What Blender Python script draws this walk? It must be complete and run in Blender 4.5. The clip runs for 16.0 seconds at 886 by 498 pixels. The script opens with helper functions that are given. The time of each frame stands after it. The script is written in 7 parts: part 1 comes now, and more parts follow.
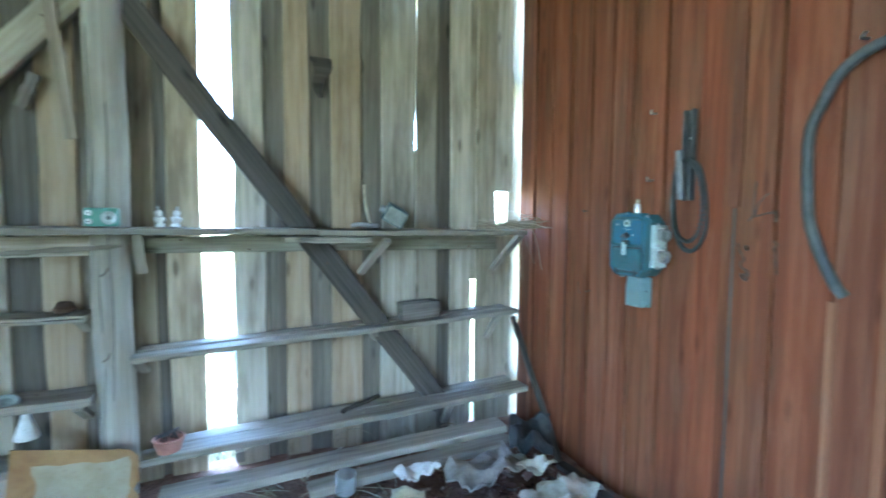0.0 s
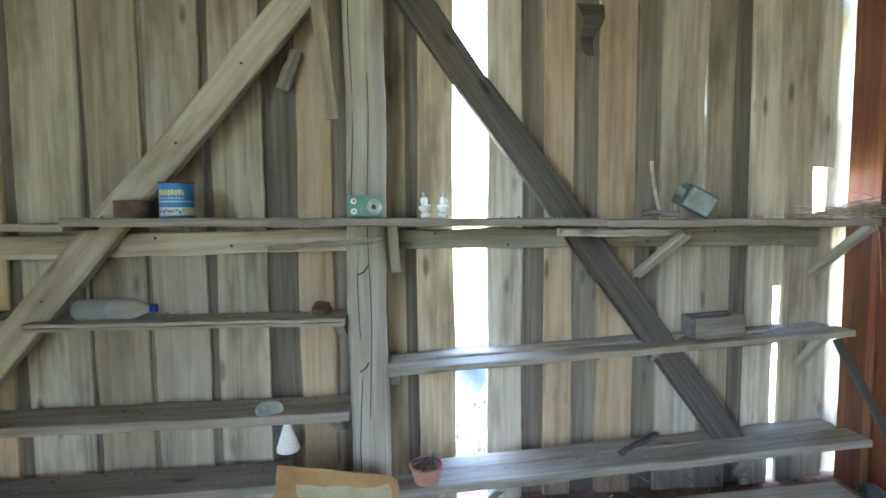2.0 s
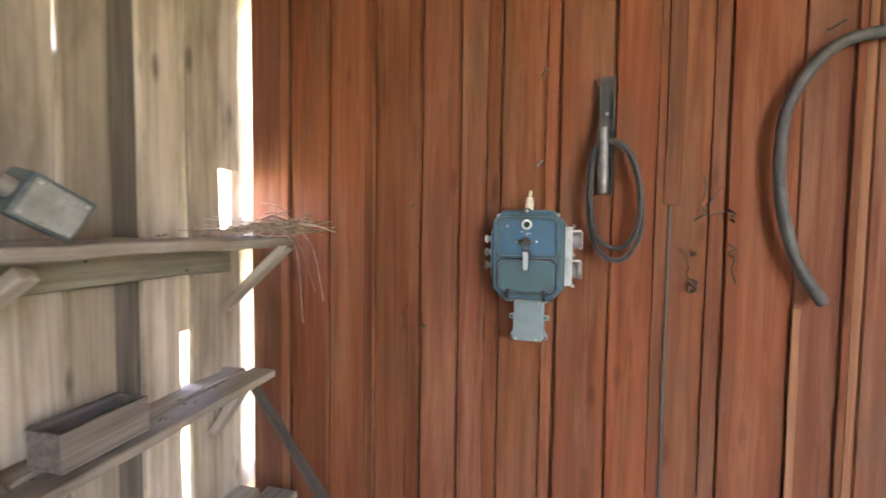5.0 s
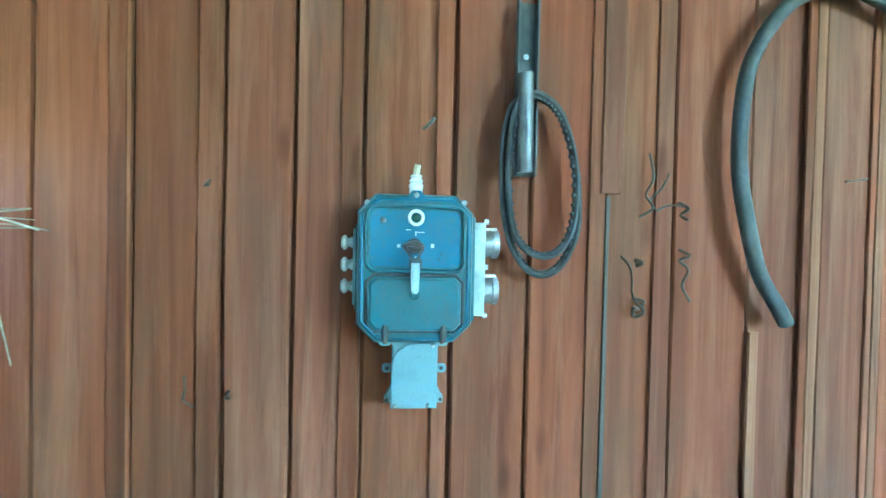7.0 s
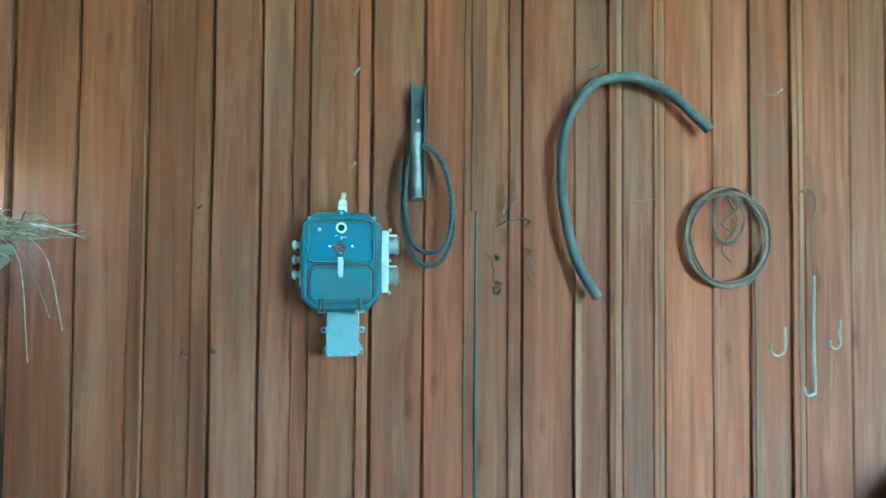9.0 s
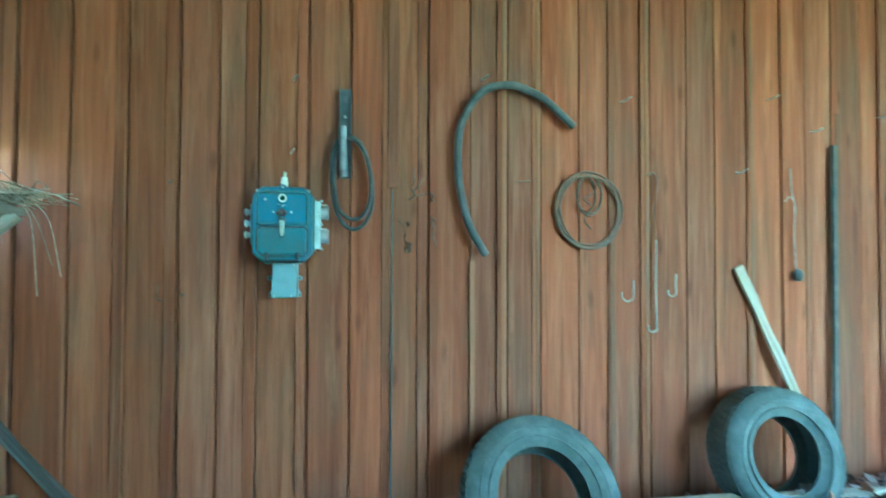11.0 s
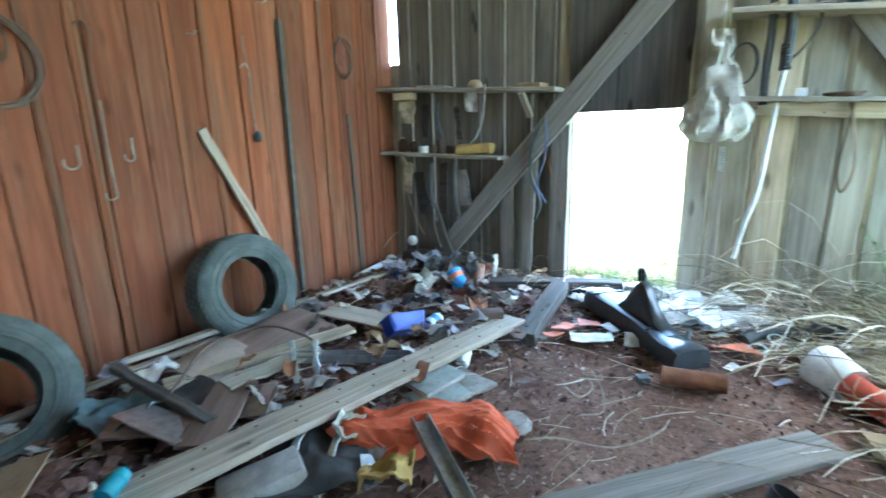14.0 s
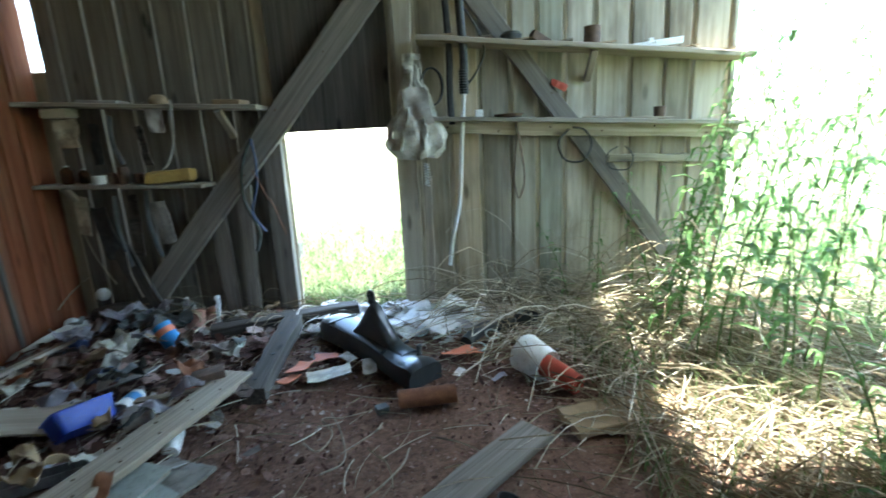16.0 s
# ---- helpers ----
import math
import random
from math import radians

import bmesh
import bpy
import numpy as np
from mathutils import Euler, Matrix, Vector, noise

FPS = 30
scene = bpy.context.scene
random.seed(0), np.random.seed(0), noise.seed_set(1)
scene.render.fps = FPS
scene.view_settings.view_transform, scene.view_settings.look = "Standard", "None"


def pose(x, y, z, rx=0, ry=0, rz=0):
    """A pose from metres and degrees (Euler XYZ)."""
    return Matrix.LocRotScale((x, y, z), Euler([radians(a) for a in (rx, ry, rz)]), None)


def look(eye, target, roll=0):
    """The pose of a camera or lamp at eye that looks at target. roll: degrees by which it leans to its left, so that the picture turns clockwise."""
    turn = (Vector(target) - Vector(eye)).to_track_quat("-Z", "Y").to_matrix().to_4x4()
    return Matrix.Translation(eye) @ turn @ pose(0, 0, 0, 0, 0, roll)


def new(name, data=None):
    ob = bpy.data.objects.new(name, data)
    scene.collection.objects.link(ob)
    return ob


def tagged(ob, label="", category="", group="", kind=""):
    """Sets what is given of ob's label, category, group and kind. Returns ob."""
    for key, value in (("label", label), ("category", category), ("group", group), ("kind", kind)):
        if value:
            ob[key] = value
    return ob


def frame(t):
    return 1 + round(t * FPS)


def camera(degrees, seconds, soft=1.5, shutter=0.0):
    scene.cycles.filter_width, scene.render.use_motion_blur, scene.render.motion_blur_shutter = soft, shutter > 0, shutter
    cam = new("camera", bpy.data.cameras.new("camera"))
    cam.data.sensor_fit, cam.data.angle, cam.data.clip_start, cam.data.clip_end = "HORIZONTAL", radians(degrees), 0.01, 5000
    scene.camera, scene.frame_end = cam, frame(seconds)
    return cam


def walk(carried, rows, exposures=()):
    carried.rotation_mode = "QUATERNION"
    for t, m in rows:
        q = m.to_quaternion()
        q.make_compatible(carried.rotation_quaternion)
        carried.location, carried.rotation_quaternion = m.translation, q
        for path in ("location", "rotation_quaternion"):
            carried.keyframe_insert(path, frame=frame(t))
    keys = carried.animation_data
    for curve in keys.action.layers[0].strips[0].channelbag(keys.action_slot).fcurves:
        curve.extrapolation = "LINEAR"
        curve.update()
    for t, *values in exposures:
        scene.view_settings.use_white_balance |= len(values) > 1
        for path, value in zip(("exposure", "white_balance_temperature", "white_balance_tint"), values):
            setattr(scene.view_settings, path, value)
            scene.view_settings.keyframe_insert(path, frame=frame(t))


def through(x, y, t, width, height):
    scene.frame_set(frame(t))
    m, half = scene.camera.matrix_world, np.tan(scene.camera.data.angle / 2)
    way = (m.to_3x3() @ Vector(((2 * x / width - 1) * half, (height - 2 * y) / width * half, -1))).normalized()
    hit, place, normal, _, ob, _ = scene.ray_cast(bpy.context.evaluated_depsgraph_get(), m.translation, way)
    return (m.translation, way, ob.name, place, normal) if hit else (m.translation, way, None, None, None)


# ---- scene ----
cam = camera(85.3, 16.0, 1.6, 0.4)
PATH = [
    (0, (0.951, 1.215, 1.389), (1.705, 3.062, 1.255), 0.5),
    (0.5, (0.768, 1.33, 1.387), (1.229, 3.273, 1.263), 0.2),
    (1, (0.64, 1.525, 1.387), (0.88, 3.506, 1.258), -0.1),
    (1.5, (0.532, 1.667, 1.417), (0.708, 3.655, 1.281), -0.3),
    (2, (0.475, 1.889, 1.337), (0.667, 3.875, 1.198), -0.4),
    (2.5, (0.426, 2.103, 1.325), (0.766, 4.069, 1.195), -0.3),
    (3, (0.487, 2.238, 1.328), (1.187, 4.106, 1.196), 0.1),
    (3.5, (0.53, 2.336, 1.353), (1.654, 3.985, 1.225), 0.2),
    (4, (0.643, 2.494, 1.329), (2.171, 3.777, 1.19), 0.4),
    (4.5, (0.859, 2.647, 1.366), (2.654, 3.516, 1.213), 0.8),
    (5, (1.021, 2.723, 1.369), (2.929, 3.312, 1.259), 0.8),
    (5.2, (1.077, 2.758, 1.39), (3.014, 3.233, 1.239), 0.8),
    (7.3, (1.652, 2.949, 1.318), (3.642, 2.749, 1.307), 1.2),
    (7.5, (1.624, 2.943, 1.316), (3.613, 2.738, 1.315), 1.2),
    (8, (1.487, 2.921, 1.332), (3.475, 2.701, 1.345), 1.2),
    (8.5, (1.289, 2.881, 1.306), (3.27, 2.611, 1.354), 1.0),
    (8.7, (1.219, 2.859, 1.289), (3.199, 2.58, 1.339), 0.7),
    (10.8, (0.682, 2.703, 1.175), (2.652, 2.364, 1.243), 0.1),
    (11, (0.642, 2.693, 1.137), (2.6, 2.286, 1.179), 0.2),
    (11.5, (0.507, 2.625, 1.059), (2.399, 1.978, 1.025), -0.1),
    (12, (0.387, 2.584, 1.002), (2.173, 1.703, 0.812), -0.2),
    (12.5, (0.356, 2.555, 0.974), (2.014, 1.498, 0.609), -0.5),
    (13, (0.33, 2.49, 0.983), (1.847, 1.268, 0.532), -0.9),
    (13.5, (0.295, 2.407, 1.045), (1.597, 0.966, 0.566), -1.3),
    (14, (0.249, 2.338, 1.049), (1.273, 0.684, 0.583), -1.6),
    (14.5, (0.247, 2.306, 1.062), (0.986, 0.505, 0.603), -1.9),
    (15, (0.211, 2.263, 1.076), (0.76, 0.394, 0.622), -2.4),
    (15.5, (0.183, 2.178, 1.077), (0.542, 0.263, 0.626), -2.6),
    (16, (0.167, 2.093, 1.087), (0.241, 0.147, 0.631), -3.0),
]
EXPOSURES = [(0.0, 5.95, 5000, 5), (0.6, 5.65, 5500, 12), (1.5, 5.85, 5900, 13), (2.5, 5.8, 6200, 18), (3.5, 5.35, 6300, 20), (4.0, 5.4, 6300, 24), (4.5, 5.8, 7200, 34), (5.2, 6.2, 7700, 38), (7.3, 6.8, 4350, -20), (8.7, 6.6, 4350, -22), (11.0, 6.35, 4500, -30),
             (12.5, 5.95, 5100, -18), (13.3, 5.75, 5400, -12), (14.5, 5.4, 6000, 5), (15.25, 4.8, 6200, 5), (16.0, 4.22, 6150, 0)]
walk(cam, [(t, look(eye, target, roll)) for t, eye, target, roll in PATH], EXPOSURES)

# ---- world, sun ----
SUN_FROM = Vector((-0.42, -0.04, 1.0)).normalized()
world = bpy.data.worlds.new("sky_world")
scene.world = world
world.use_nodes = True
wn = world.node_tree.nodes
sky = wn.new("ShaderNodeTexSky")
sky.sky_type, sky.sun_disc = "NISHITA", False
sky.sun_elevation = math.asin(SUN_FROM.z)
sky.sun_rotation = math.atan2(SUN_FROM.x, SUN_FROM.y)
world.node_tree.links.new(sky.outputs[0], wn["Background"].inputs[0])
wn["Background"].inputs[1].default_value = 0.15
sun = new("sun", bpy.data.lights.new("sun", "SUN"))
sun.data.energy, sun.data.angle, sun.data.color = 3.2, radians(0.6), (1.0, 0.95, 0.86)
sun.matrix_basis = look(SUN_FROM * 30, (0, 0, 0))


# ---- materials ----
def nodes_of(name):
    m = bpy.data.materials.new(name)
    m.use_nodes = True
    nt = m.node_tree
    return m, nt, nt.nodes["Principled BSDF"]


def add(nt, kind, **values):
    n = nt.nodes.new("ShaderNode" + kind)
    for key, value in values.items():
        if key in n.inputs:
            n.inputs[key].default_value = value
    return n


def ramp(nt, stops):
    r = nt.nodes.new("ShaderNodeValToRGB")
    while len(r.color_ramp.elements) < len(stops):
        r.color_ramp.elements.new(0.5)
    for e, (at, c) in zip(r.color_ramp.elements, stops):
        e.position, e.color = at, (*c, 1)
    return r


def blend(nt, fac, a, b, mode="MIX"):
    n = nt.nodes.new("ShaderNodeMix")
    n.data_type, n.blend_type = "RGBA", mode
    for socket, v in ((n.inputs[0], fac), (n.inputs[6], a), (n.inputs[7], b)):
        if hasattr(v, "links"):
            nt.links.new(v, socket)
        elif isinstance(v, tuple):
            socket.default_value = (*v, 1)
        else:
            socket.default_value = v
    return n.outputs[2]


def shifted(nt, scale):
    """Object coordinates, stretched, and moved on by a random step for each object."""
    tc, info = add(nt, "TexCoord"), add(nt, "ObjectInfo")
    step = nt.nodes.new("ShaderNodeVectorMath")
    step.operation = "MULTIPLY_ADD"
    comb = add(nt, "CombineXYZ")
    for k in range(3):
        nt.links.new(info.outputs["Random"], comb.inputs[k])
    nt.links.new(comb.outputs[0], step.inputs[0])
    step.inputs[1].default_value = (37.0, 19.0, 53.0)
    nt.links.new(tc.outputs["Object"], step.inputs[2])
    mp = add(nt, "Mapping")
    mp.inputs["Scale"].default_value = scale
    nt.links.new(step.outputs[0], mp.inputs[0])
    return mp.outputs[0], step.outputs[0], info.outputs["Random"]


def wood(name, dark, mid, light, tint=None, spread=0.35, rough=0.85, bump=0.5, stain=(0.10, 0.08, 0.06), stain_at=0.62, fine=24.0, knot=0.85, worn=None):
    """Weathered wood with its grain along local x."""
    m, nt, b = nodes_of(name)
    v, plain, rnd = shifted(nt, (0.45, fine, fine))
    grain = add(nt, "TexNoise", Scale=2.2, Detail=6.0, Roughness=0.6, Distortion=0.7)
    nt.links.new(v, grain.inputs["Vector"])
    r = ramp(nt, [(0.25, dark), (0.5, mid), (0.76, light)])
    nt.links.new(grain.outputs[0], r.inputs[0])
    mp = add(nt, "Mapping")
    mp.inputs["Scale"].default_value = (1.2, 4.5, 4.5)
    nt.links.new(plain, mp.inputs[0])
    big = add(nt, "TexNoise", Scale=1.5, Detail=4.0, Roughness=0.6)
    nt.links.new(mp.outputs[0], big.inputs["Vector"])
    sr = ramp(nt, [(stain_at - 0.1, (0, 0, 0)), (stain_at + 0.14, (0.75, 0.75, 0.75))])
    nt.links.new(big.outputs[0], sr.inputs[0])
    col = blend(nt, sr.outputs[0], r.outputs[0], stain)
    knots = add(nt, "TexVoronoi", Scale=1.0)
    mk = add(nt, "Mapping")
    mk.inputs["Scale"].default_value = (2.6, 8.0, 8.0)
    nt.links.new(plain, mk.inputs[0])
    nt.links.new(mk.outputs[0], knots.inputs["Vector"])
    kr = ramp(nt, [(0.07, (knot, knot, knot)), (0.16, (0, 0, 0))])
    nt.links.new(knots.outputs["Distance"], kr.inputs[0])
    col = blend(nt, kr.outputs[0], col, tuple(0.45 * c for c in dark))
    if worn:
        mw = add(nt, "Mapping")
        mw.inputs["Scale"].default_value = (0.9, 13.0, 13.0)
        nt.links.new(plain, mw.inputs[0])
        rub = add(nt, "TexNoise", Scale=1.3, Detail=8.0, Roughness=0.68, Distortion=0.4)
        nt.links.new(mw.outputs[0], rub.inputs["Vector"])
        wr = ramp(nt, [(0.50, (0, 0, 0)), (0.72, (0.75, 0.75, 0.75))])
        nt.links.new(rub.outputs[0], wr.inputs[0])
        col = blend(nt, wr.outputs[0], col, worn)
    if tint:
        gate = ramp(nt, tint[0])
        nt.links.new(rnd, gate.inputs[0])
        col = blend(nt, tint[1], col, gate.outputs[0], "MULTIPLY")
    val = add(nt, "MapRange")
    val.inputs[3].default_value, val.inputs[4].default_value = 1 - spread, 1 + spread
    wn2 = add(nt, "TexWhiteNoise")
    wn2.noise_dimensions = "1D"
    nt.links.new(rnd, wn2.inputs["W"])
    nt.links.new(wn2.outputs[0], val.inputs[0])
    hsv = add(nt, "HueSaturation")
    nt.links.new(val.outputs[0], hsv.inputs["Value"])
    nt.links.new(col, hsv.inputs["Color"])
    nt.links.new(hsv.outputs[0], b.inputs["Base Color"])
    b.inputs["Roughness"].default_value = rough
    b.inputs["Specular IOR Level"].default_value = 0.25
    bp = add(nt, "Bump", Strength=bump, Distance=0.006)
    nt.links.new(grain.outputs[0], bp.inputs["Height"])
    nt.links.new(bp.outputs[0], b.inputs["Normal"])
    return m


def surface(name, colour, second=None, rough=0.6, metal=0.0, scale=14.0, bump=0.15, at=0.55, wide=0.12, grime=None, spec=0.4, spread=0.0):
    """A plain surface with patches of a second colour and fine grime."""
    m, nt, b = nodes_of(name)
    v, plain, rnd = shifted(nt, (1, 1, 1))
    n1 = add(nt, "TexNoise", Scale=scale, Detail=7.0, Roughness=0.65)
    n2 = add(nt, "TexNoise", Scale=scale * 7, Detail=3.0, Roughness=0.6)
    nt.links.new(v, n1.inputs["Vector"])
    nt.links.new(v, n2.inputs["Vector"])
    r = ramp(nt, [(at - wide, (0, 0, 0)), (at + wide, (1, 1, 1))])
    nt.links.new(n1.outputs[0], r.inputs[0])
    second = second or tuple(0.72 * c for c in colour)
    col = blend(nt, r.outputs[0], colour, second)
    r2 = ramp(nt, [(0.55, (0, 0, 0)), (0.8, (0.6, 0.6, 0.6))])
    nt.links.new(n2.outputs[0], r2.inputs[0])
    col = blend(nt, r2.outputs[0], col, grime or tuple(0.5 * c for c in second))
    if spread:
        val = add(nt, "MapRange")
        val.inputs[3].default_value, val.inputs[4].default_value = 1 - spread, 1 + spread
        nt.links.new(rnd, val.inputs[0])
        hsv = add(nt, "HueSaturation")
        nt.links.new(val.outputs[0], hsv.inputs["Value"])
        nt.links.new(col, hsv.inputs["Color"])
        col = hsv.outputs[0]
    nt.links.new(col, b.inputs["Base Color"])
    b.inputs["Roughness"].default_value, b.inputs["Metallic"].default_value = rough, metal
    b.inputs["Specular IOR Level"].default_value = spec
    bp = add(nt, "Bump", Strength=bump, Distance=0.004)
    nt.links.new(n1.outputs[0], bp.inputs["Height"])
    nt.links.new(bp.outputs[0], b.inputs["Normal"])
    return m


def islands(name, stops, rough=0.85, through=0.0):
    """Loose bits: each loose piece of the mesh takes its own colour."""
    m, nt, b = nodes_of(name)
    g = add(nt, "NewGeometry")
    r = ramp(nt, stops)
    r.color_ramp.interpolation = "LINEAR"
    nt.links.new(g.outputs["Random Per Island"], r.inputs[0])
    tc = add(nt, "TexCoord")
    n = add(nt, "TexNoise", Scale=60.0, Detail=3.0)
    nt.links.new(tc.outputs["Object"], n.inputs["Vector"])
    r2 = ramp(nt, [(0.3, (0.6, 0.6, 0.6)), (0.7, (1.15, 1.15, 1.15))])
    nt.links.new(n.outputs[0], r2.inputs[0])
    col = blend(nt, 1.0, r.outputs[0], r2.outputs[0], "MULTIPLY")
    nt.links.new(col, b.inputs["Base Color"])
    b.inputs["Roughness"].default_value = rough
    b.inputs["Specular IOR Level"].default_value = 0.2
    if through:
        b.inputs["Transmission Weight"].default_value = 0.0
        tr = add(nt, "BsdfTranslucent")
        nt.links.new(col, tr.inputs[0])
        mix = add(nt, "MixShader", Fac=through)
        nt.links.new(b.outputs[0], mix.inputs[1])
        nt.links.new(tr.outputs[0], mix.inputs[2])
        nt.links.new(mix.outputs[0], nt.nodes["Material Output"].inputs[0])
    return m


GREY_WOOD = wood("grey_weathered_wood", (0.235, 0.205, 0.155), (0.37, 0.328, 0.255), (0.50, 0.448, 0.36),
                 tint=([(0.0, (1, 1, 1)), (0.45, (1.0, 0.97, 0.9)), (0.72, (1.05, 0.92, 0.75)), (0.80, (0.95, 0.95, 0.92)), (1.0, (0.78, 0.84, 0.82))], 1.0), spread=0.30, stain=(0.135, 0.115, 0.085), stain_at=0.55, fine=15.0, bump=0.35, worn=(0.46, 0.43, 0.37))
TAN_WOOD = wood("tan_weathered_wood", (0.27, 0.195, 0.115), (0.39, 0.295, 0.19), (0.49, 0.39, 0.27), spread=0.10, stain=(0.17, 0.125, 0.08), stain_at=0.58, fine=13.0, bump=0.35, worn=(0.45, 0.38, 0.29))
POST_WOOD = wood("grey_debarked_log", (0.25, 0.225, 0.18), (0.36, 0.33, 0.27), (0.46, 0.425, 0.36), spread=0.05, stain=(0.20, 0.175, 0.135), stain_at=0.6, fine=18.0, bump=0.3)
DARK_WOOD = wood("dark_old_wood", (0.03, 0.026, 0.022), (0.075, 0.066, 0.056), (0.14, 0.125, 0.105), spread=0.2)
# Serves the south corner boards and puts recess shade into the north back boards.
BROWN_WOOD = wood("dark_boards_and_recess_shade", (0.075, 0.065, 0.05), (0.15, 0.13, 0.102), (0.24, 0.212, 0.172), spread=0.25, fine=14.0)
BRACE_WOOD = wood("dull_grey_timber", (0.09, 0.08, 0.067), (0.18, 0.16, 0.135), (0.29, 0.26, 0.22), spread=0.15)
SHELF_WOOD = wood("dusty_shelf_wood", (0.17, 0.148, 0.115), (0.275, 0.243, 0.192), (0.38, 0.34, 0.275), spread=0.15, fine=14.0, bump=0.35, worn=(0.36, 0.335, 0.285))
PALE_WOOD = wood("pale_sawn_wood", (0.19, 0.155, 0.115), (0.30, 0.25, 0.19), (0.42, 0.36, 0.28), spread=0.12)
RED_WOOD = wood("red_brown_stained_boards", (0.100, 0.029, 0.013), (0.176, 0.054, 0.0235), (0.238, 0.087, 0.041),
                tint=([(0.0, (1, 1.05, 0.95)), (0.4, (1.0, 0.92, 0.82)), (0.7, (0.98, 1.12, 1.2)), (1.0, (0.75, 0.72, 0.7))], 0.9), spread=0.22, rough=0.8, bump=0.3, stain=(0.115, 0.058, 0.03), stain_at=0.58, fine=12.0, knot=0.5, worn=(0.27, 0.125, 0.068))
WORN_STRIP = wood("worn_bare_strip", (0.08, 0.032, 0.016), (0.17, 0.075, 0.037), (0.25, 0.13, 0.07), spread=0.2)
RUBBER = surface("dusty_rubber", (0.055, 0.066, 0.058), (0.10, 0.113, 0.10), rough=0.75, scale=9, bump=0.2, grime=(0.12, 0.12, 0.10))
HOSE_RUBBER = surface("grey_black_rubber", (0.045, 0.05, 0.047), (0.085, 0.09, 0.082), rough=0.65, scale=12, grime=(0.10, 0.095, 0.08))
BLACK_RUBBER = surface("black_rubber", (0.028, 0.030, 0.030), (0.06, 0.06, 0.056), rough=0.6, scale=20)
TEAL_PAINT = surface("teal_enamel", (0.040, 0.118, 0.138), (0.055, 0.095, 0.098), rough=0.42, scale=13, grime=(0.10, 0.09, 0.07), at=0.53)
DARK_TEAL = surface("grimy_teal_enamel", (0.035, 0.11, 0.125), (0.05, 0.075, 0.07), rough=0.5, scale=30, grime=(0.04, 0.04, 0.035))
BLUE_PAINT = surface("blue_enamel", (0.036, 0.125, 0.19), (0.046, 0.112, 0.15), rough=0.36, scale=13, grime=(0.10, 0.10, 0.08), at=0.56)
PALE_TEAL = surface("pale_turquoise_enamel", (0.18, 0.265, 0.275), (0.14, 0.21, 0.22), rough=0.42, scale=24, grime=(0.12, 0.16, 0.16), at=0.64)
PALE_GREY = surface("pale_grey_paint", (0.46, 0.53, 0.50), (0.30, 0.34, 0.31), rough=0.5, scale=22)
PIPE_GREY = surface("dusty_grey_pipe", (0.16, 0.165, 0.165), (0.10, 0.10, 0.098), rough=0.45, metal=0.5, scale=20, grime=(0.09, 0.075, 0.06))
PALE_BOARD = surface("pale_tan_hardboard", (0.30, 0.235, 0.185), (0.24, 0.18, 0.14), rough=0.7, scale=6, grime=(0.16, 0.12, 0.095))
STEEL = surface("dull_steel", (0.42, 0.43, 0.42), (0.28, 0.27, 0.25), rough=0.42, metal=0.85, scale=30, grime=(0.12, 0.10, 0.08))
WIRE = surface("dark_wire", (0.09, 0.07, 0.055), (0.16, 0.09, 0.05), rough=0.6, metal=0.5, scale=40)
RUST = surface("rusty_steel", (0.15, 0.06, 0.028), (0.24, 0.105, 0.045), rough=0.85, scale=22, bump=0.4, grime=(0.06, 0.03, 0.02))
OLD_RUST = surface("old_brown_rust", (0.085, 0.055, 0.04), (0.15, 0.095, 0.065), rough=0.85, scale=22, bump=0.4, grime=(0.05, 0.035, 0.03))
PAINT_LEFT = surface("pale_old_paint", (0.36, 0.315, 0.205), (0.30, 0.25, 0.15), rough=0.75, scale=9, grime=(0.24, 0.17, 0.09))
RUST_SHEET = surface("stained_yellow_sheet", (0.33, 0.20, 0.075), (0.24, 0.125, 0.045), rough=0.7, scale=5, bump=0.2, grime=(0.18, 0.10, 0.05))
GREEN_LENS = surface("dark_green_glass", (0.012, 0.05, 0.032), (0.02, 0.06, 0.045), rough=0.12, scale=20, spec=0.6)
KNOB_BROWN = surface("dark_brown_bakelite", (0.06, 0.042, 0.036), (0.10, 0.075, 0.062), rough=0.4, scale=30)
CERAMIC = surface("glazed_ceramic", (0.78, 0.77, 0.72), (0.62, 0.60, 0.54), rough=0.25, scale=25)
PAPER = surface("dirty_paper", (0.37, 0.34, 0.305), (0.25, 0.225, 0.195), rough=0.85, scale=12, grime=(0.17, 0.14, 0.11), spread=0.15)
CARD = surface("brown_cardboard", (0.29, 0.205, 0.12), (0.20, 0.14, 0.085), rough=0.9, scale=10, grime=(0.15, 0.10, 0.06))
BROWN_PIPE = surface("dark_brown_pasteboard", (0.105, 0.075, 0.055), (0.07, 0.05, 0.038), rough=0.85, scale=10, grime=(0.15, 0.125, 0.10))
ORANGE = surface("orange_cloth", (0.50, 0.10, 0.04), (0.38, 0.075, 0.03), rough=0.9, scale=16, bump=0.4, grime=(0.25, 0.07, 0.03))
ORANGE_PLASTIC = surface("orange_card", (0.66, 0.20, 0.10), (0.52, 0.17, 0.09), rough=0.6, scale=16)
BLUE_PLASTIC = surface("blue_plastic", (0.016, 0.055, 0.34), (0.015, 0.04, 0.22), rough=0.4, scale=18, grime=(0.10, 0.09, 0.09))
DULL_BLUE = surface("faded_blue_plastic", (0.05, 0.08, 0.17), (0.045, 0.065, 0.12), rough=0.5, scale=18, grime=(0.12, 0.10, 0.09))
CYAN_PLASTIC = surface("cyan_plastic", (0.02, 0.22, 0.27), (0.02, 0.16, 0.20), rough=0.4, scale=18)
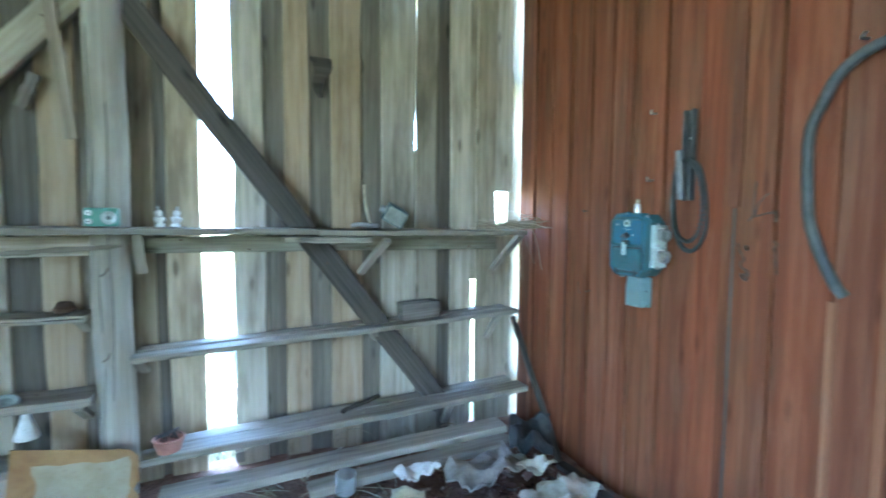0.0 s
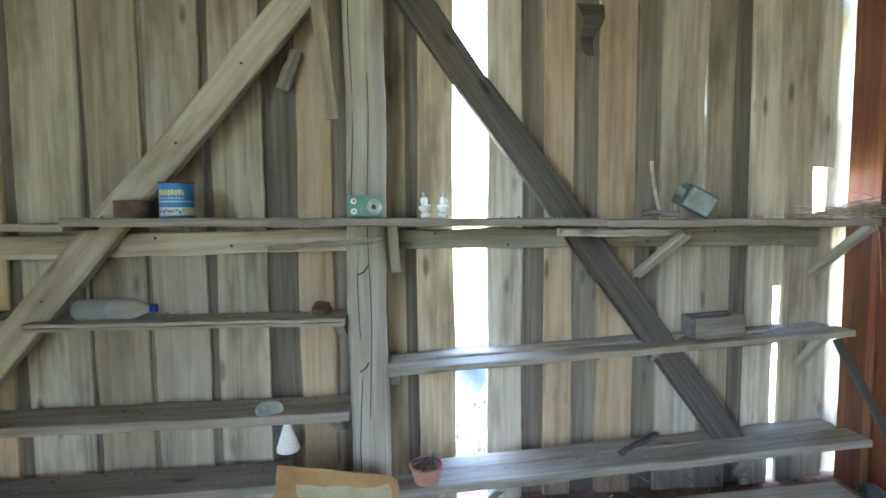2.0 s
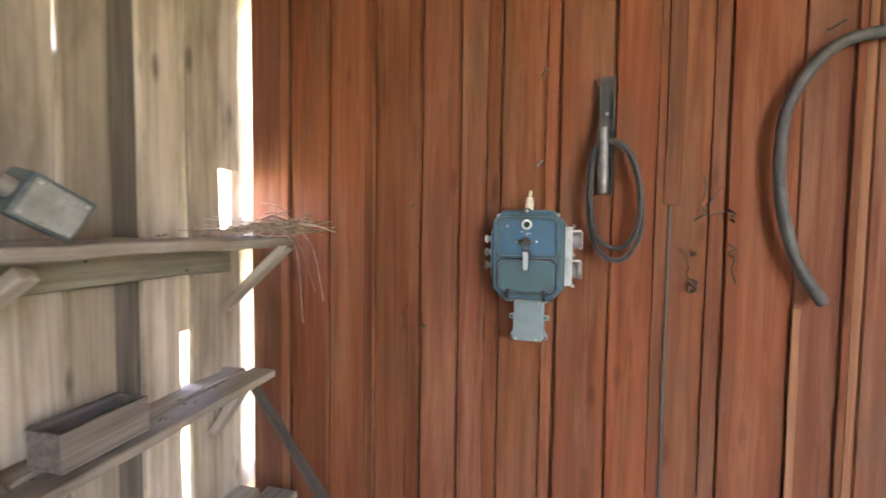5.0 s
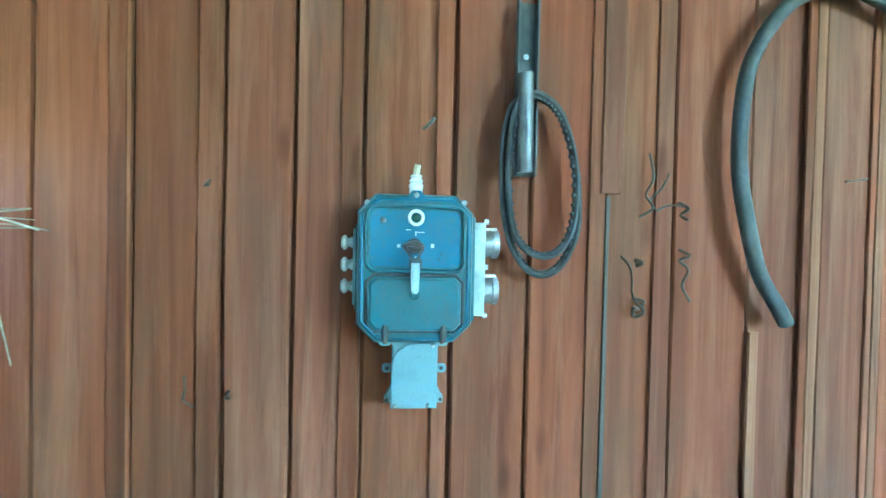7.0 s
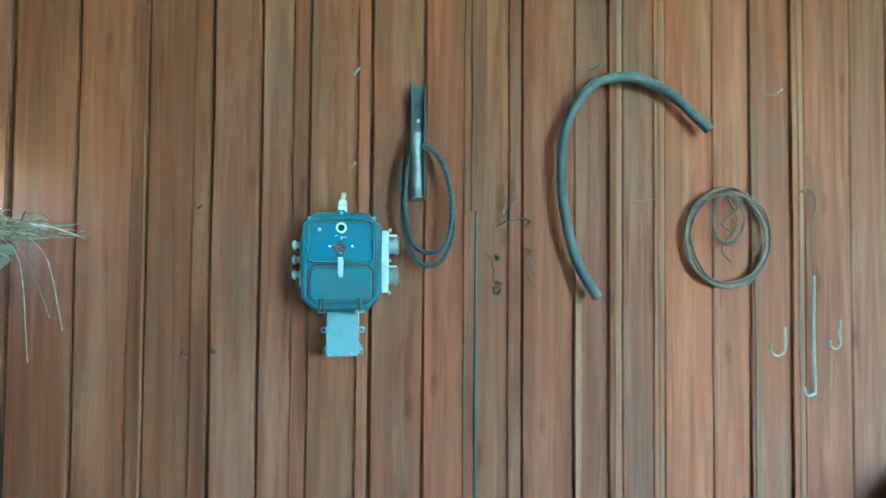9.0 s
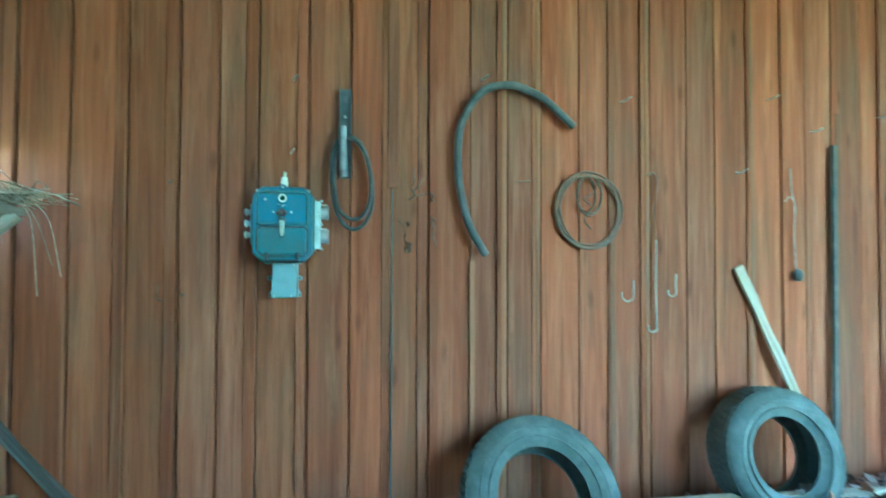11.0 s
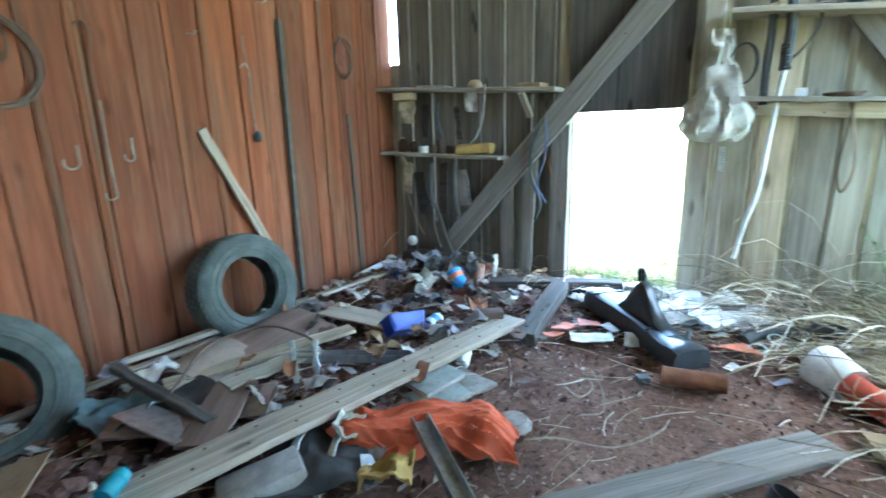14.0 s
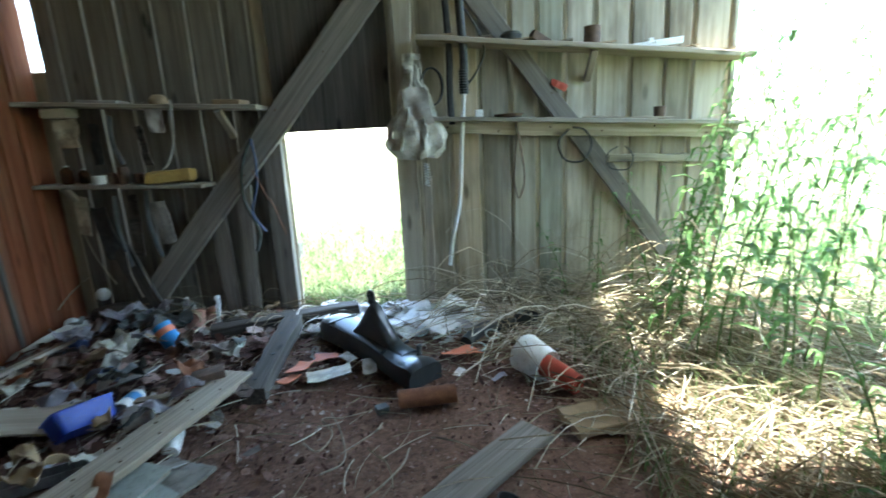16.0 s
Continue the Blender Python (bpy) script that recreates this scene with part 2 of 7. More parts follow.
CREAM = surface("cream_plastic", (0.56, 0.50, 0.36), (0.30, 0.26, 0.19), rough=0.55, scale=7, grime=(0.12, 0.10, 0.08), at=0.52, wide=0.07)
WHITE = surface("dirty_white_plastic", (0.72, 0.72, 0.69), (0.55, 0.54, 0.50), rough=0.45, scale=12, grime=(0.28, 0.25, 0.2))
GREY_GREEN = surface("grey_green_plastic", (0.05, 0.085, 0.09), (0.085, 0.125, 0.125), rough=0.5, scale=8, grime=(0.20, 0.19, 0.16))
DARK_STEEL = surface("dark_painted_steel", (0.045, 0.05, 0.048), (0.09, 0.09, 0.08), rough=0.55, scale=16)
RED_PLASTIC = surface("red_plastic", (0.46, 0.07, 0.04), (0.34, 0.07, 0.045), rough=0.5, scale=18, grime=(0.15, 0.05, 0.04))
PINK_CLAY = surface("faded_red_clay", (0.48, 0.24, 0.18), (0.36, 0.17, 0.13), rough=0.8, scale=18)
YELLOW = surface("dusty_yellow_foam", (0.37, 0.245, 0.07), (0.27, 0.17, 0.055), rough=0.9, scale=14, bump=0.4, grime=(0.18, 0.13, 0.07))
GREY_CLOTH = surface("grey_sackcloth", (0.25, 0.23, 0.20), (0.16, 0.145, 0.125), rough=0.95, scale=30, bump=0.4)
BAG = surface("translucent_dirty_bag", (0.48, 0.46, 0.39), (0.27, 0.24, 0.18), rough=0.5, scale=14, grime=(0.22, 0.18, 0.1))
TIN_YELLOW = surface("yellow_print", (0.62, 0.52, 0.14), (0.50, 0.44, 0.16), rough=0.4, scale=40)
GREEN_TIN = surface("mint_green_paint", (0.12, 0.27, 0.20), (0.09, 0.20, 0.155), rough=0.5, scale=30)
TIN_BLUE = surface("blue_printed_tin", (0.03, 0.22, 0.50), (0.04, 0.17, 0.36), rough=0.35, scale=22)
TIN_CREAM = surface("cream_printed_band", (0.62, 0.60, 0.38), (0.45, 0.48, 0.36), rough=0.4, scale=30)
STRAW = islands("dry_straw", [(0.0, (0.16, 0.125, 0.08)), (0.5, (0.36, 0.30, 0.21)), (1.0, (0.62, 0.56, 0.46))])
LEAF = islands("green_leaves", [(0.0, (0.10, 0.19, 0.06)), (0.5, (0.15, 0.27, 0.10)), (1.0, (0.22, 0.34, 0.15))], rough=0.45, through=0.65)
TUB_GREY = surface("dusty_grey_plastic", (0.27, 0.29, 0.26), (0.16, 0.17, 0.15), rough=0.7, scale=9, grime=(0.10, 0.085, 0.07))
# Much paler than PAPER; mostly for the scraps by the doorway.
PALE_LITTER = surface("pale_white_paper", (0.74, 0.72, 0.69), (0.58, 0.55, 0.52), rough=0.85, scale=12, grime=(0.36, 0.31, 0.26), spread=0.15)
LILAC = surface("faded_lilac_plastic", (0.25, 0.235, 0.26), (0.17, 0.155, 0.17), rough=0.5, scale=9, grime=(0.13, 0.10, 0.09), spread=0.2)
VENEER = wood("dull_brown_veneer", (0.11, 0.07, 0.052), (0.165, 0.108, 0.082), (0.22, 0.155, 0.122), spread=0.12, fine=9.0)
BROWN_CLOTH = surface("dusty_brown_cloth", (0.135, 0.108, 0.092), (0.085, 0.068, 0.058), rough=0.95, scale=12, bump=0.4, grime=(0.06, 0.05, 0.042))
BLACK_PLASTIC = surface("black_moulded_plastic", (0.018, 0.023, 0.026), (0.03, 0.036, 0.038), rough=0.30, scale=9, grime=(0.10, 0.10, 0.09), spec=0.6)
GRASS = islands("green_grass", [(0.0, (0.10, 0.15, 0.055)), (0.7, (0.16, 0.22, 0.09)), (1.0, (0.32, 0.32, 0.19))], rough=0.6, through=0.4)
LITTER = islands("leaf_litter", [(0.0, (0.06, 0.032, 0.025)), (0.4, (0.145, 0.075, 0.058)), (0.78, (0.24, 0.145, 0.115)), (0.93, (0.34, 0.24, 0.20)), (1.0, (0.50, 0.44, 0.40))])
SCRAPS = islands("paper_scraps", [(0.0, (0.12, 0.10, 0.09)), (0.3, (0.30, 0.27, 0.24)), (0.6, (0.48, 0.46, 0.43)), (0.8, (0.42, 0.30, 0.24)), (0.9, (0.30, 0.33, 0.40)), (1.0, (0.62, 0.60, 0.58))])

DUST = islands("shelf_crumbs", [(0.0, (0.14, 0.115, 0.085)), (0.6, (0.24, 0.205, 0.16)), (1.0, (0.40, 0.36, 0.30))])
WHITE_SCRAPS = islands("white_paper_scraps", [(0.0, (0.40, 0.37, 0.33)), (0.3, (0.70, 0.68, 0.65)), (1.0, (0.82, 0.81, 0.80))])


def soil():
    m, nt, b = nodes_of("red_brown_soil")
    tc = add(nt, "TexCoord")
    n1 = add(nt, "TexNoise", Scale=3.0, Detail=8.0, Roughness=0.7)
    n2 = add(nt, "TexNoise", Scale=38.0, Detail=9.0, Roughness=0.78)
    vor = add(nt, "TexVoronoi", Scale=95.0)
    for n in (n1, n2, vor):
        nt.links.new(tc.outputs["Object"], n.inputs["Vector"])
    r = ramp(nt, [(0.3, (0.12, 0.07, 0.05)), (0.5, (0.20, 0.122, 0.088)), (0.7, (0.28, 0.185, 0.14))])
    nt.links.new(n1.outputs[0], r.inputs[0])
    r2 = ramp(nt, [(0.35, (0.45, 0.45, 0.45)), (0.7, (1.35, 1.3, 1.25))])
    nt.links.new(n2.outputs[0], r2.inputs[0])
    col = blend(nt, 1.0, r.outputs[0], r2.outputs[0], "MULTIPLY")
    r3 = ramp(nt, [(0.10, (0.5, 0.5, 0.5)), (0.22, (0, 0, 0))])
    nt.links.new(vor.outputs["Distance"], r3.inputs[0])
    col = blend(nt, r3.outputs[0], col, (0.34, 0.30, 0.26))
    nt.links.new(col, b.inputs["Base Color"])
    b.inputs["Roughness"].default_value = 0.95
    b.inputs["Specular IOR Level"].default_value = 0.15
    bp = add(nt, "Bump", Strength=0.45, Distance=0.01)
    nt.links.new(n2.outputs[0], bp.inputs["Height"])
    nt.links.new(bp.outputs[0], b.inputs["Normal"])
    return m


SOIL = soil()
MEADOW = surface("meadow_ground", (0.13, 0.155, 0.065), (0.21, 0.20, 0.11), rough=0.95, scale=1.5, bump=0.5)


def glassy(name, colour, rough=0.15):
    m, nt, b = nodes_of(name)
    b.inputs["Base Color"].default_value = (*colour, 1)
    b.inputs["Transmission Weight"].default_value = 0.85
    b.inputs["Roughness"].default_value, b.inputs["IOR"].default_value = rough, 1.25
    return m


CLEAR = glassy("cloudy_clear_plastic", (0.85, 0.87, 0.85), 0.28)
BROWN_GLASS = glassy("brown_glass", (0.16, 0.06, 0.02), 0.08)


# ---- mesh helpers ----
def thing(name, m, label, category, group="", kind=""):
    ob = new(name)
    ob.empty_display_size = 0.1
    ob.matrix_basis = m
    return tagged(ob, label, category, group, kind)


def finish(bm, name, mat, smooth):
    me = bpy.data.meshes.new(name)
    bm.normal_update()
    bm.to_mesh(me)
    bm.free()
    for mt in (mat if isinstance(mat, list) else [mat]):
        me.materials.append(mt)
    if smooth:
        me.shade_smooth()
        me.set_sharp_from_angle(angle=radians(38))
    return me


def part(name, bm, mat, parent, label="", m=None, smooth=True):
    ob = new(name, finish(bm, name, mat, smooth))
    ob.parent = parent
    if m is not None:
        ob.matrix_basis = m
    return tagged(ob, label)


def solo(name, bm, mat, m, label, category, group="", kind="", smooth=True):
    ob = new(name, finish(bm, name, mat, smooth))
    ob.matrix_basis = m
    return tagged(ob, label, category, group, kind)


def box(bm, sx, sy, sz, at=(0, 0, 0), turn=None, bevel=0.0):
    m = Matrix.Translation(at) @ (turn or Matrix()) @ Matrix.Diagonal((sx, sy, sz, 1))
    made = bmesh.ops.create_cube(bm, size=1.0, matrix=m)["verts"]
    if bevel:
        edges = list({e for v in made for e in v.link_edges})
        bmesh.ops.bevel(bm, geom=edges, offset=bevel, segments=2, affect="EDGES", profile=0.6)
    return bm


def boxed(sx, sy, sz, at=(0, 0, 0), bevel=0.0):
    return box(bmesh.new(), sx, sy, sz, at, None, bevel)


def lathe(bm, rows, seg=24, m=None):
    """A solid of revolution round z; rows of radius and height. Ends with a radius of 0 close it."""
    m = m or Matrix()
    rings = []
    for r, z in rows:
        if r < 1e-5:
            rings.append([bm.verts.new(m @ Vector((0, 0, z)))])
        else:
            rings.append([bm.verts.new(m @ Vector((r * math.cos(a), r * math.sin(a), z))) for a in (2 * math.pi * k / seg for k in range(seg))])
    for a, b in zip(rings, rings[1:]):
        for k in range(seg):
            j = (k + 1) % seg
            ids = [a[k % len(a)], a[j % len(a)], b[j % len(b)], b[k % len(b)]]
            ids = list(dict.fromkeys(ids))
            if len(ids) > 2:
                bm.faces.new(ids)
    return bm


def lathed(rows, seg=24, m=None):
    return lathe(bmesh.new(), rows, seg, m)


def smooth_line(points, steps=6):
    p = [Vector(q) for q in points]
    p = [2 * p[0] - p[1], *p, 2 * p[-1] - p[-2]]
    out = []
    for a, b, c, d in zip(p, p[1:], p[2:], p[3:]):
        for k in range(steps):
            t = k / steps
            out.append(0.5 * (2 * b + (c - a) * t + (2 * a - 5 * b + 4 * c - d) * t * t + (3 * b - a - 3 * c + d) * t ** 3))
    return out + [p[-2]]


def tube(bm, points, r, seg=8, steps=6, taper=1.0, flat=1.0):
    line = smooth_line(points, steps) if steps > 1 else [Vector(p) for p in points]
    rings, side = [], None
    for k, p in enumerate(line):
        d = (line[min(k + 1, len(line) - 1)] - line[max(k - 1, 0)]).normalized()
        if side is None:
            side = d.orthogonal().normalized()
        side = (side - d * side.dot(d)).normalized()
        up = d.cross(side)
        rr = r * (1 + (taper - 1) * k / (len(line) - 1))
        rings.append([bm.verts.new(p + rr * (math.cos(a) * side + flat * math.sin(a) * up)) for a in (2 * math.pi * j / seg for j in range(seg))])
    for a, b in zip(rings, rings[1:]):
        for j in range(seg):
            bm.faces.new((a[j], a[(j + 1) % seg], b[(j + 1) % seg], b[j]))
    bm.faces.new(rings[0][::-1])
    bm.faces.new(rings[-1])
    return bm


def tubed(points, r, seg=8, steps=6, taper=1.0, flat=1.0):
    return tube(bmesh.new(), points, r, seg, steps, taper, flat)


def lumber(length, width, thick, rough=0.006, seed=0, segs=9, skew=0.0):
    """A worn board along x, from 0; y its width, z its thickness, with uneven edges."""
    rng = random.Random(seed)
    bm = bmesh.new()
    c = min(0.004, thick * 0.2)
    shape = [(-0.5, -0.5, 1, 1), (0.5, -0.5, -1, 1), (0.5, 0.5, -1, -1), (-0.5, 0.5, 1, -1)]
    rings = []
    wob = [rng.uniform(-rough, rough) for _ in range(4 * (segs + 1))]
    for k in range(segs + 1):
        x = length * k / segs
        ring = []
        lo, hi, bow = wob[4 * k], wob[4 * k + 1], wob[4 * k + 2] * 0.6
        w0, w1 = -width / 2 + lo, width / 2 + hi + skew * (k / segs - 0.5)
        for sy, sz, ix, iz in shape:
            y = w0 if sy < 0 else w1
            z = thick * sz + bow
            pts = [(x, y + c * ix, z), (x, y, z + c * iz)]
            if (sy < 0) == (sz < 0):
                pts.reverse()
            ring += [bm.verts.new(q) for q in pts]
        rings.append(ring)
    for a, b in zip(rings, rings[1:]):
        for j in range(8):
            bm.faces.new((a[j], b[j], b[(j + 1) % 8], a[(j + 1) % 8]))
    bm.faces.new(rings[0])
    bm.faces.new(rings[-1][::-1])
    bmesh.ops.recalc_face_normals(bm, faces=bm.faces[:])
    return bm


def along(a, b, up=(0, 0, 1)):
    """The pose that lays local x from a to b with local z towards up; and the length."""
    a, b, up = Vector(a), Vector(b), Vector(up)
    x = (b - a).normalized()
    y = up.cross(x).normalized()
    z = x.cross(y)
    m = Matrix((x, y, z)).transposed().to_4x4()
    return Matrix.Translation(a) @ m, (b - a).length


def dented(bm, amount, freq=9.0, seed=0):
    """Pushes a mesh about unevenly, as knocks and weather do."""
    off = Vector((seed * 2.3, seed * 1.1, seed * 3.7))
    for v in bm.verts:
        v.co += amount * noise.noise_vector(v.co * freq + off) + amount * 0.4 * noise.noise_vector(v.co * freq * 2.7 + off)
    return bm


def beam(name, a, b, width, thick, mat, label, category, up=(0, 0, 1), rough=0.005, seed=0, group="", kind="", skew=0.0, nails=0):
    m, ln = along(a, b, up)
    ob = solo(name, lumber(ln, width, thick, rough, seed, skew=skew), mat, m, label, category, group, kind)
    rng = random.Random(seed)
    for k in range(nails):
        part("nail_head", lathed([(0, 0.003), (0.004, 0.002), (0.006, 0), (0, 0)], 8, pose(ln * (0.1 + 0.8 * k / max(1, nails - 1)), rng.uniform(-0.3, 0.3) * width, thick / 2 + 0.002)), WIRE, ob)
    return ob


def crumple(nx, ny, w, h, fn, thick=0.003):
    """A thin sheet with thickness over the grid; fn(u, v) gives its local point."""
    bm = bmesh.new()
    grid = [[bm.verts.new(fn((i / nx - 0.5) * w, (j / ny - 0.5) * h)) for j in range(ny + 1)] for i in range(nx + 1)]
    for i in range(nx):
        for j in range(ny):
            bm.faces.new((grid[i][j], grid[i + 1][j], grid[i + 1][j + 1], grid[i][j + 1]))
    bm.normal_update()
    bmesh.ops.solidify(bm, geom=bm.faces[:], thickness=thick)
    return bm


def sheet(w, h, bump=0.01, seed=0, thick=0.003, n=10, freq=7.0, ragged=0.0):
    off = Vector((seed * 3.1, seed * 1.7, seed * 0.9))

    def fn(u, v):
        z = bump * noise.noise(Vector((u * freq, v * freq, 0)) + off) + bump * 0.5 * noise.noise(Vector((u * freq * 2.3, v * freq * 2.3, 4)) + off)
        k = 1 + ragged * noise.noise(Vector((u * 11, v * 11, 9)) + off)
        return Vector((u * k, v * k, z + bump))
    return crumple(n, n, w, h, fn, thick)


def blades(spots, mat, name, label, category, rng, tall, width, lean=0.4, sides=3):
    """Many bent blades as one mesh; spots of (x, y, z)."""
    verts, faces = [], []
    for x, y, z in spots:
        h = tall * rng.uniform(0.5, 1.3)
        a = rng.uniform(0, 2 * math.pi)
        dx, dy = math.cos(a), math.sin(a)
        out = lean * h * rng.uniform(0.3, 1.6)
        w = width * rng.uniform(0.6, 1.3)
        px, py = -dy * w, dx * w
        base = len(verts)
        for k in range(sides):
            t = k / sides
            cx, cy, cz = x + dx * out * t * t, y + dy * out * t * t, z + h * t * (1 - 0.25 * t * lean)
            verts += [(cx - px * (1 - t), cy - py * (1 - t), cz), (cx + px * (1 - t), cy + py * (1 - t), cz)]
        verts.append((x + dx * out, y + dy * out, z + h * (1 - 0.3 * lean)))
        for k in range(sides - 1):
            b0 = base + 2 * k
            faces.append((b0, b0 + 1, b0 + 3, b0 + 2))
        faces.append((base + 2 * sides - 2, base + 2 * sides - 1, base + 2 * sides))
    me = bpy.data.meshes.new(name)
    me.from_pydata(verts, [], faces)
    me.materials.append(mat)
    return tagged(new(name, me), label, category, kind="stuff")


# ---- structure ----
EAST, NORTH, SOUTH, WEST, TOP = 2.665, 4.03, -0.87, -1.62, 2.92


def floor_height(x, y):
    return 0.018 * noise.noise(Vector((x * 2.2, y * 2.2, 0))) + 0.008 * noise.noise(Vector((x * 9, y * 9, 3)))


def build_floor():
    bm = bmesh.new()
    n = 64
    x0, x1, y0, y1 = WEST - 0.3, EAST + 0.1, SOUTH - 0.1, NORTH + 0.1
    grid = [[bm.verts.new((x0 + (x1 - x0) * i / n, y0 + (y1 - y0) * j / n, floor_height(x0 + (x1 - x0) * i / n, y0 + (y1 - y0) * j / n))) for j in range(n + 1)] for i in range(n + 1)]
    for i in range(n):
        for j in range(n):
            bm.faces.new((grid[i][j], grid[i + 1][j], grid[i + 1][j + 1], grid[i][j + 1]))
    solo("floor", bm, SOIL, Matrix(), "trodden red-brown dirt floor strewn with litter", "floor", kind="structure")
    bm = bmesh.new()
    n = 90
    rings = []
    for k in range(26):
        r = 0.5 * 1.42 ** k
        rings.append([bm.verts.new((0.5 + r * math.cos(a), 1.5 + r * math.sin(a), -0.04 + (0.05 * noise.noise(Vector((r * math.cos(a) * 0.7, r * math.sin(a) * 0.7, 5))) - 0.03 if k > 8 else -0.05))) for a in (2 * math.pi * j / n for j in range(n))])
    for a, b in zip(rings, rings[1:]):
        for j in range(n):
            bm.faces.new((a[j], b[j], b[(j + 1) % n], a[(j + 1) % n]))
    bm.faces.new(rings[0])
    bmesh.ops.recalc_face_normals(bm, faces=bm.faces[:])
    solo("ground", bm, MEADOW, Matrix(), "grassy ground around the shed", "ground", kind="structure")


build_floor()


def upright(parent, x0, x1, z0, z1, depth, thick, mat, facing, seed, label="", rough=0.004):
    """A vertical board of a wall; facing: the wall's inner normal; depth: where its inner face lies along it."""
    width, mid = abs(x1 - x0), (x0 + x1) / 2
    bm = lumber(z1 - z0, width, thick, rough, seed, segs=7)
    nrm = Vector(facing)
    if abs(nrm.y) > 0.5:
        foot, head = (mid, depth - nrm.y * thick / 2, z0), (mid, depth - nrm.y * thick / 2, z1)
    else:
        foot, head = (depth - nrm.x * thick / 2, mid, z0), (depth - nrm.x * thick / 2, mid, z1)
    m, _ = along(foot, head, facing)
    return part("plank", bm, mat, parent, label, m)


def rails(name, boxes, label):
    bm = bmesh.new()
    for sx, sy, sz, at in boxes:
        box(bm, sx, sy, sz, at)
    return solo(name, bm, GREY_WOOD, Matrix(), label, "wall", kind="structure", smooth=False)


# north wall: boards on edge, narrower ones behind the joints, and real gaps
north = rails("wall_north", [(4.5, 0.08, 0.1, (0.55, NORTH + 0.11, z)) for z in (2.86,)], "grey weathered board wall with gaps of daylight")
FRONT = [(-1.62, -1.40), (-1.36, -1.14), (-1.08, -0.83), (-0.80, -0.585), (-0.56, -0.34), (-0.30, -0.09), (0.05, 0.20), (0.30, 0.52), (0.57, 0.735),
         (0.885, 1.045), (1.150, 1.285), (1.405, 1.585), (1.70, 1.914), (1.919, 2.06), (2.15, 2.29), (2.335, 2.475)]
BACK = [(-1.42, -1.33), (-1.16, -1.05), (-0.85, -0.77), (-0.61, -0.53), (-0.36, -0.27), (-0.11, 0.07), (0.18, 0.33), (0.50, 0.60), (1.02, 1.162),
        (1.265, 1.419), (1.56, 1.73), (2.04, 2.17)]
for k, (a, b) in enumerate(FRONT):
    low = -0.08
    upright(north, a, b, low, 2.88, NORTH + 0.004 * (k % 3), 0.024, TAN_WOOD if k in (6, 10, 11) else GREY_WOOD, (0, -1, 0), 100 + k, rough=0.007)
# Back boards are darker: the shade of their recess is in the colour.
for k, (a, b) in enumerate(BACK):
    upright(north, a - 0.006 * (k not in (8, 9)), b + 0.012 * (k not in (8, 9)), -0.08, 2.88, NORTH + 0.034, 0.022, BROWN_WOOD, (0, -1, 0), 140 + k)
upright(north, 2.25, 2.37, 0.98, 2.88, NORTH + 0.034, 0.022, GREY_WOOD, (0, -1, 0), 158)
upright(north, 2.25, 2.32, 0.02, 0.97, NORTH + 0.034, 0.022, GREY_WOOD, (0, -1, 0), 159)
upright(north, 1.89, 1.95, 0.02, 1.80, NORTH + 0.034, 0.02, GREY_WOOD, (0, -1, 0), 157)
upright(north, 2.445, 2.62, 1.56, 2.88, NORTH + 0.036, 0.022, GREY_WOOD, (0, -1, 0), 160)
upright(north, 2.445, 2.62, -0.08, 1.33, NORTH + 0.036, 0.022, GREY_WOOD, (0, -1, 0), 162)
upright(north, 2.60, 2.76, -0.08, 2.88, NORTH + 0.06, 0.03, GREY_WOOD, (0, -1, 0), 161)

# east wall: red-brown stained boards, each lapping the next
east = rails("wall_east", [(0.08, 5.0, 0.1, (EAST + 0.13, 1.58, z)) for z in (0.3, 1.3, 2.3)], "red-brown stained wooden board wall")
EDGES = [4.046, 3.86, 3.69, 3.50, 3.313, 3.172, 3.026, 2.832, 2.662, 2.495, 2.333, 2.148, 1.981, 1.822, 1.634, 1.453, 1.272, 1.072, 0.873, 0.690, 0.520, 0.345, 0.165, 0.015,
         -0.14, -0.28, -0.44, -0.58, -0.73, -0.87]
for k, (a, b) in enumerate(zip(EDGES, EDGES[1:])):
    gap = 0.006 + 0.004 * (k % 3 == 0)
    end = 0.02 + 0.03 * ((k * 7) % 5) / 5
    upright(east, b + gap, a, end - 0.06, 2.88, EAST + 0.003 * (k % 4), 0.022, RED_WOOD, (-1, 0, 0), 200 + k, rough=0.002)
    upright(east, b - 0.035, b + 0.06, end - 0.06, 2.88, EAST + 0.026, 0.02, RED_WOOD, (-1, 0, 0), 240 + k, rough=0.002)
    if k % 3 != 1:
        upright(east, b + gap, b + gap + 0.034 + 0.008 * (k % 2), end - 0.04, 2.88, EAST - 0.006, 0.008, RED_WOOD, (-1, 0, 0), 280 + k, rough=0.002)

for k, (y, z0, z1) in enumerate([(2.130, 0.0, 1.13), (1.988, 0.0, 2.88), (1.829, 0.0, 2.88), (1.459, 0.0, 1.3), (1.279, 0.3, 2.88), (0.697, 0.0, 2.88), (0.172, 0.0, 1.9), (-0.13, 0.0, 2.88)]):
    upright(east, y + 0.002, y + 0.024, z0, z1, EAST - 0.009, 0.008, WORN_STRIP, (-1, 0, 0), 420 + k, "worn bare edge strip", rough=0.002)

# a covering strip that ends half-way down, above a strip coloured as joint shade
upright(east, 2.465, 2.512, 1.435, 2.88, EAST - 0.012, 0.012, RED_WOOD, (-1, 0, 0), 431, "short covering strip", rough=0.003)
upright(east, 2.487, 2.497, 0.05, 1.43, EAST - 0.002, 0.006, DARK_WOOD, (-1, 0, 0), 432, "dark strip standing for the shade of an open joint", rough=0.001)

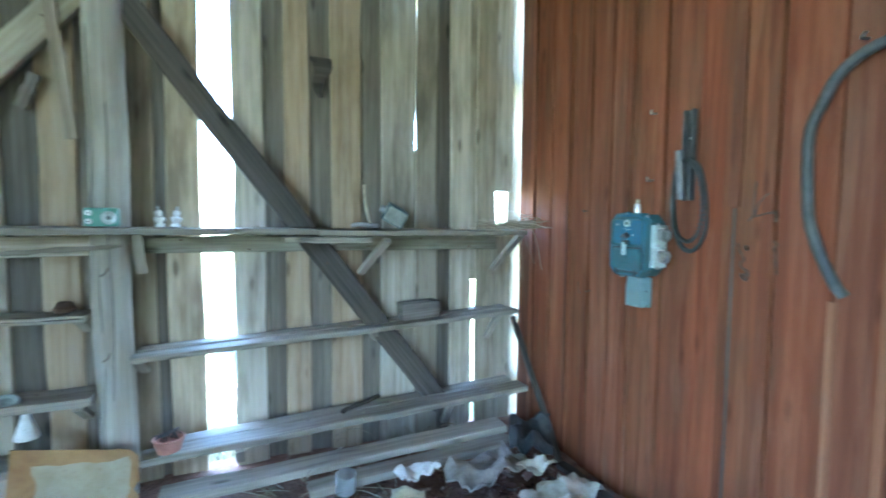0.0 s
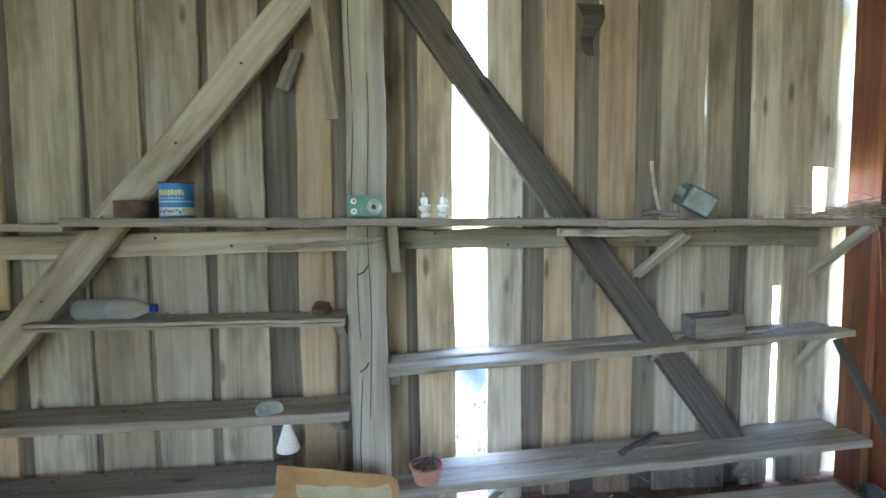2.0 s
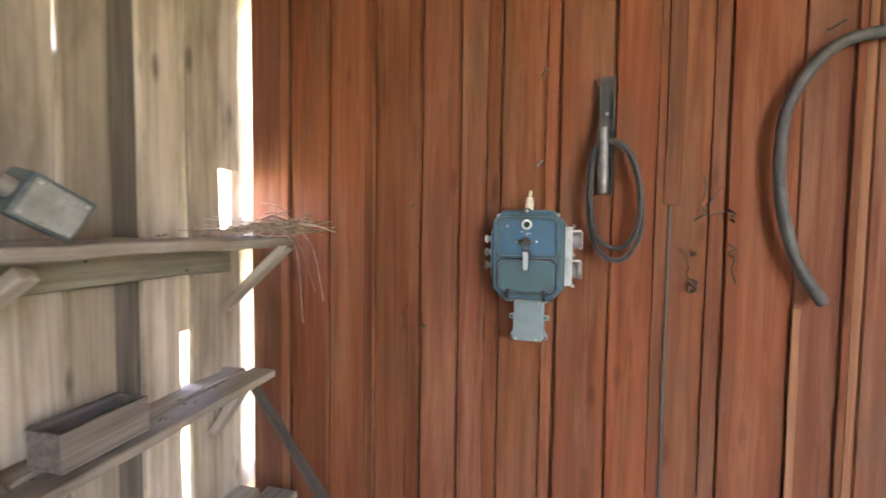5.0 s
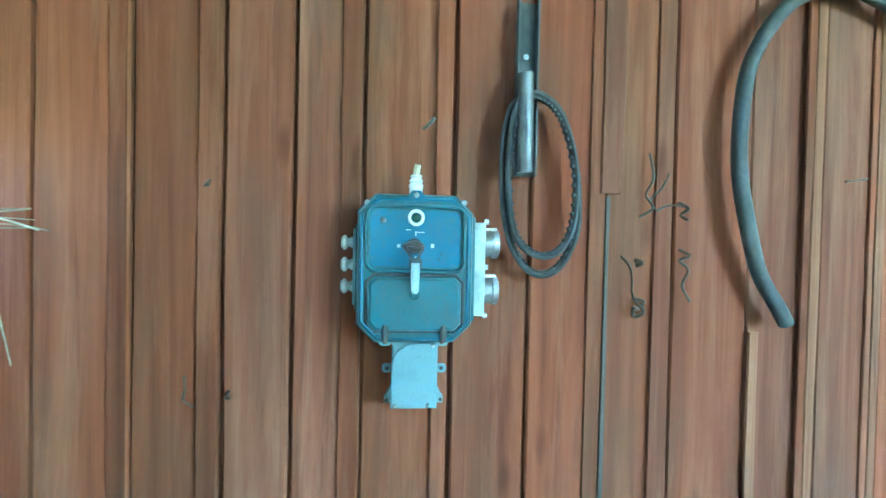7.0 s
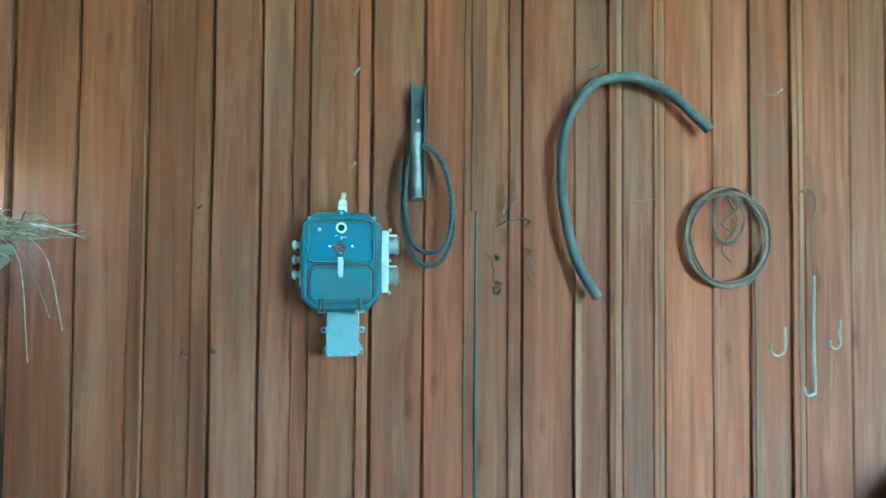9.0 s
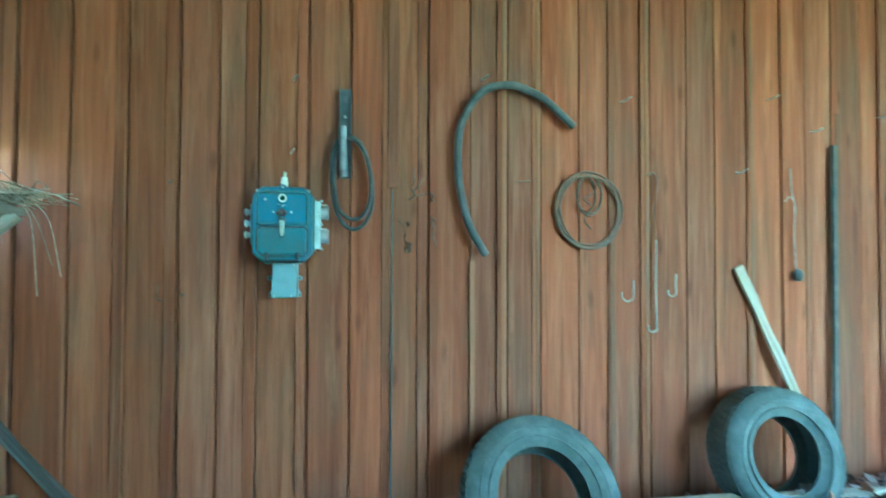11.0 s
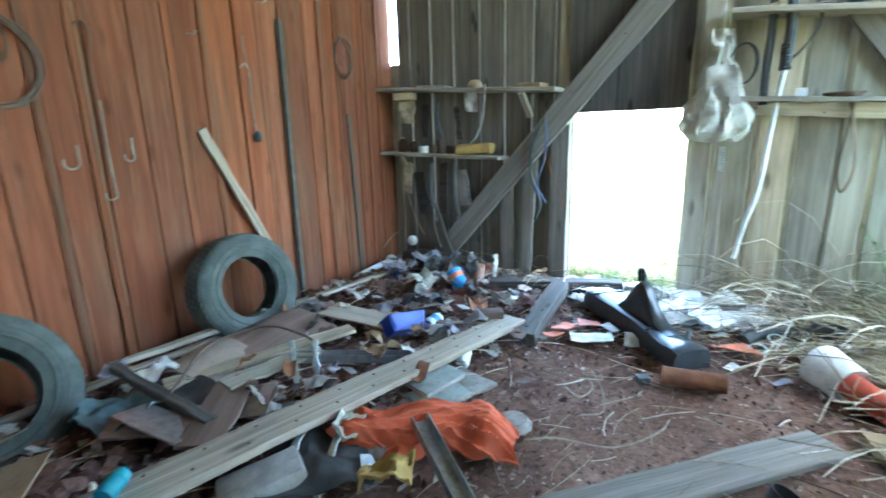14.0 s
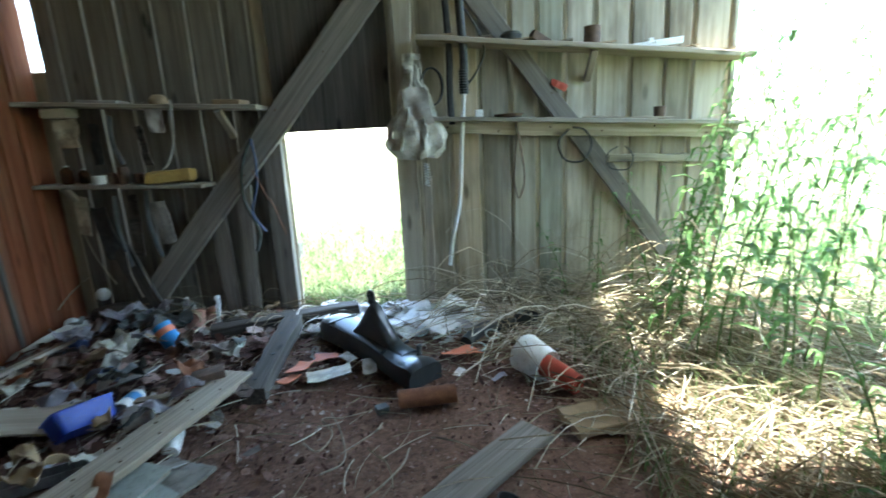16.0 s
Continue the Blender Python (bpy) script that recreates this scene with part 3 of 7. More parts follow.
# south wall with the low doorway
DOOR0, DOOR1, HEAD = 0.545, 1.215, 1.175
south = rails("wall_south", [(4.3, 0.08, 0.1, (0.5, SOUTH - 0.12, 2.5)), (1.45, 0.08, 0.1, (1.95, SOUTH - 0.12, 0.4)), (1.95, 0.08, 0.1, (-0.45, SOUTH - 0.12, 0.4))],
              "grey weathered board wall with a low doorway")
x, k = EAST - 0.0, 0
rng = random.Random(5)
while x > WEST + 0.16:
    w = rng.uniform(0.15, 0.21)
    x0, x1 = max(x - w, -1.46), x
    if x0 < DOOR1 < x1:
        x0 = DOOR1
    if x0 < DOOR0 < x1:
        x0 = DOOR0
    inside = DOOR0 - 0.01 < (x0 + x1) / 2 < DOOR1 + 0.01
    if k == 0:
        upright(south, 2.60, 2.74, -0.02, 1.58, SOUTH - 0.004, 0.022, GREY_WOOD, (0, 1, 0), 299)
        x1 = 2.61
    # Boards east of x 1.3 take the darker wood.
    if x1 - x0 > 0.03:
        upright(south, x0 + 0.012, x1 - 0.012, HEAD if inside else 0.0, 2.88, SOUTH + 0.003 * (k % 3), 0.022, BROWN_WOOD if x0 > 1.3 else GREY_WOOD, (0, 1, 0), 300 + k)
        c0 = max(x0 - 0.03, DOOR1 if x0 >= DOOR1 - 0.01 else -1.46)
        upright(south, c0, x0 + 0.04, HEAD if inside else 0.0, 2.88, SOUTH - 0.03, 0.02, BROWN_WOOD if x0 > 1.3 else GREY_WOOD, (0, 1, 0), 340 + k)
    x, k = x0, k + 1
    if x <= -1.45:
        break
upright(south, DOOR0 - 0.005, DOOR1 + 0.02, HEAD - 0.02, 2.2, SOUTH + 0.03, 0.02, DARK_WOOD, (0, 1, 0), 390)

# west side: wide open entrance; plain unseen boards beyond it narrow the daylight
west = rails("wall_west", [(0.1, 0.12, 2.9, (WEST, 0.80, 1.45)), (0.1, 1.65, 0.25, (WEST, -0.075, 2.78))], "unseen grey board wall that narrows the wide open entrance")
y, k = NORTH + 0.02, 0
while y > 0.9:
    upright(west, y - 0.19, y - 0.004, 0.0, 2.88, WEST, 0.024, GREY_WOOD, (1, 0, 0), 400 + k)
    y, k = y - 0.19, k + 1

bm = bmesh.new()
for k in range(24):
    box(bm, EAST - WEST + 0.2, 0.205, 0.024, ((EAST + WEST) / 2, SOUTH - 0.3 + 0.235 * k, TOP + 0.02 + 0.004 * (k % 2)))
box(bm, EAST - WEST + 0.22, 5.4, 0.02, ((EAST + WEST) / 2, (NORTH + SOUTH) / 2, TOP + 0.06))
# Unseen eave, added to keep the sun out of the north wall's gaps.
box(bm, EAST - WEST + 0.22, 0.55, 0.02, ((EAST + WEST) / 2, NORTH + 0.525, TOP + 0.06))
solo("ceiling", bm, GREY_WOOD, Matrix(), "rough grey roof boards with an added sun-blocking eave", "ceiling", kind="structure", smooth=False)

# ---- north side: post, braces, shelves ----
def log_post():
    bm = bmesh.new()
    rows = [(0.082 + 0.006 * noise.noise(Vector((0, 0, z * 2.0))), z) for z in [0.05 * k for k in range(55)]]
    lathe(bm, [(0, 0), *rows, (0, 2.74)], 20)
    for v in bm.verts:
        v.co.x += 0.012 * noise.noise(Vector((v.co.z * 1.5, 1, 0))) + 0.004 * noise.noise(v.co * 14)
        v.co.y += 0.004 * noise.noise(v.co * 14 + Vector((5, 5, 5)))
    bmesh.ops.rotate(bm, verts=bm.verts[:], cent=(0, 0, 0), matrix=Euler((0, radians(90), 0)).to_matrix())
    post = solo("log_post", bm, POST_WOOD, pose(0.352, 3.925, 0, 0, -90, 0) @ pose(0, 0, 0, 0, 0, 0), "grey round log post carrying the shelves", "post")
    for dx, z0, z1 in ((-0.03, 0.1, 1.2), (0.012, 0.5, 1.9), (-0.05, 1.3, 2.5)):
        pts = [(0.352 + dx + 0.006 * math.sin(9 * z0 + 5 * k), 3.925 - 0.0815 * math.sqrt(1 - (dx / 0.082) ** 2), z0 + (z1 - z0) * k / 8) for k in range(9)]
        part("drying_crack", tubed(pts, 0.0022, 5, 3), BLACK_RUBBER, post, "dark drying crack", post.matrix_basis.inverted())
    for z, a in ((1.10, 30), (0.70, 35)):
        part("bent_nail", tubed([(0, 0, 0), (0.03, 0, 0.0), (0.06, -0.01, 0.012)], 0.0035, 6, 3), WIRE, post, "", post.matrix_basis.inverted() @ pose(0.32, 3.845, z, 0, -a, -20))


log_post()
beam("brace", (-1.34, 3.93, 0.50), (0.30, 3.93, 2.45), 0.125, 0.05, GREY_WOOD, "grey diagonal timber brace across the board wall", "brace", (0, -1, 0), seed=11, nails=6, group="wall braces")
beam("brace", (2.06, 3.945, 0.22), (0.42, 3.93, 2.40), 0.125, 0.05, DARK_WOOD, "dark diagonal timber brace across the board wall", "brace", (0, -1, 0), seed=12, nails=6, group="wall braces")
beam("hanging_lath", (0.225, 3.885, 1.725), (0.150, 3.885, 2.45), 0.052, 0.014, PALE_WOOD, "pale split lath nailed beside the log post", "lath", (0, -1, 0), seed=13)
beam("rail", (-1.6, 3.985, 1.215), (0.28, 3.985, 1.235), 0.095, 0.04, GREY_WOOD, "grey horizontal rail under the top shelf", "rail", (0, -1, 0), seed=14, nails=6, group="shelf rails")
beam("rail", (0.44, 3.985, 1.235), (2.45, 3.985, 1.23), 0.09, 0.04, GREY_WOOD, "grey horizontal rail under the top shelf", "rail", (0, -1, 0), seed=15, nails=6, group="shelf rails")
beam("broken_branch", (-0.02, 3.80, 1.215), (0.42, 3.80, 1.245), 0.02, 0.012, GREY_WOOD, "thin grey split stick under the top shelf", "stick", (0, -1, 0), seed=16)


solo("bark_strip", crumple(6, 14, 0.085, 0.22, lambda u, v: Vector((u * (0.35 + 1.1 * (v + 0.11) / 0.22) + 0.015 * math.sin(v * 30), -0.004 * math.cos(u * 30), v)), 0.004), DARK_WOOD, pose(1.345, 4.012, 2.155), "dark flake of bark still stuck to a wall board", "bark")


def shelf(name, boards, mat, label, brackets=()):
    """A shelf of one or more boards, each from a to b along its front edge with a depth."""
    (a, b, depth, thick) = boards[0]
    ob = thing(name, Matrix.Translation(a), label, "shelf", "wall shelves")
    inv = ob.matrix_basis.inverted()
    for k, (a, b, depth, thick) in enumerate(boards):
        m, ln = along(a, b, (0, 0, 1))
        side = 1 if (m.to_3x3() @ Vector((0, 1, 0))).y * (1 if a[1] > 1.5 else -1) > 0 else -1
        part("board", lumber(ln, depth, thick, 0.005, hash((round(a[0], 2), k)) % 997, 12), mat, ob, "", inv @ m @ Matrix.Translation((0, side * depth / 2, -thick / 2)))
    for foot, head in brackets:
        m, ln = along(foot, head, (1, 0, 0))
        part("bracket", lumber(ln, 0.03, 0.045, 0.003, 7, 3), mat, ob, "short wooden bracket", inv @ m)
    return ob


shelf("wall_shelf", [((-0.68, 3.665, 1.335), (1.285, 3.665, 1.322), 0.165, 0.03), ((-0.68, 3.835, 1.333), (1.285, 3.835, 1.32), 0.17, 0.03), ((-1.58, 3.70, 1.315), (-0.69, 3.70, 1.318), 0.30, 0.028),
                     ((1.29, 3.68, 1.318), (2.12, 3.70, 1.312), 0.30, 0.03), ((2.125, 3.72, 1.31), (2.55, 3.76, 1.31), 0.26, 0.03), ((1.12, 3.70, 1.282), (1.56, 3.70, 1.28), 0.08, 0.03)],
      SHELF_WOOD, "long grey plank shelf with oddments on it", [((1.56, 3.97, 1.06), (1.66, 3.75, 1.26)), ((2.42, 3.97, 1.05), (2.50, 3.76, 1.28)), ((0.47, 3.95, 1.10), (0.46, 3.90, 1.30))])
shelf("wall_shelf", [((-0.95, 3.835, 0.932), (0.265, 3.835, 0.925), 0.17, 0.014), ((-0.95, 3.84, 0.915), (0.265, 3.84, 0.908), 0.16, 0.014), ((-1.6, 3.86, 0.965), (-1.10, 3.86, 0.96), 0.15, 0.03)],
      SHELF_WOOD, "short grey double-board shelf beside the log post", [((0.235, 3.99, 0.83), (0.235, 3.86, 0.90))])
shelf("wall_shelf", [((-1.6, 3.81, 0.545), (0.275, 3.81, 0.545), 0.20, 0.04)], SHELF_WOOD, "thick dusty grey plank shelf under another", [((0.22, 3.99, 0.40), (0.22, 3.84, 0.50))])
shelf("wall_shelf", [((-1.6, 3.80, 0.245), (0.0, 3.80, 0.262), 0.20, 0.035)], SHELF_WOOD, "low dusty grey plank shelf", [((-0.6, 3.99, 0.10), (-0.6, 3.84, 0.21))])
shelf("wall_shelf", [((0.435, 3.80, 0.715), (2.56, 3.86, 0.80), 0.10, 0.028), ((0.445, 3.905, 0.722), (2.53, 3.965, 0.805), 0.10, 0.028)], SHELF_WOOD,
      "grey two-plank shelf with a sagging front edge", [((0.46, 3.99, 0.60), (0.46, 3.84, 0.69)), ((2.40, 4.00, 0.60), (2.44, 3.90, 0.77)), ((1.66, 3.99, 0.66), (1.60, 3.86, 0.74))])
shelf("wall_shelf", [((0.47, 3.73, 0.245), (2.60, 3.80, 0.312), 0.13, 0.034), ((0.60, 3.865, 0.25), (2.56, 3.935, 0.318), 0.10, 0.03)], SHELF_WOOD,
      "low grey two-plank shelf with a worn front", [((0.9, 3.99, 0.05), (0.9, 3.80, 0.2)), ((2.1, 3.99, 0.08), (2.1, 3.86, 0.26))])
beam("loose_plank", (0.56, 3.66, 0.095), (2.32, 3.64, 0.17), 0.14, 0.04, SHELF_WOOD, "grey loose plank lying at the foot of the wall", "plank", seed=21, group="planks at the wall foot")
beam("loose_plank", (1.20, 3.47, 0.10), (2.30, 3.50, 0.14), 0.11, 0.04, SHELF_WOOD, "grey loose plank lying at the foot of the wall", "plank", seed=22, group="planks at the wall foot")
beam("leaning_stick", (2.585, 3.42, 0.0), (2.60, 4.00, 0.72), 0.035, 0.03, DARK_WOOD, "dark stick leaning in the corner of the walls", "stick", (-1, 0, 0), seed=23)
beam("wall_batten", (0.012, 3.99, 1.865), (0.075, 3.985, 2.02), 0.05, 0.03, BRACE_WOOD, "short dark block nailed behind the brace", "block", (0, -1, 0), seed=24)


def paint_can():
    ob = thing("paint_can", pose(-0.355, 3.82, 1.334), "blue printed tin can with yellow lettering bars on the shelf", "can")
    r, h = 0.060, 0.132
    part("can_body", lathed([(0, 0), (r, 0), (r + 0.002, 0.004), (r, 0.008), (r, h - 0.008), (r + 0.002, h - 0.004), (r, h), (r - 0.004, h), (r - 0.004, 0.01), (0, 0.01)], 32), TIN_BLUE, ob)
    part("rim", lathed([(r - 0.004, h - 0.003), (r + 0.003, h - 0.004), (r + 0.003, h + 0.003), (r - 0.004, h + 0.002)], 32), OLD_RUST, ob, "dark rusty rim")
    part("printed_band", lathed([(r + 0.0005, 0.060), (r + 0.001, 0.060), (r + 0.001, 0.064), (r + 0.0005, 0.064)], 32), TIN_CREAM, ob, "thin cream printed line")
    part("printed_band", lathed([(r + 0.0005, 0.010), (r + 0.001, 0.010), (r + 0.001, 0.040), (r + 0.0005, 0.040)], 32), TIN_CREAM, ob, "cream printed band")
    rng = random.Random(6)
    for k in range(9):
        a = radians(-136 + 11 * k)
        part("print_bar", boxed(0.008, 0.0014, 0.019), TIN_YELLOW, ob, "yellow lettering bar", pose((r + 0.001) * math.cos(a), (r + 0.001) * math.sin(a), 0.094 + 0.002 * (k % 2), 0, 0, math.degrees(a) + 90))
        part("print_bar", boxed(0.007, 0.0014, 0.004), TIN_YELLOW, ob, "small yellow lettering bar", pose((r + 0.001) * math.cos(a), (r + 0.001) * math.sin(a), 0.074, 0, 0, math.degrees(a) + 90))
        part("print_patch", boxed(rng.uniform(0.006, 0.011), 0.0014, rng.uniform(0.005, 0.013)), TIN_BLUE, ob, "", pose((r + 0.0012) * math.cos(a), (r + 0.0012) * math.sin(a), rng.uniform(0.018, 0.032), 0, 0, math.degrees(a) + 90))
    solo("shallow_tin", lathed([(0, 0), (0.062, 0), (0.066, 0.004), (0.066, 0.060), (0.069, 0.064), (0.064, 0.066), (0.062, 0.060), (0.062, 0.006), (0, 0.005)], 28), OLD_RUST, pose(-0.512, 3.82, 1.334), "dark rusty shallow tin beside the blue can", "tin")


def lamp_box():
    ob = thing("green_device", pose(0.360, 3.755, 1.333, 0, 0, 3), "small mint green device with a round dial on the shelf", "device")
    part("case", boxed(0.128, 0.06, 0.082, (0, 0, 0.041), 0.010), GREEN_TIN, ob)
    part("dial", lathed([(0, 0.004), (0.010, 0.004), (0.012, 0.014), (0.017, 0.014), (0.019, 0.008), (0.026, 0.010), (0.030, 0.004), (0.030, 0), (0, 0)], 24, pose(0.030, -0.03, 0.038, 90)), STEEL, ob, "round metal dial")
    part("dial_hole", lathed([(0, 0.0055), (0.0095, 0.0055), (0.0095, 0), (0, 0)], 16, pose(0.030, -0.03, 0.038, 90)), BLACK_RUBBER, ob, "dark dial centre")
    for z in (0.022, 0.060):
        k = part("knob", lathed([(0, 0.010), (0.010, 0.010), (0.013, 0.004), (0.013, 0), (0, 0)], 16, pose(-0.044, -0.03, z, 90)), CERAMIC, ob, "small white knob")
        part("knob_centre", lathed([(0, 0.0115), (0.004, 0.0115), (0.004, 0.009), (0, 0.009)], 10, pose(-0.044, -0.03, z, 90)), DARK_STEEL, k)


def insulator(x, y, tilt, turn):
    ob = thing("insulator", pose(x, y, 1.331, 0, tilt, turn), "small white ceramic insulator on the shelf", "insulator", "insulators on the shelf")
    part("body", lathed([(0, 0), (0.018, 0), (0.02, 0.012), (0.012, 0.018), (0.022, 0.03), (0.024, 0.042), (0.012, 0.05), (0.015, 0.062), (0.012, 0.075), (0, 0.078)], 18), CERAMIC, ob)
    part("stud", lathed([(0, 0.078), (0.005, 0.078), (0.005, 0.095), (0, 0.095)], 10), STEEL, ob)


def junction_box():
    ob = thing("grey_box", pose(1.700, 3.80, 1.332, 8, 0, -14) @ pose(0, 0, 0.036, 0, 30, 0), "grey-green metal junction box tipped over on the shelf", "box")
    part("case", boxed(0.125, 0.12, 0.095, (0, 0, 0.030), 0.008), GREY_GREEN, ob)
    part("lid", boxed(0.108, 0.008, 0.080, (0.0, -0.062, 0.030), 0.004), TUB_GREY, ob, "pale grey lid")
    for dx, dz in ((-0.045, 0.062), (0.045, 0.062), (-0.045, -0.002), (0.045, -0.002)):
        part("lid_screw", lathed([(0, 0.002), (0.004, 0.002), (0.004, 0), (0, 0)], 8, pose(dx, -0.066, dz, 90)), STEEL, ob)
    part("stub", lathed([(0, 0), (0.02, 0), (0.02, 0.03), (0.013, 0.03), (0.013, 0.01), (0, 0.01)], 16, pose(-0.06, -0.02, 0.03, 0, -90)), STEEL, ob)
    solo("cable_stub", tubed([(1.585, 3.83, 1.34), (1.565, 3.83, 1.42), (1.555, 3.84, 1.50), (1.555, 3.85, 1.56)], 0.008, 8), CREAM, Matrix(), "bent cream cable end standing behind a box", "cable")
    solo("metal_fitting", tubed([(1.46, 3.74, 1.337), (1.50, 3.73, 1.345), (1.56, 3.735, 1.34), (1.60, 3.72, 1.338)], 0.011, 8), STEEL, Matrix(), "small bent steel fitting on the shelf", "fitting")


def bottle(name, m, length, r, mat, cap, label):
    ob = thing(name, m, label, "bottle")
    part("bottle_body", lathed([(0, 0), (r * 0.8, 0), (r, 0.01), (r, length * 0.38), (r * 0.9, length * 0.42), (r, length * 0.46), (r, length * 0.68), (r * 0.62, length * 0.83), (r * 0.36, length * 0.91), (r * 0.36, length * 0.94), (0, length * 0.94)], 24), mat, ob)
    part("cap", lathed([(0, length * 0.93), (r * 0.42, length * 0.93), (r * 0.42, length), (0, length)], 18), cap, ob, "screw cap")


paint_can()
lamp_box()
insulator(0.588, 3.73, -6, 0)
insulator(0.648, 3.72, 8, 40)
junction_box()
bottle("plastic_bottle", pose(-0.80, 3.915, 0.97, 0, 90, 2), 0.30, 0.042, CLEAR, BLUE_PLASTIC, "cloudy clear plastic bottle with blue cap lying on a shelf")
solo("dark_lump", dented(lathed([(0, 0), (0.04, 0.002), (0.048, 0.02), (0.03, 0.045), (0, 0.05)], 20), 0.014, 16, 2), OLD_RUST, pose(0.16, 3.93, 0.93), "dark rusty lump on the shelf", "scrap")
solo("round_disc", lathed([(0, 0), (0.052, 0), (0.055, 0.006), (0.05, 0.014), (0.036, 0.016), (0.03, 0.010), (0, 0.009)], 24), PALE_GREY, pose(-0.05, 3.86, 0.547, 18, 8, 0), "pale round jar lid on the dusty shelf", "lid")
tray = thing("wooden_tray", pose(1.90, 3.915, 0.787, 0, -2.5, 2), "small open grey wooden box on the shelf", "box")
part("base_board", boxed(0.235, 0.11, 0.008, (0, 0, 0.004), 0.001), BRACE_WOOD, tray)
for dy in (-0.051, 0.051):
    part("side_board", boxed(0.235, 0.008, 0.087, (0, dy, 0.0515), 0.002), BRACE_WOOD, tray)
for dx in (-0.113, 0.113):
    part("end_board", boxed(0.008, 0.094, 0.085, (dx, 0, 0.0505), 0.002), BRACE_WOOD, tray)
solo("funnel", lathed([(0, 0.001), (0.045, 0), (0.047, 0.006), (0.018, 0.10), (0.012, 0.135), (0, 0.135)], 24), WHITE, pose(0.02, 3.86, 0.38), "white plastic funnel behind a metal sheet", "funnel")


def rusty_sheet():
    bm = bmesh.new()
    pts = [(-0.28, 0), (0.215, 0), (0.22, 0.10), (0.20, 0.13), (0.225, 0.165), (0.222, 0.28), (0.19, 0.315), (-0.245, 0.385)]
    low, top = [bm.verts.new((x, 0, z)) for x, z in pts], [bm.verts.new((x, 0.006, z)) for x, z in pts]
    bm.faces.new(low)
    bm.faces.new(top[::-1])
    for k in range(len(pts)):
        j = (k + 1) % len(pts)
        bm.faces.new((low[k], top[k], top[j], low[j]))
    bmesh.ops.recalc_face_normals(bm, faces=bm.faces[:])
    ob = thing("metal_sheet", pose(0.25, 3.705, 0.0, -4, 0, 0), "rust-bordered yellow metal sheet leaning on the shelves", "sheet")
    part("sheet_metal", bm, RUST_SHEET, ob, "rusty orange sheet", smooth=False)
    off = Vector((4, 1, 7))

    def fn(u, v):
        k = 1 + 0.16 * noise.noise(Vector((u * 9, v * 9, 0)) + off) + 0.07 * noise.noise(Vector((u * 25, v * 25, 3)) + off)
        return Vector((0.005 + u * k, -0.0022, 0.155 + v * k - 0.06 * u))
    part("old_paint", crumple(26, 22, 0.34, 0.27, fn, 0.001), PAINT_LEFT, ob, "remains of pale paint", smooth=False)


rusty_sheet()
ob = thing("clay_pot", pose(0.585, 3.80, 0.245), "small terracotta pot full of dry twigs", "pot")
part("pot", lathed([(0, 0), (0.05, 0), (0.068, 0.065), (0.072, 0.07), (0.066, 0.075), (0.05, 0.03), (0, 0.025)], 20), PINK_CLAY, ob)
rng = random.Random(8)
for k in range(7):
    a = rng.uniform(0, 6.28)
    part("twig", tubed([(0.04 * math.cos(a), 0.04 * math.sin(a), 0.05), (0.02, 0.0, 0.10), (-0.06 * math.cos(a), -0.07 * math.sin(a), 0.075 + 0.03 * rng.random())], 0.004, 5, 4), DARK_WOOD, ob)


def bird_nest():
    rng = random.Random(31)
    bm = bmesh.new()
    for k in range(150):
        a, r = rng.gauss(0, 0.55), rng.uniform(0.08, 0.26)
        c = Vector((2.47 + rng.gauss(0, 0.07), 3.80 + rng.gauss(0, 0.06), 1.325 + abs(rng.gauss(0, 0.022))))
        d = Vector((math.cos(a), math.sin(a) * 0.8, rng.gauss(0, 0.12))) * r * 0.5
        tube(bm, [c - d, c + Vector((0, 0, rng.uniform(-0.01, 0.015))), c + d], rng.uniform(0.001, 0.0024), 4, 2)
    for k in range(3):
        x = 2.50 + rng.gauss(0, 0.04)
        tube(bm, [(x, 3.74, 1.33), (x + 0.02, 3.70, 1.26), (x + rng.uniform(-0.02, 0.08), 3.68, 1.0 + rng.random() * 0.2)], 0.0016, 4, 3)
    solo("straw_nest", bm, STRAW, Matrix(), "loose bird nest of dry straw at the shelf end", "nest")


bird_nest()

# ---- east wall: switch box, hoses, hooks, tyres ----
def rounded(w, h, r, n=5, at=(0, 0)):
    """Points round a rectangle with round corners, in x and z."""
    pts = []
    for cx, cz, a0 in ((w / 2 - r, h / 2 - r, 0), (-w / 2 + r, h / 2 - r, 90), (-w / 2 + r, -h / 2 + r, 180), (w / 2 - r, -h / 2 + r, 270)):
        pts += [(at[0] + cx + r * math.cos(radians(a0 + 90 * k / n)), at[1] + cz + r * math.sin(radians(a0 + 90 * k / n))) for k in range(n + 1)]
    return pts


def chamfered(w, h, c, at=(0, 0)):
    pts = [(w / 2, h / 2 - c), (w / 2 - c, h / 2), (-w / 2 + c, h / 2), (-w / 2, h / 2 - c), (-w / 2, -h / 2 + c), (-w / 2 + c, -h / 2), (w / 2 - c, -h / 2), (w / 2, -h / 2 + c)]
    return [(x + at[0], z + at[1]) for x, z in pts]


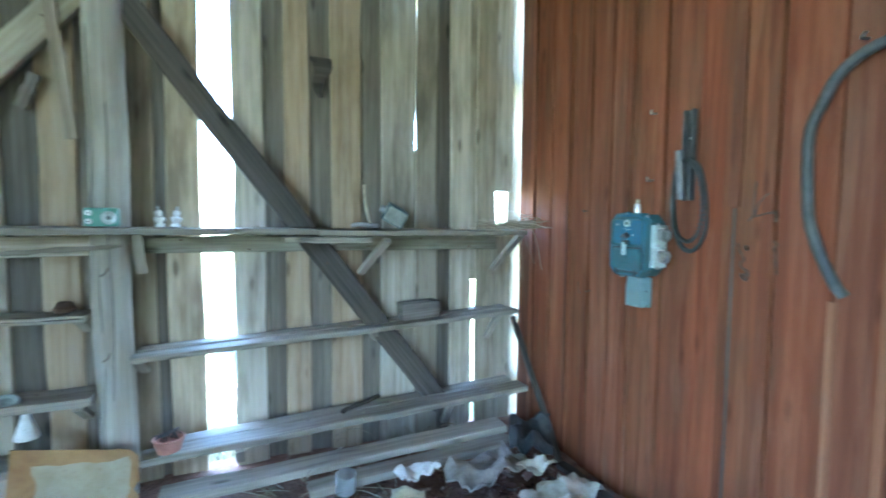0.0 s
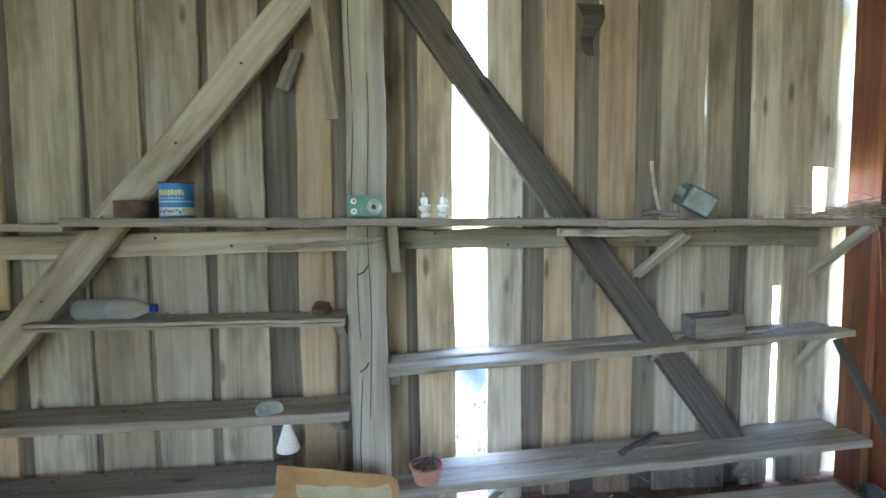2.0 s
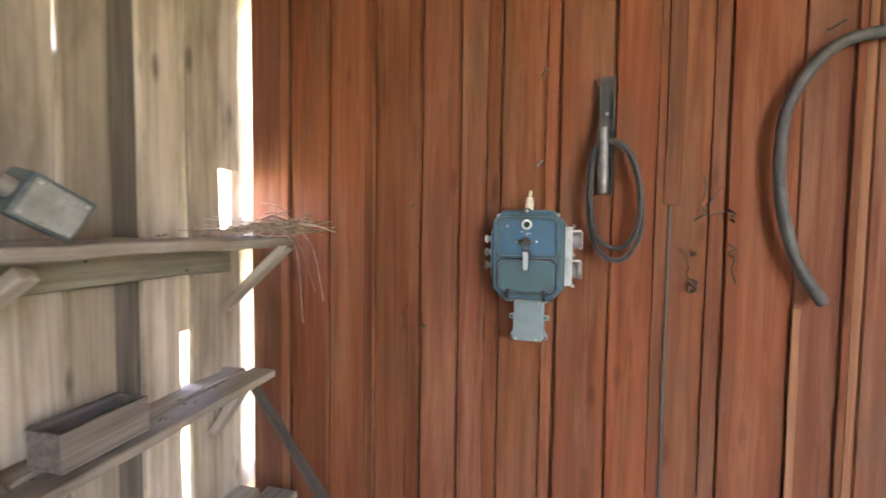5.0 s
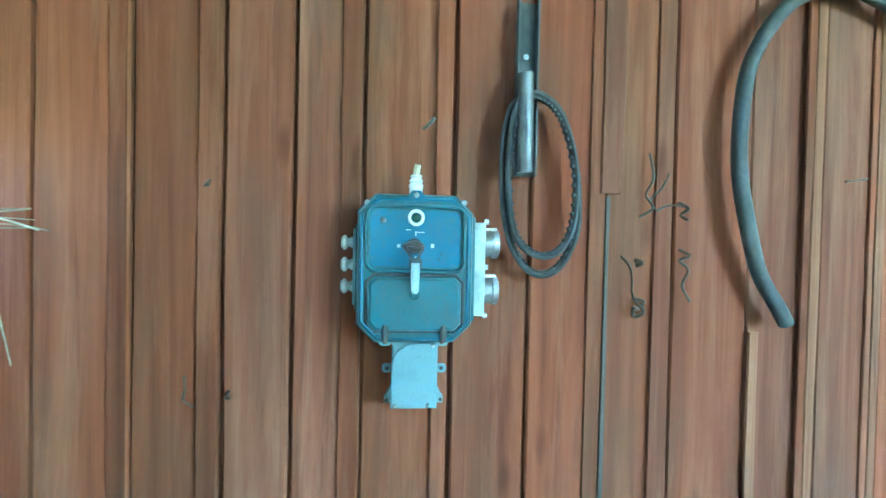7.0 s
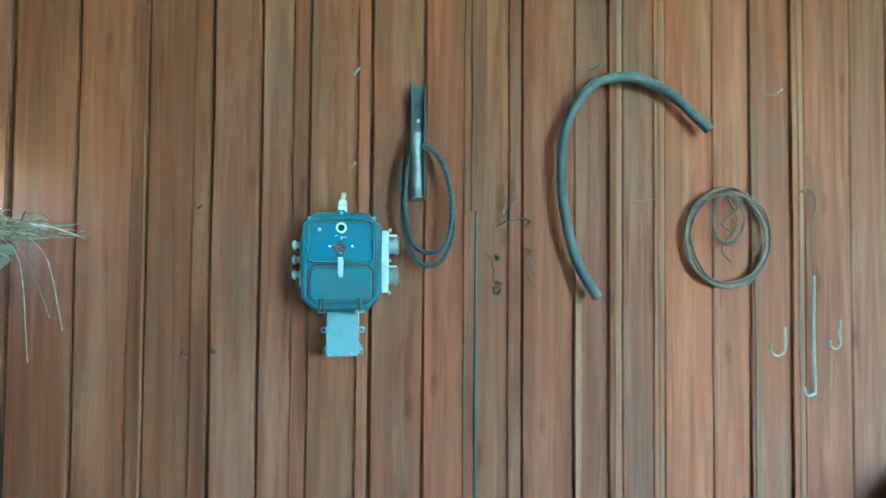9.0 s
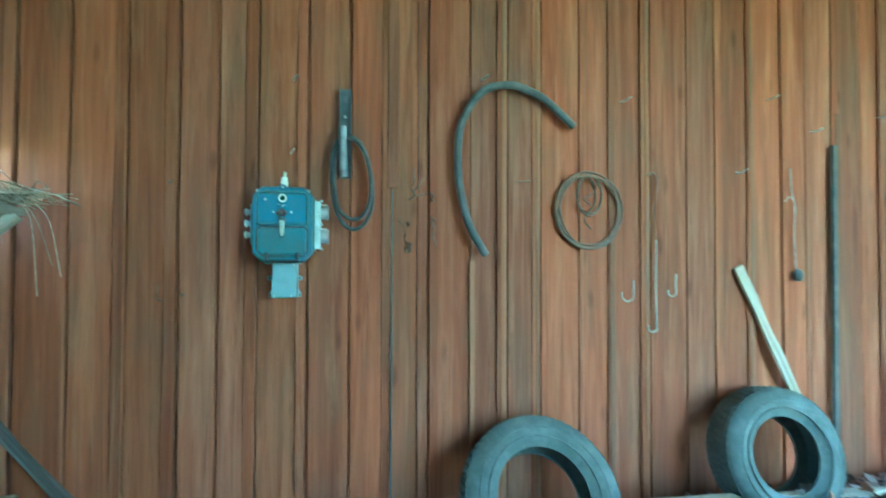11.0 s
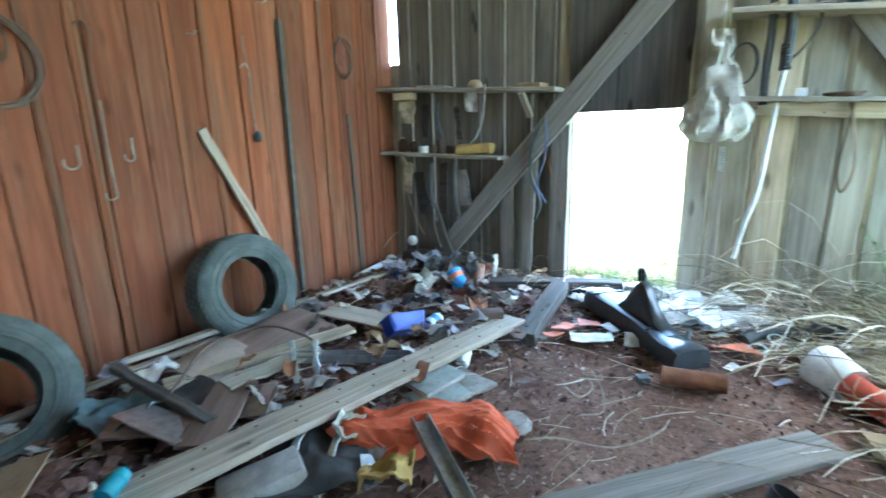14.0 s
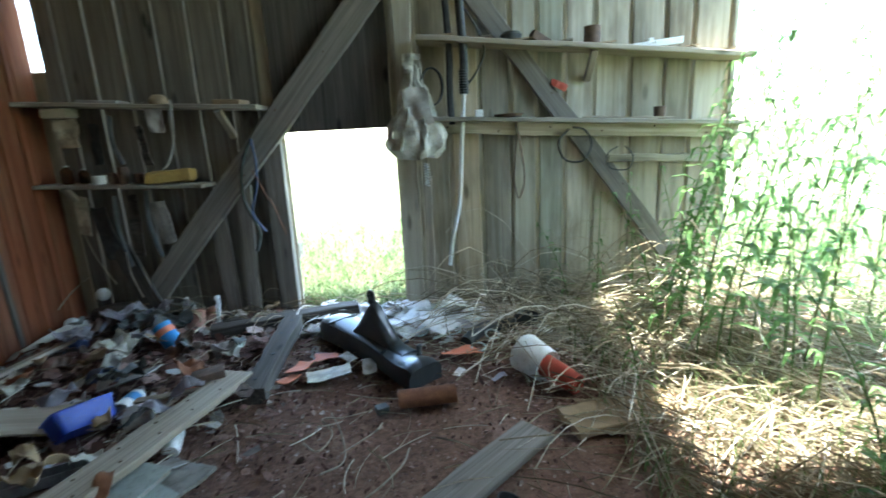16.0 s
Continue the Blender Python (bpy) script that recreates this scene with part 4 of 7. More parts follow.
def slab(pts, y0, y1, bev=0.002, draft=0.0):
    """A plate with the outline pts (x, z), from y0 to y1 out of the wall; draft narrows its front."""
    bm = bmesh.new()
    n = len(pts)
    cx, cz = sum(p[0] for p in pts) / n, sum(p[1] for p in pts) / n
    back = [bm.verts.new((x, -y0, z)) for x, z in pts]
    front = [bm.verts.new((x - draft * (1 if x > cx else -1), -y1, z - draft * (1 if z > cz else -1))) for x, z in pts]
    face = bm.faces.new(front)
    bm.faces.new(back[::-1])
    for i in range(n):
        bm.faces.new((back[i], back[(i + 1) % n], front[(i + 1) % n], front[i]))
    bmesh.ops.recalc_face_normals(bm, faces=bm.faces[:])
    if bev:
        bmesh.ops.bevel(bm, geom=list(face.edges), offset=bev, segments=3, affect="EDGES")
    return bm


def bead(pts, wide, high, y):
    """A raised rim that runs round the outline pts (x, z) on the plane y."""
    bm = bmesh.new()
    n = len(pts)
    rings = []
    for i in range(n):
        d = (Vector(pts[(i + 1) % n]) - Vector(pts[i - 1])).normalized()
        nx, nz = d.y, -d.x
        rings.append([bm.verts.new((pts[i][0] + nx * u * wide, -y - v * high, pts[i][1] + nz * u * wide)) for u, v in ((0.5, 0), (0.38, 0.7), (0.15, 1), (-0.15, 1), (-0.38, 0.7), (-0.5, 0))])
    for i in range(n):
        p, q = rings[i], rings[(i + 1) % n]
        for j in range(5):
            bm.faces.new((p[j], p[j + 1], q[j + 1], q[j]))
    bmesh.ops.recalc_face_normals(bm, faces=bm.faces[:])
    return bm


def screw(ob, x, y, z, r=0.005, mat=None):
    part("screw", lathed([(0, 0.0035), (r * 0.7, 0.003), (r, 0.0015), (r, 0), (0, 0)], 10, pose(x, -y, z, 90)), mat or STEEL, ob)


def switch_box():
    ob = thing("switch_box", pose(EAST - 0.012, 2.919, 1.268, 0, 0, -90), "turquoise enamelled iron switch box on the red wall", "switch box")
    # case with a flanged lip, then the cover with its two panels
    part("case", slab(chamfered(0.212, 0.276, 0.032), 0.0, 0.070, 0.004), DARK_TEAL, ob, "grimy dark case")
    part("case_lip", slab(chamfered(0.226, 0.290, 0.034), 0.064, 0.078, 0.003), TEAL_PAINT, ob)
    part("gasket", slab(chamfered(0.214, 0.278, 0.032), 0.078, 0.083, 0.0), BLACK_RUBBER, ob, "dark rubber gasket")
    part("cover", slab(chamfered(0.224, 0.288, 0.036), 0.083, 0.104, 0.006, 0.005), TEAL_PAINT, ob)
    part("cover_rim", bead(chamfered(0.203, 0.266, 0.032), 0.007, 0.004, 0.104), BLUE_PAINT, ob)
    part("cover_seam", bead(chamfered(0.213, 0.277, 0.034), 0.003, 0.0012, 0.1035), DARK_TEAL, ob, "dark grimy seam")
    part("upper_panel", slab(rounded(0.180, 0.116, 0.016, 5, (0, 0.058)), 0.104, 0.1055, 0.0), BLUE_PAINT, ob, "blue enamelled panel")
    part("panel_groove", bead(rounded(0.174, 0.110, 0.014, 5, (0, 0.058)), 0.004, 0.0012, 0.105), DARK_TEAL, ob, "grimy panel border")
    part("panel_rim", bead(rounded(0.186, 0.122, 0.018, 5, (0, 0.058)), 0.009, 0.010, 0.104), TEAL_PAINT, ob, "raised rim")
    part("panel_groove", bead(chamfered(0.184, 0.110, 0.014, (0, -0.066)), 0.007, 0.0015, 0.104), BLACK_RUBBER, ob, "dark groove")
    part("lower_panel", slab(chamfered(0.178, 0.104, 0.013, (0, -0.066)), 0.104, 0.114, 0.004, 0.003), TEAL_PAINT, ob, "grimy turquoise raised panel")
    part("hinge_bar", slab(chamfered(0.150, 0.010, 0.002, (0, -0.127)), 0.100, 0.108, 0.002), DARK_TEAL, ob)
    part("indicator_ring", lathed([(0.0095, 0), (0.016, 0), (0.0165, 0.004), (0.015, 0.007), (0.0105, 0.007), (0.0095, 0.004), (0.0095, 0)], 24, pose(0, -0.105, 0.098, 90)), CERAMIC, ob, "white indicator ring")
    part("indicator_lens", lathed([(0, 0.004), (0.0098, 0.003), (0.0098, 0), (0, 0)], 16, pose(0, -0.105, 0.098, 90)), GREEN_LENS, ob, "dark green lens")
    # rotary knob: a pointed grip on a disc
    knob = part("rotary_knob", slab([(0.022 * math.cos(a) * (1.15 if math.cos(a) < 0 else 0.8), 0.044 + 0.012 * math.sin(a) * (1 - 0.35 * abs(math.cos(a)))) for a in [2 * math.pi * k / 20 for k in range(20)]], 0.106, 0.124, 0.004, 0.002), KNOB_BROWN, ob, "dark brown rotary knob")
    part("knob_disc", lathed([(0, 0.003), (0.014, 0.003), (0.015, 0), (0, 0)], 20, pose(-0.002, -0.1055, 0.044, 90)), DARK_STEEL, knob)
    for dx, dz, w, h in ((-0.032, 0.044, 0.006, 0.006), (0.032, 0.045, 0.006, 0.007), (0, 0.068, 0.0022, 0.009), (0, 0.021, 0.0022, 0.008), (0.009, 0.0705, 0.015, 0.0016), (-0.014, 0.075, 0.009, 0.0016)):
        part("dial_mark", boxed(w, 0.0012, h, (dx, -0.1063, dz)), CERAMIC, ob)
    screw(ob, -0.062, 0.1055, 0.092, 0.006)
    for dx, dz in ((-0.045, 0.018), (0.046, 0.020), (0.05, 0.030), (-0.058, -0.046), (0.06, -0.046)):
        screw(ob, dx, 0.1055 if dz > 0 else 0.1138, dz, 0.0018, DARK_STEEL)
    lever = part("lever", slab([(-0.009, 0.014), (0.009, 0.014), (0.0075, -0.040), (0.004, -0.046), (-0.004, -0.046), (-0.0075, -0.040)], 0.116, 0.132, 0.003, 0.0015), PALE_GREY, ob, "pale worn locking lever")
    part("lever_hub", slab(rounded(0.024, 0.020, 0.004, 3, (0, 0.012)), 0.104, 0.127, 0.003), DARK_STEEL, lever, "dark lever hub")
    part("embossed_ring", lathed([(0.008, 0), (0.012, 0), (0.0115, 0.002), (0.0085, 0.002), (0.008, 0)], 20, pose(0, -0.114, -0.047, 90)), DARK_TEAL, ob)
    for i in range(4):
        part("embossed_mark", boxed(0.005, 0.0014, 0.007, (-0.018 + 0.012 * i, -0.1143, -0.080)), DARK_TEAL, ob, "small embossed mark")
    # fixing lugs and hinges
    part("lug", slab([(-0.026, 0.128), (0.026, 0.128), (0.008, 0.150), (-0.008, 0.150)], 0.098, 0.108, 0.002), BLUE_PAINT, ob, "pointed fixing lug")
    screw(ob, 0, 0.108, 0.141, 0.0055)
    for dx, dz in ((0.094, 0.130), (-0.094, 0.126)):
        part("bolt", lathed([(0, 0.010), (0.005, 0.010), (0.0065, 0.007), (0.0065, 0), (0, 0)], 6, pose(dx, -0.078, dz, 90)), STEEL, ob)
    for dx in (-0.055, 0.056):
        part("hinge", lathed([(0, -0.016), (0.0052, -0.016), (0.006, -0.010), (0.006, 0.010), (0.0052, 0.016), (0, 0.016)], 10, pose(dx, -0.112, -0.122)), DARK_STEEL, ob, "dark hinge pin")
        part("lug", slab([(dx - 0.022, -0.132), (dx + 0.022, -0.132), (dx + 0.009, -0.152), (dx - 0.009, -0.152)], 0.070, 0.082, 0.002), PALE_TEAL, ob, "pale hinge lug")
        screw(ob, dx, 0.082, -0.144, 0.0045, OLD_RUST)
    # side with three cable glands, side with two sockets, gland on top
    part("side_flange", boxed(0.010, 0.062, 0.17, (-0.112, -0.040, 0.0), 0.003), DARK_TEAL, ob)
    part("side_plate", boxed(0.006, 0.050, 0.15, (-0.119, -0.040, 0.0), 0.002), PALE_TEAL, ob)
    for dz in (0.048, 0.004, -0.040):
        g = part("cable_gland", lathed([(0, 0), (0.011, 0), (0.011, 0.007), (0.0085, 0.009), (0.0085, 0.013), (0.0125, 0.015), (0.0125, 0.024), (0.010, 0.026), (0, 0.026)], 14, pose(-0.121, -0.040, dz, 0, -90)), PALE_GREY, ob, "pale threaded cable gland")
        part("gland_nut", lathed([(0.0126, 0.016), (0.0145, 0.017), (0.0145, 0.022), (0.0126, 0.023)], 6, pose(-0.121, -0.040, dz, 0, -90)), CERAMIC, g)
    part("side_flange", boxed(0.010, 0.080, 0.205, (0.113, -0.045, 0.0), 0.003), TEAL_PAINT, ob)
    part("socket_plate", boxed(0.022, 0.070, 0.185, (0.128, -0.048, 0.0), 0.004), PALE_GREY, ob, "pale grey socket plate")
    for dz in (0.095, 0.004, -0.093):
        part("bolt", lathed([(0, 0.008), (0.005, 0.008), (0.006, 0), (0, 0)], 6, pose(0.139, -0.066, dz, 0, 90)), STEEL, ob)
    for dz in (0.050, -0.044):
        sk = part("socket", lathed([(0, 0), (0.026, 0), (0.026, 0.018), (0.029, 0.020), (0.029, 0.030), (0.025, 0.032), (0.021, 0.032), (0.020, 0.014), (0, 0.014)], 22, pose(0.138, -0.048, dz, 0, 90)), STEEL, ob, "round metal socket")
        part("socket_tab", boxed(0.026, 0.014, 0.006, (0.152, -0.056, dz + 0.030), 0.002), CERAMIC, sk, "white tab")
    tg = part("top_gland", lathed([(0, 0), (0.0135, 0), (0.0135, 0.020), (0.0145, 0.022), (0.0145, 0.027), (0.0115, 0.029), (0.0125, 0.031), (0.0145, 0.034), (0.013, 0.037), (0.0105, 0.039), (0.012, 0.042), (0.011, 0.046), (0, 0.046)], 18, pose(0, -0.050, 0.140)), CERAMIC, ob, "white threaded cable gland")
    part("cable_end", tubed([(0, -0.05, 0.184), (0.001, -0.05, 0.195), (0.003, -0.052, 0.207)], 0.0065, 8, 3), CREAM, tg, "cut cable end")
    # terminal cover below, with a stepped face and four ears
    plate = part("terminal_cover", slab(rounded(0.094, 0.136, 0.005, 3, (0.004, -0.216)), 0.0, 0.058, 0.003, 0.001), PALE_TEAL, ob, "pale turquoise terminal cover")
    face = [(-0.043, -0.283), (0.050, -0.283), (0.050, -0.150), (0.006, -0.150), (-0.014, -0.154), (-0.030, -0.164), (-0.040, -0.180), (-0.043, -0.196)]
    part("cover_face", slab(face, 0.058, 0.063, 0.0025), PALE_TEAL, plate)
    for dx, s in ((-0.052, -1), (0.060, 1)):
        part("ear", slab(rounded(0.020, 0.018, 0.007, 4, (dx, -0.208)), 0.030, 0.038, 0.002), PALE_TEAL, plate)
        part("ear", slab([(dx - s * 0.012, -0.240), (dx + s * 0.005, -0.270), (dx + s * 0.005, -0.282), (dx - s * 0.012, -0.282)], 0.020, 0.030, 0.002), PALE_TEAL, plate)
        screw(plate, dx, 0.038, -0.208, 0.004, DARK_STEEL)
        screw(plate, dx, 0.030, -0.275, 0.004, DARK_STEEL)
    for dx, dz in ((0.040, -0.156), (0.032, -0.276), (-0.034, -0.277)):
        screw(plate, dx, 0.063, dz, 0.004)


switch_box()


def on_east(y, z, off=0.02):
    return (EAST - off, y, z)


def channel():
    ob = thing("steel_channel", pose(EAST - 0.008, 2.688, 1.650, 0, 0, -90), "dark steel channel bracket screwed to the red wall", "bracket")
    part("web", boxed(0.044, 0.006, 0.37, (0, -0.003, 0.0), 0.001), DARK_STEEL, ob)
    for dx in (-0.021, 0.021):
        part("flange", boxed(0.005, 0.024, 0.37, (dx, -0.016, 0.0), 0.001), DARK_STEEL, ob)
    part("screw", lathed([(0, 0.003), (0.006, 0.002), (0.006, 0), (0, 0)], 10, pose(0, -0.006, 0.07, 90)), STEEL, ob)
    r = 0.0165
    bm = lathed([(r * 0.78, 0.0), (r, 0.0), (r, 0.20), (r * 0.78, 0.20), (r * 0.78, 0.0)], 20)
    solo("steel_pipe", bm, PIPE_GREY, pose(EAST - 0.050, 2.693, 1.469, 0, -4, 0) @ pose(0, 0, 0, -2, 0, 0), "short grey steel pipe carrying drive belts", "pipe")


channel()


def drive_belt(points, off, wide, label):
    """A toothed rubber belt hung in a loop; points of y and z on the wall."""
    ob = thing("drive_belt", Matrix.Translation(on_east(points[0][0], points[0][1], off)), label, "belt", "belts on the wall")
    line = [Vector((EAST - off, y, z)) for y, z in points]
    inv = ob.matrix_basis.inverted()
    part("belt_band", tubed(line, 0.0062, 8, 8, flat=wide), BLACK_RUBBER, ob, "", inv)
    bm = bmesh.new()
    mid = sum(line, Vector()) / len(line)
    fine = smooth_line(line, 9)
    for p, q in zip(fine[::2], fine[1::2]):
        d = (q - p).normalized()
        inward = Vector((0, -d.z, d.y))
        if inward.dot(mid - p) < 0:
            inward.negate()
        m = Matrix((d, Vector((1, 0, 0)), inward)).transposed().to_4x4()
        box(bm, 0.0055, 0.014, 0.005, p + inward * 0.0062, m)
    part("toothed_edge", bm, BLACK_RUBBER, ob, "moulded belt teeth", inv, smooth=False)


drive_belt([(2.698, 1.628), (2.722, 1.606), (2.738, 1.538), (2.739, 1.444), (2.732, 1.374), (2.716, 1.316), (2.690, 1.275), (2.660, 1.257), (2.623, 1.265), (2.592, 1.306), (2.576, 1.366), (2.580, 1.461), (2.598, 1.545), (2.624, 1.604), (2.662, 1.632), (2.690, 1.634)], 0.042, 1.5, "black toothed rubber drive belt hung in a loop")
drive_belt([(2.704, 1.622), (2.722, 1.575), (2.730, 1.454), (2.716, 1.350), (2.687, 1.308), (2.645, 1.296), (2.610, 1.317), (2.588, 1.376), (2.586, 1.465), (2.604, 1.55), (2.632, 1.602), (2.668, 1.626), (2.696, 1.626)], 0.056, 1.3, "thin black toothed belt hung inside another loop")
HOSE = [(2.094, 1.157), (2.116, 1.188), (2.162, 1.270), (2.198, 1.380), (2.216, 1.507), (2.215, 1.660), (2.188, 1.748), (2.142, 1.826), (2.075, 1.880), (1.975, 1.896), (1.900, 1.880), (1.826, 1.845), (1.746, 1.786), (1.686, 1.730)]
hose = thing("rubber_hose", Matrix.Translation(on_east(2.040, 1.904, 0.04)), "curved dark rubber hose hung on a nail", "hose")
HOSE_LINE = [Vector(on_east(y, z, 0.040 + 0.006 * (k % 2))) for k, (y, z) in enumerate(HOSE)]
part("hose_wall", tubed(HOSE_LINE, 0.0165, 14, 6), HOSE_RUBBER, hose, "", hose.matrix_basis.inverted())
for end, nxt in ((HOSE_LINE[0], HOSE_LINE[1]), (HOSE_LINE[-1], HOSE_LINE[-2])):
    d = (end - nxt).normalized()
    part("hose_mouth", tubed([end - d * 0.012, end + d * 0.0015], 0.0105, 12, 1), BLACK_RUBBER, hose, "dark open hose end", hose.matrix_basis.inverted())


def wire_coil(y, z, ry, rz, turns, label, seed, r=0.0022):
    rng = random.Random(seed)
    bm = bmesh.new()
    pts = []
    for k in range(turns * 14):
        a = 2 * math.pi * k / 14
        w = 1 + 0.07 * math.sin(a * 0.37 + seed) + rng.uniform(-0.02, 0.02)
        pts.append((EAST - 0.02 - 0.012 * rng.random(), y + ry * w * math.sin(a), z + rz * w * math.cos(a)))
    tube(bm, pts, r, 5, 2)
    tube(bm, [(EAST - 0.02, y, z + rz), (EAST - 0.03, y - 0.03, z + rz * 0.3), (EAST - 0.02, y + 0.02, z - rz * 0.2), (EAST - 0.025, y - 0.01, z - rz * 0.5)], r, 5, 4)
    solo("wire_coil", bm, WIRE, Matrix(), label, "coil", "wire coils on the wall")


wire_coil(1.60, 1.357, 0.155, 0.165, 6, "coil of dark rusty wire hung on the red wall", 3, 0.0038)
wire_coil(1.60, 1.43, 0.06, 0.09, 3, "small coil of dark wire inside a larger coil", 4, 0.0036)
wire_coil(-0.30, 1.57, 0.085, 0.13, 5, "oval coil of dark wire hung on the red wall", 5, 0.0035)


def hook(y, z0, z1, r, label, seed, mat=TUB_GREY):
    pts = [(y, z0)] + ([(y + 0.004, (z0 + z1) / 2)] if z0 - z1 > 0.1 else []) + [(y, z1 + r)]
    pts += [(y + r - r * math.cos(a) - 0.0, z1 + r - r * math.sin(a)) for a in (0.6, 1.3, 2.0, 2.8, 3.6)]
    solo("wire_hook", tubed([on_east(a, b, 0.02) for a, b in pts], 0.0036, 6, 4), mat, Matrix(), label, "hook", "hooks on the wall")


hook(1.255, 1.23, 0.80, 0.022, "long bent wire hook hung on the red wall", 1)
hook(1.375, 1.045, 0.945, 0.03, "small pale bent wire hook on the red wall", 2)
hook(1.150, 1.07, 0.965, 0.022, "small pale bent wire hook on the red wall", 3)
solo("strap", tubed([on_east(1.30, 1.53), on_east(1.27, 1.545), on_east(1.245, 1.50), on_east(1.262, 1.38), on_east(1.258, 1.235)], 0.006, 6, 4, flat=0.4), WIRE, Matrix(), "dark wire strap hanging from a nail", "strap")
solo("cord", tubed([on_east(0.497, 1.60), on_east(0.488, 1.48), on_east(0.47, 1.40), on_east(0.476, 1.25), on_east(0.466, 1.09)], 0.004, 6, 4), GREY_CLOTH, Matrix(), "thin grey cord with a knot hanging on the wall", "cord")
solo("cord_weight", lathed([(0, 0), (0.02, 0.01), (0.026, 0.035), (0.014, 0.06), (0, 0.065)], 12), DARK_STEEL, pose(EAST - 0.03, 0.466, 1.03), "small dark weight at the end of a cord", "weight")
solo("wire_loop", tubed([on_east(0.53, 1.43), on_east(0.50, 1.455), on_east(0.475, 1.43), on_east(0.47, 1.36)], 0.003, 5, 4), STEEL, Matrix(), "loose loop of pale wire on the cord", "wire")
beam("iron_rod", on_east(0.250, 0.02, 0.03), on_east(0.231, 1.726, 0.025), 0.03, 0.022, DARK_STEEL, "long dark iron rod standing against the red wall", "rod", (-1, 0, 0), 0.001, 31)
beam("wooden_stick", on_east(0.46, 0.36, 0.06), on_east(0.80, 1.105, 0.012), 0.052, 0.018, PALE_WOOD, "pale wooden slat leaning on the red wall behind a tyre", "slat", (-1, 0, 0), 0.003, 32)
beam("iron_bar", on_east(-0.36, 0.05, 0.012), on_east(-0.33, 1.20, 0.01), 0.03, 0.012, DARK_WOOD, "thin dark strip standing against the red wall", "strip", (-1, 0, 0), 0.002, 33)
rng = random.Random(17)
NAILS = [(2.893, 1.862), (2.903, 1.565), (0.79, 1.571), (3.345, 1.43), (1.42, 1.88), (0.60, 1.95), (0.34, 1.80), (-0.1, 1.9), (3.3, 1.0), (2.1, 1.93)]
for y, z in NAILS:
    solo("nail", tubed([(EAST + 0.01, y, z), (EAST - 0.03, y - 0.004, z - 0.006), (EAST - 0.045, y - 0.02, z + 0.012 * rng.random())], 0.0036, 6, 2), STEEL if z > 1.5 else WIRE, Matrix(),
         "bent nail driven into the red boards", "nail", "nails in the wall")
def twisted_wire(points, r, label):
    solo("twisted_wire", tubed([on_east(y, z, 0.012 + 0.012 * (k % 2)) for k, (y, z) in enumerate(points)], r, 6, 5), WIRE, Matrix(), label, "wire", "wires on the wall")


twisted_wire([(2.404, 1.525), (2.400, 1.47), (2.410, 1.435), (2.400, 1.405), (2.425, 1.385)], 0.0034, "thin rusty wire end on the red boards")
twisted_wire([(2.357, 1.482), (2.380, 1.45), (2.398, 1.425), (2.392, 1.40), (2.36, 1.412), (2.325, 1.41)], 0.003, "thin bent wire on the red boards")
twisted_wire([(2.335, 1.42), (2.318, 1.405), (2.328, 1.392), (2.318, 1.38)], 0.004, "small knot of rusty wire on a nail")
twisted_wire([(2.330, 1.315), (2.312, 1.302), (2.328, 1.29), (2.314, 1.27), (2.32, 1.235), (2.308, 1.20)], 0.0036, "small knot of rusty wire on a nail")
twisted_wire([(2.464, 1.298), (2.448, 1.275), (2.436, 1.242), (2.442, 1.222), (2.428, 1.20)], 0.0026, "thin rusty wire end on the red boards")
twisted_wire([(2.436, 1.205), (2.415, 1.20), (2.42, 1.182), (2.437, 1.186), (2.43, 1.165), (2.414, 1.178), (2.428, 1.20)], 0.0046, "tight tangle of rusty wire on the red boards")
twisted_wire([(2.432, 1.29), (2.421, 1.284), (2.428, 1.278)], 0.005, "small rusty staple in the red boards")
twisted_wire([(3.385, 1.035), (3.378, 1.01), (3.386, 0.985), (3.362, 0.975)], 0.003, "thin rusty wire end on the red boards")
solo("nail", tubed([on_east(1.874, 1.488, 0.004), on_east(1.915, 1.481, 0.030), on_east(1.957, 1.475, 0.034)], 0.0028, 6, 2), WIRE, Matrix(), "long rusty nail bent flat on the boards", "nail", "nails in the wall")


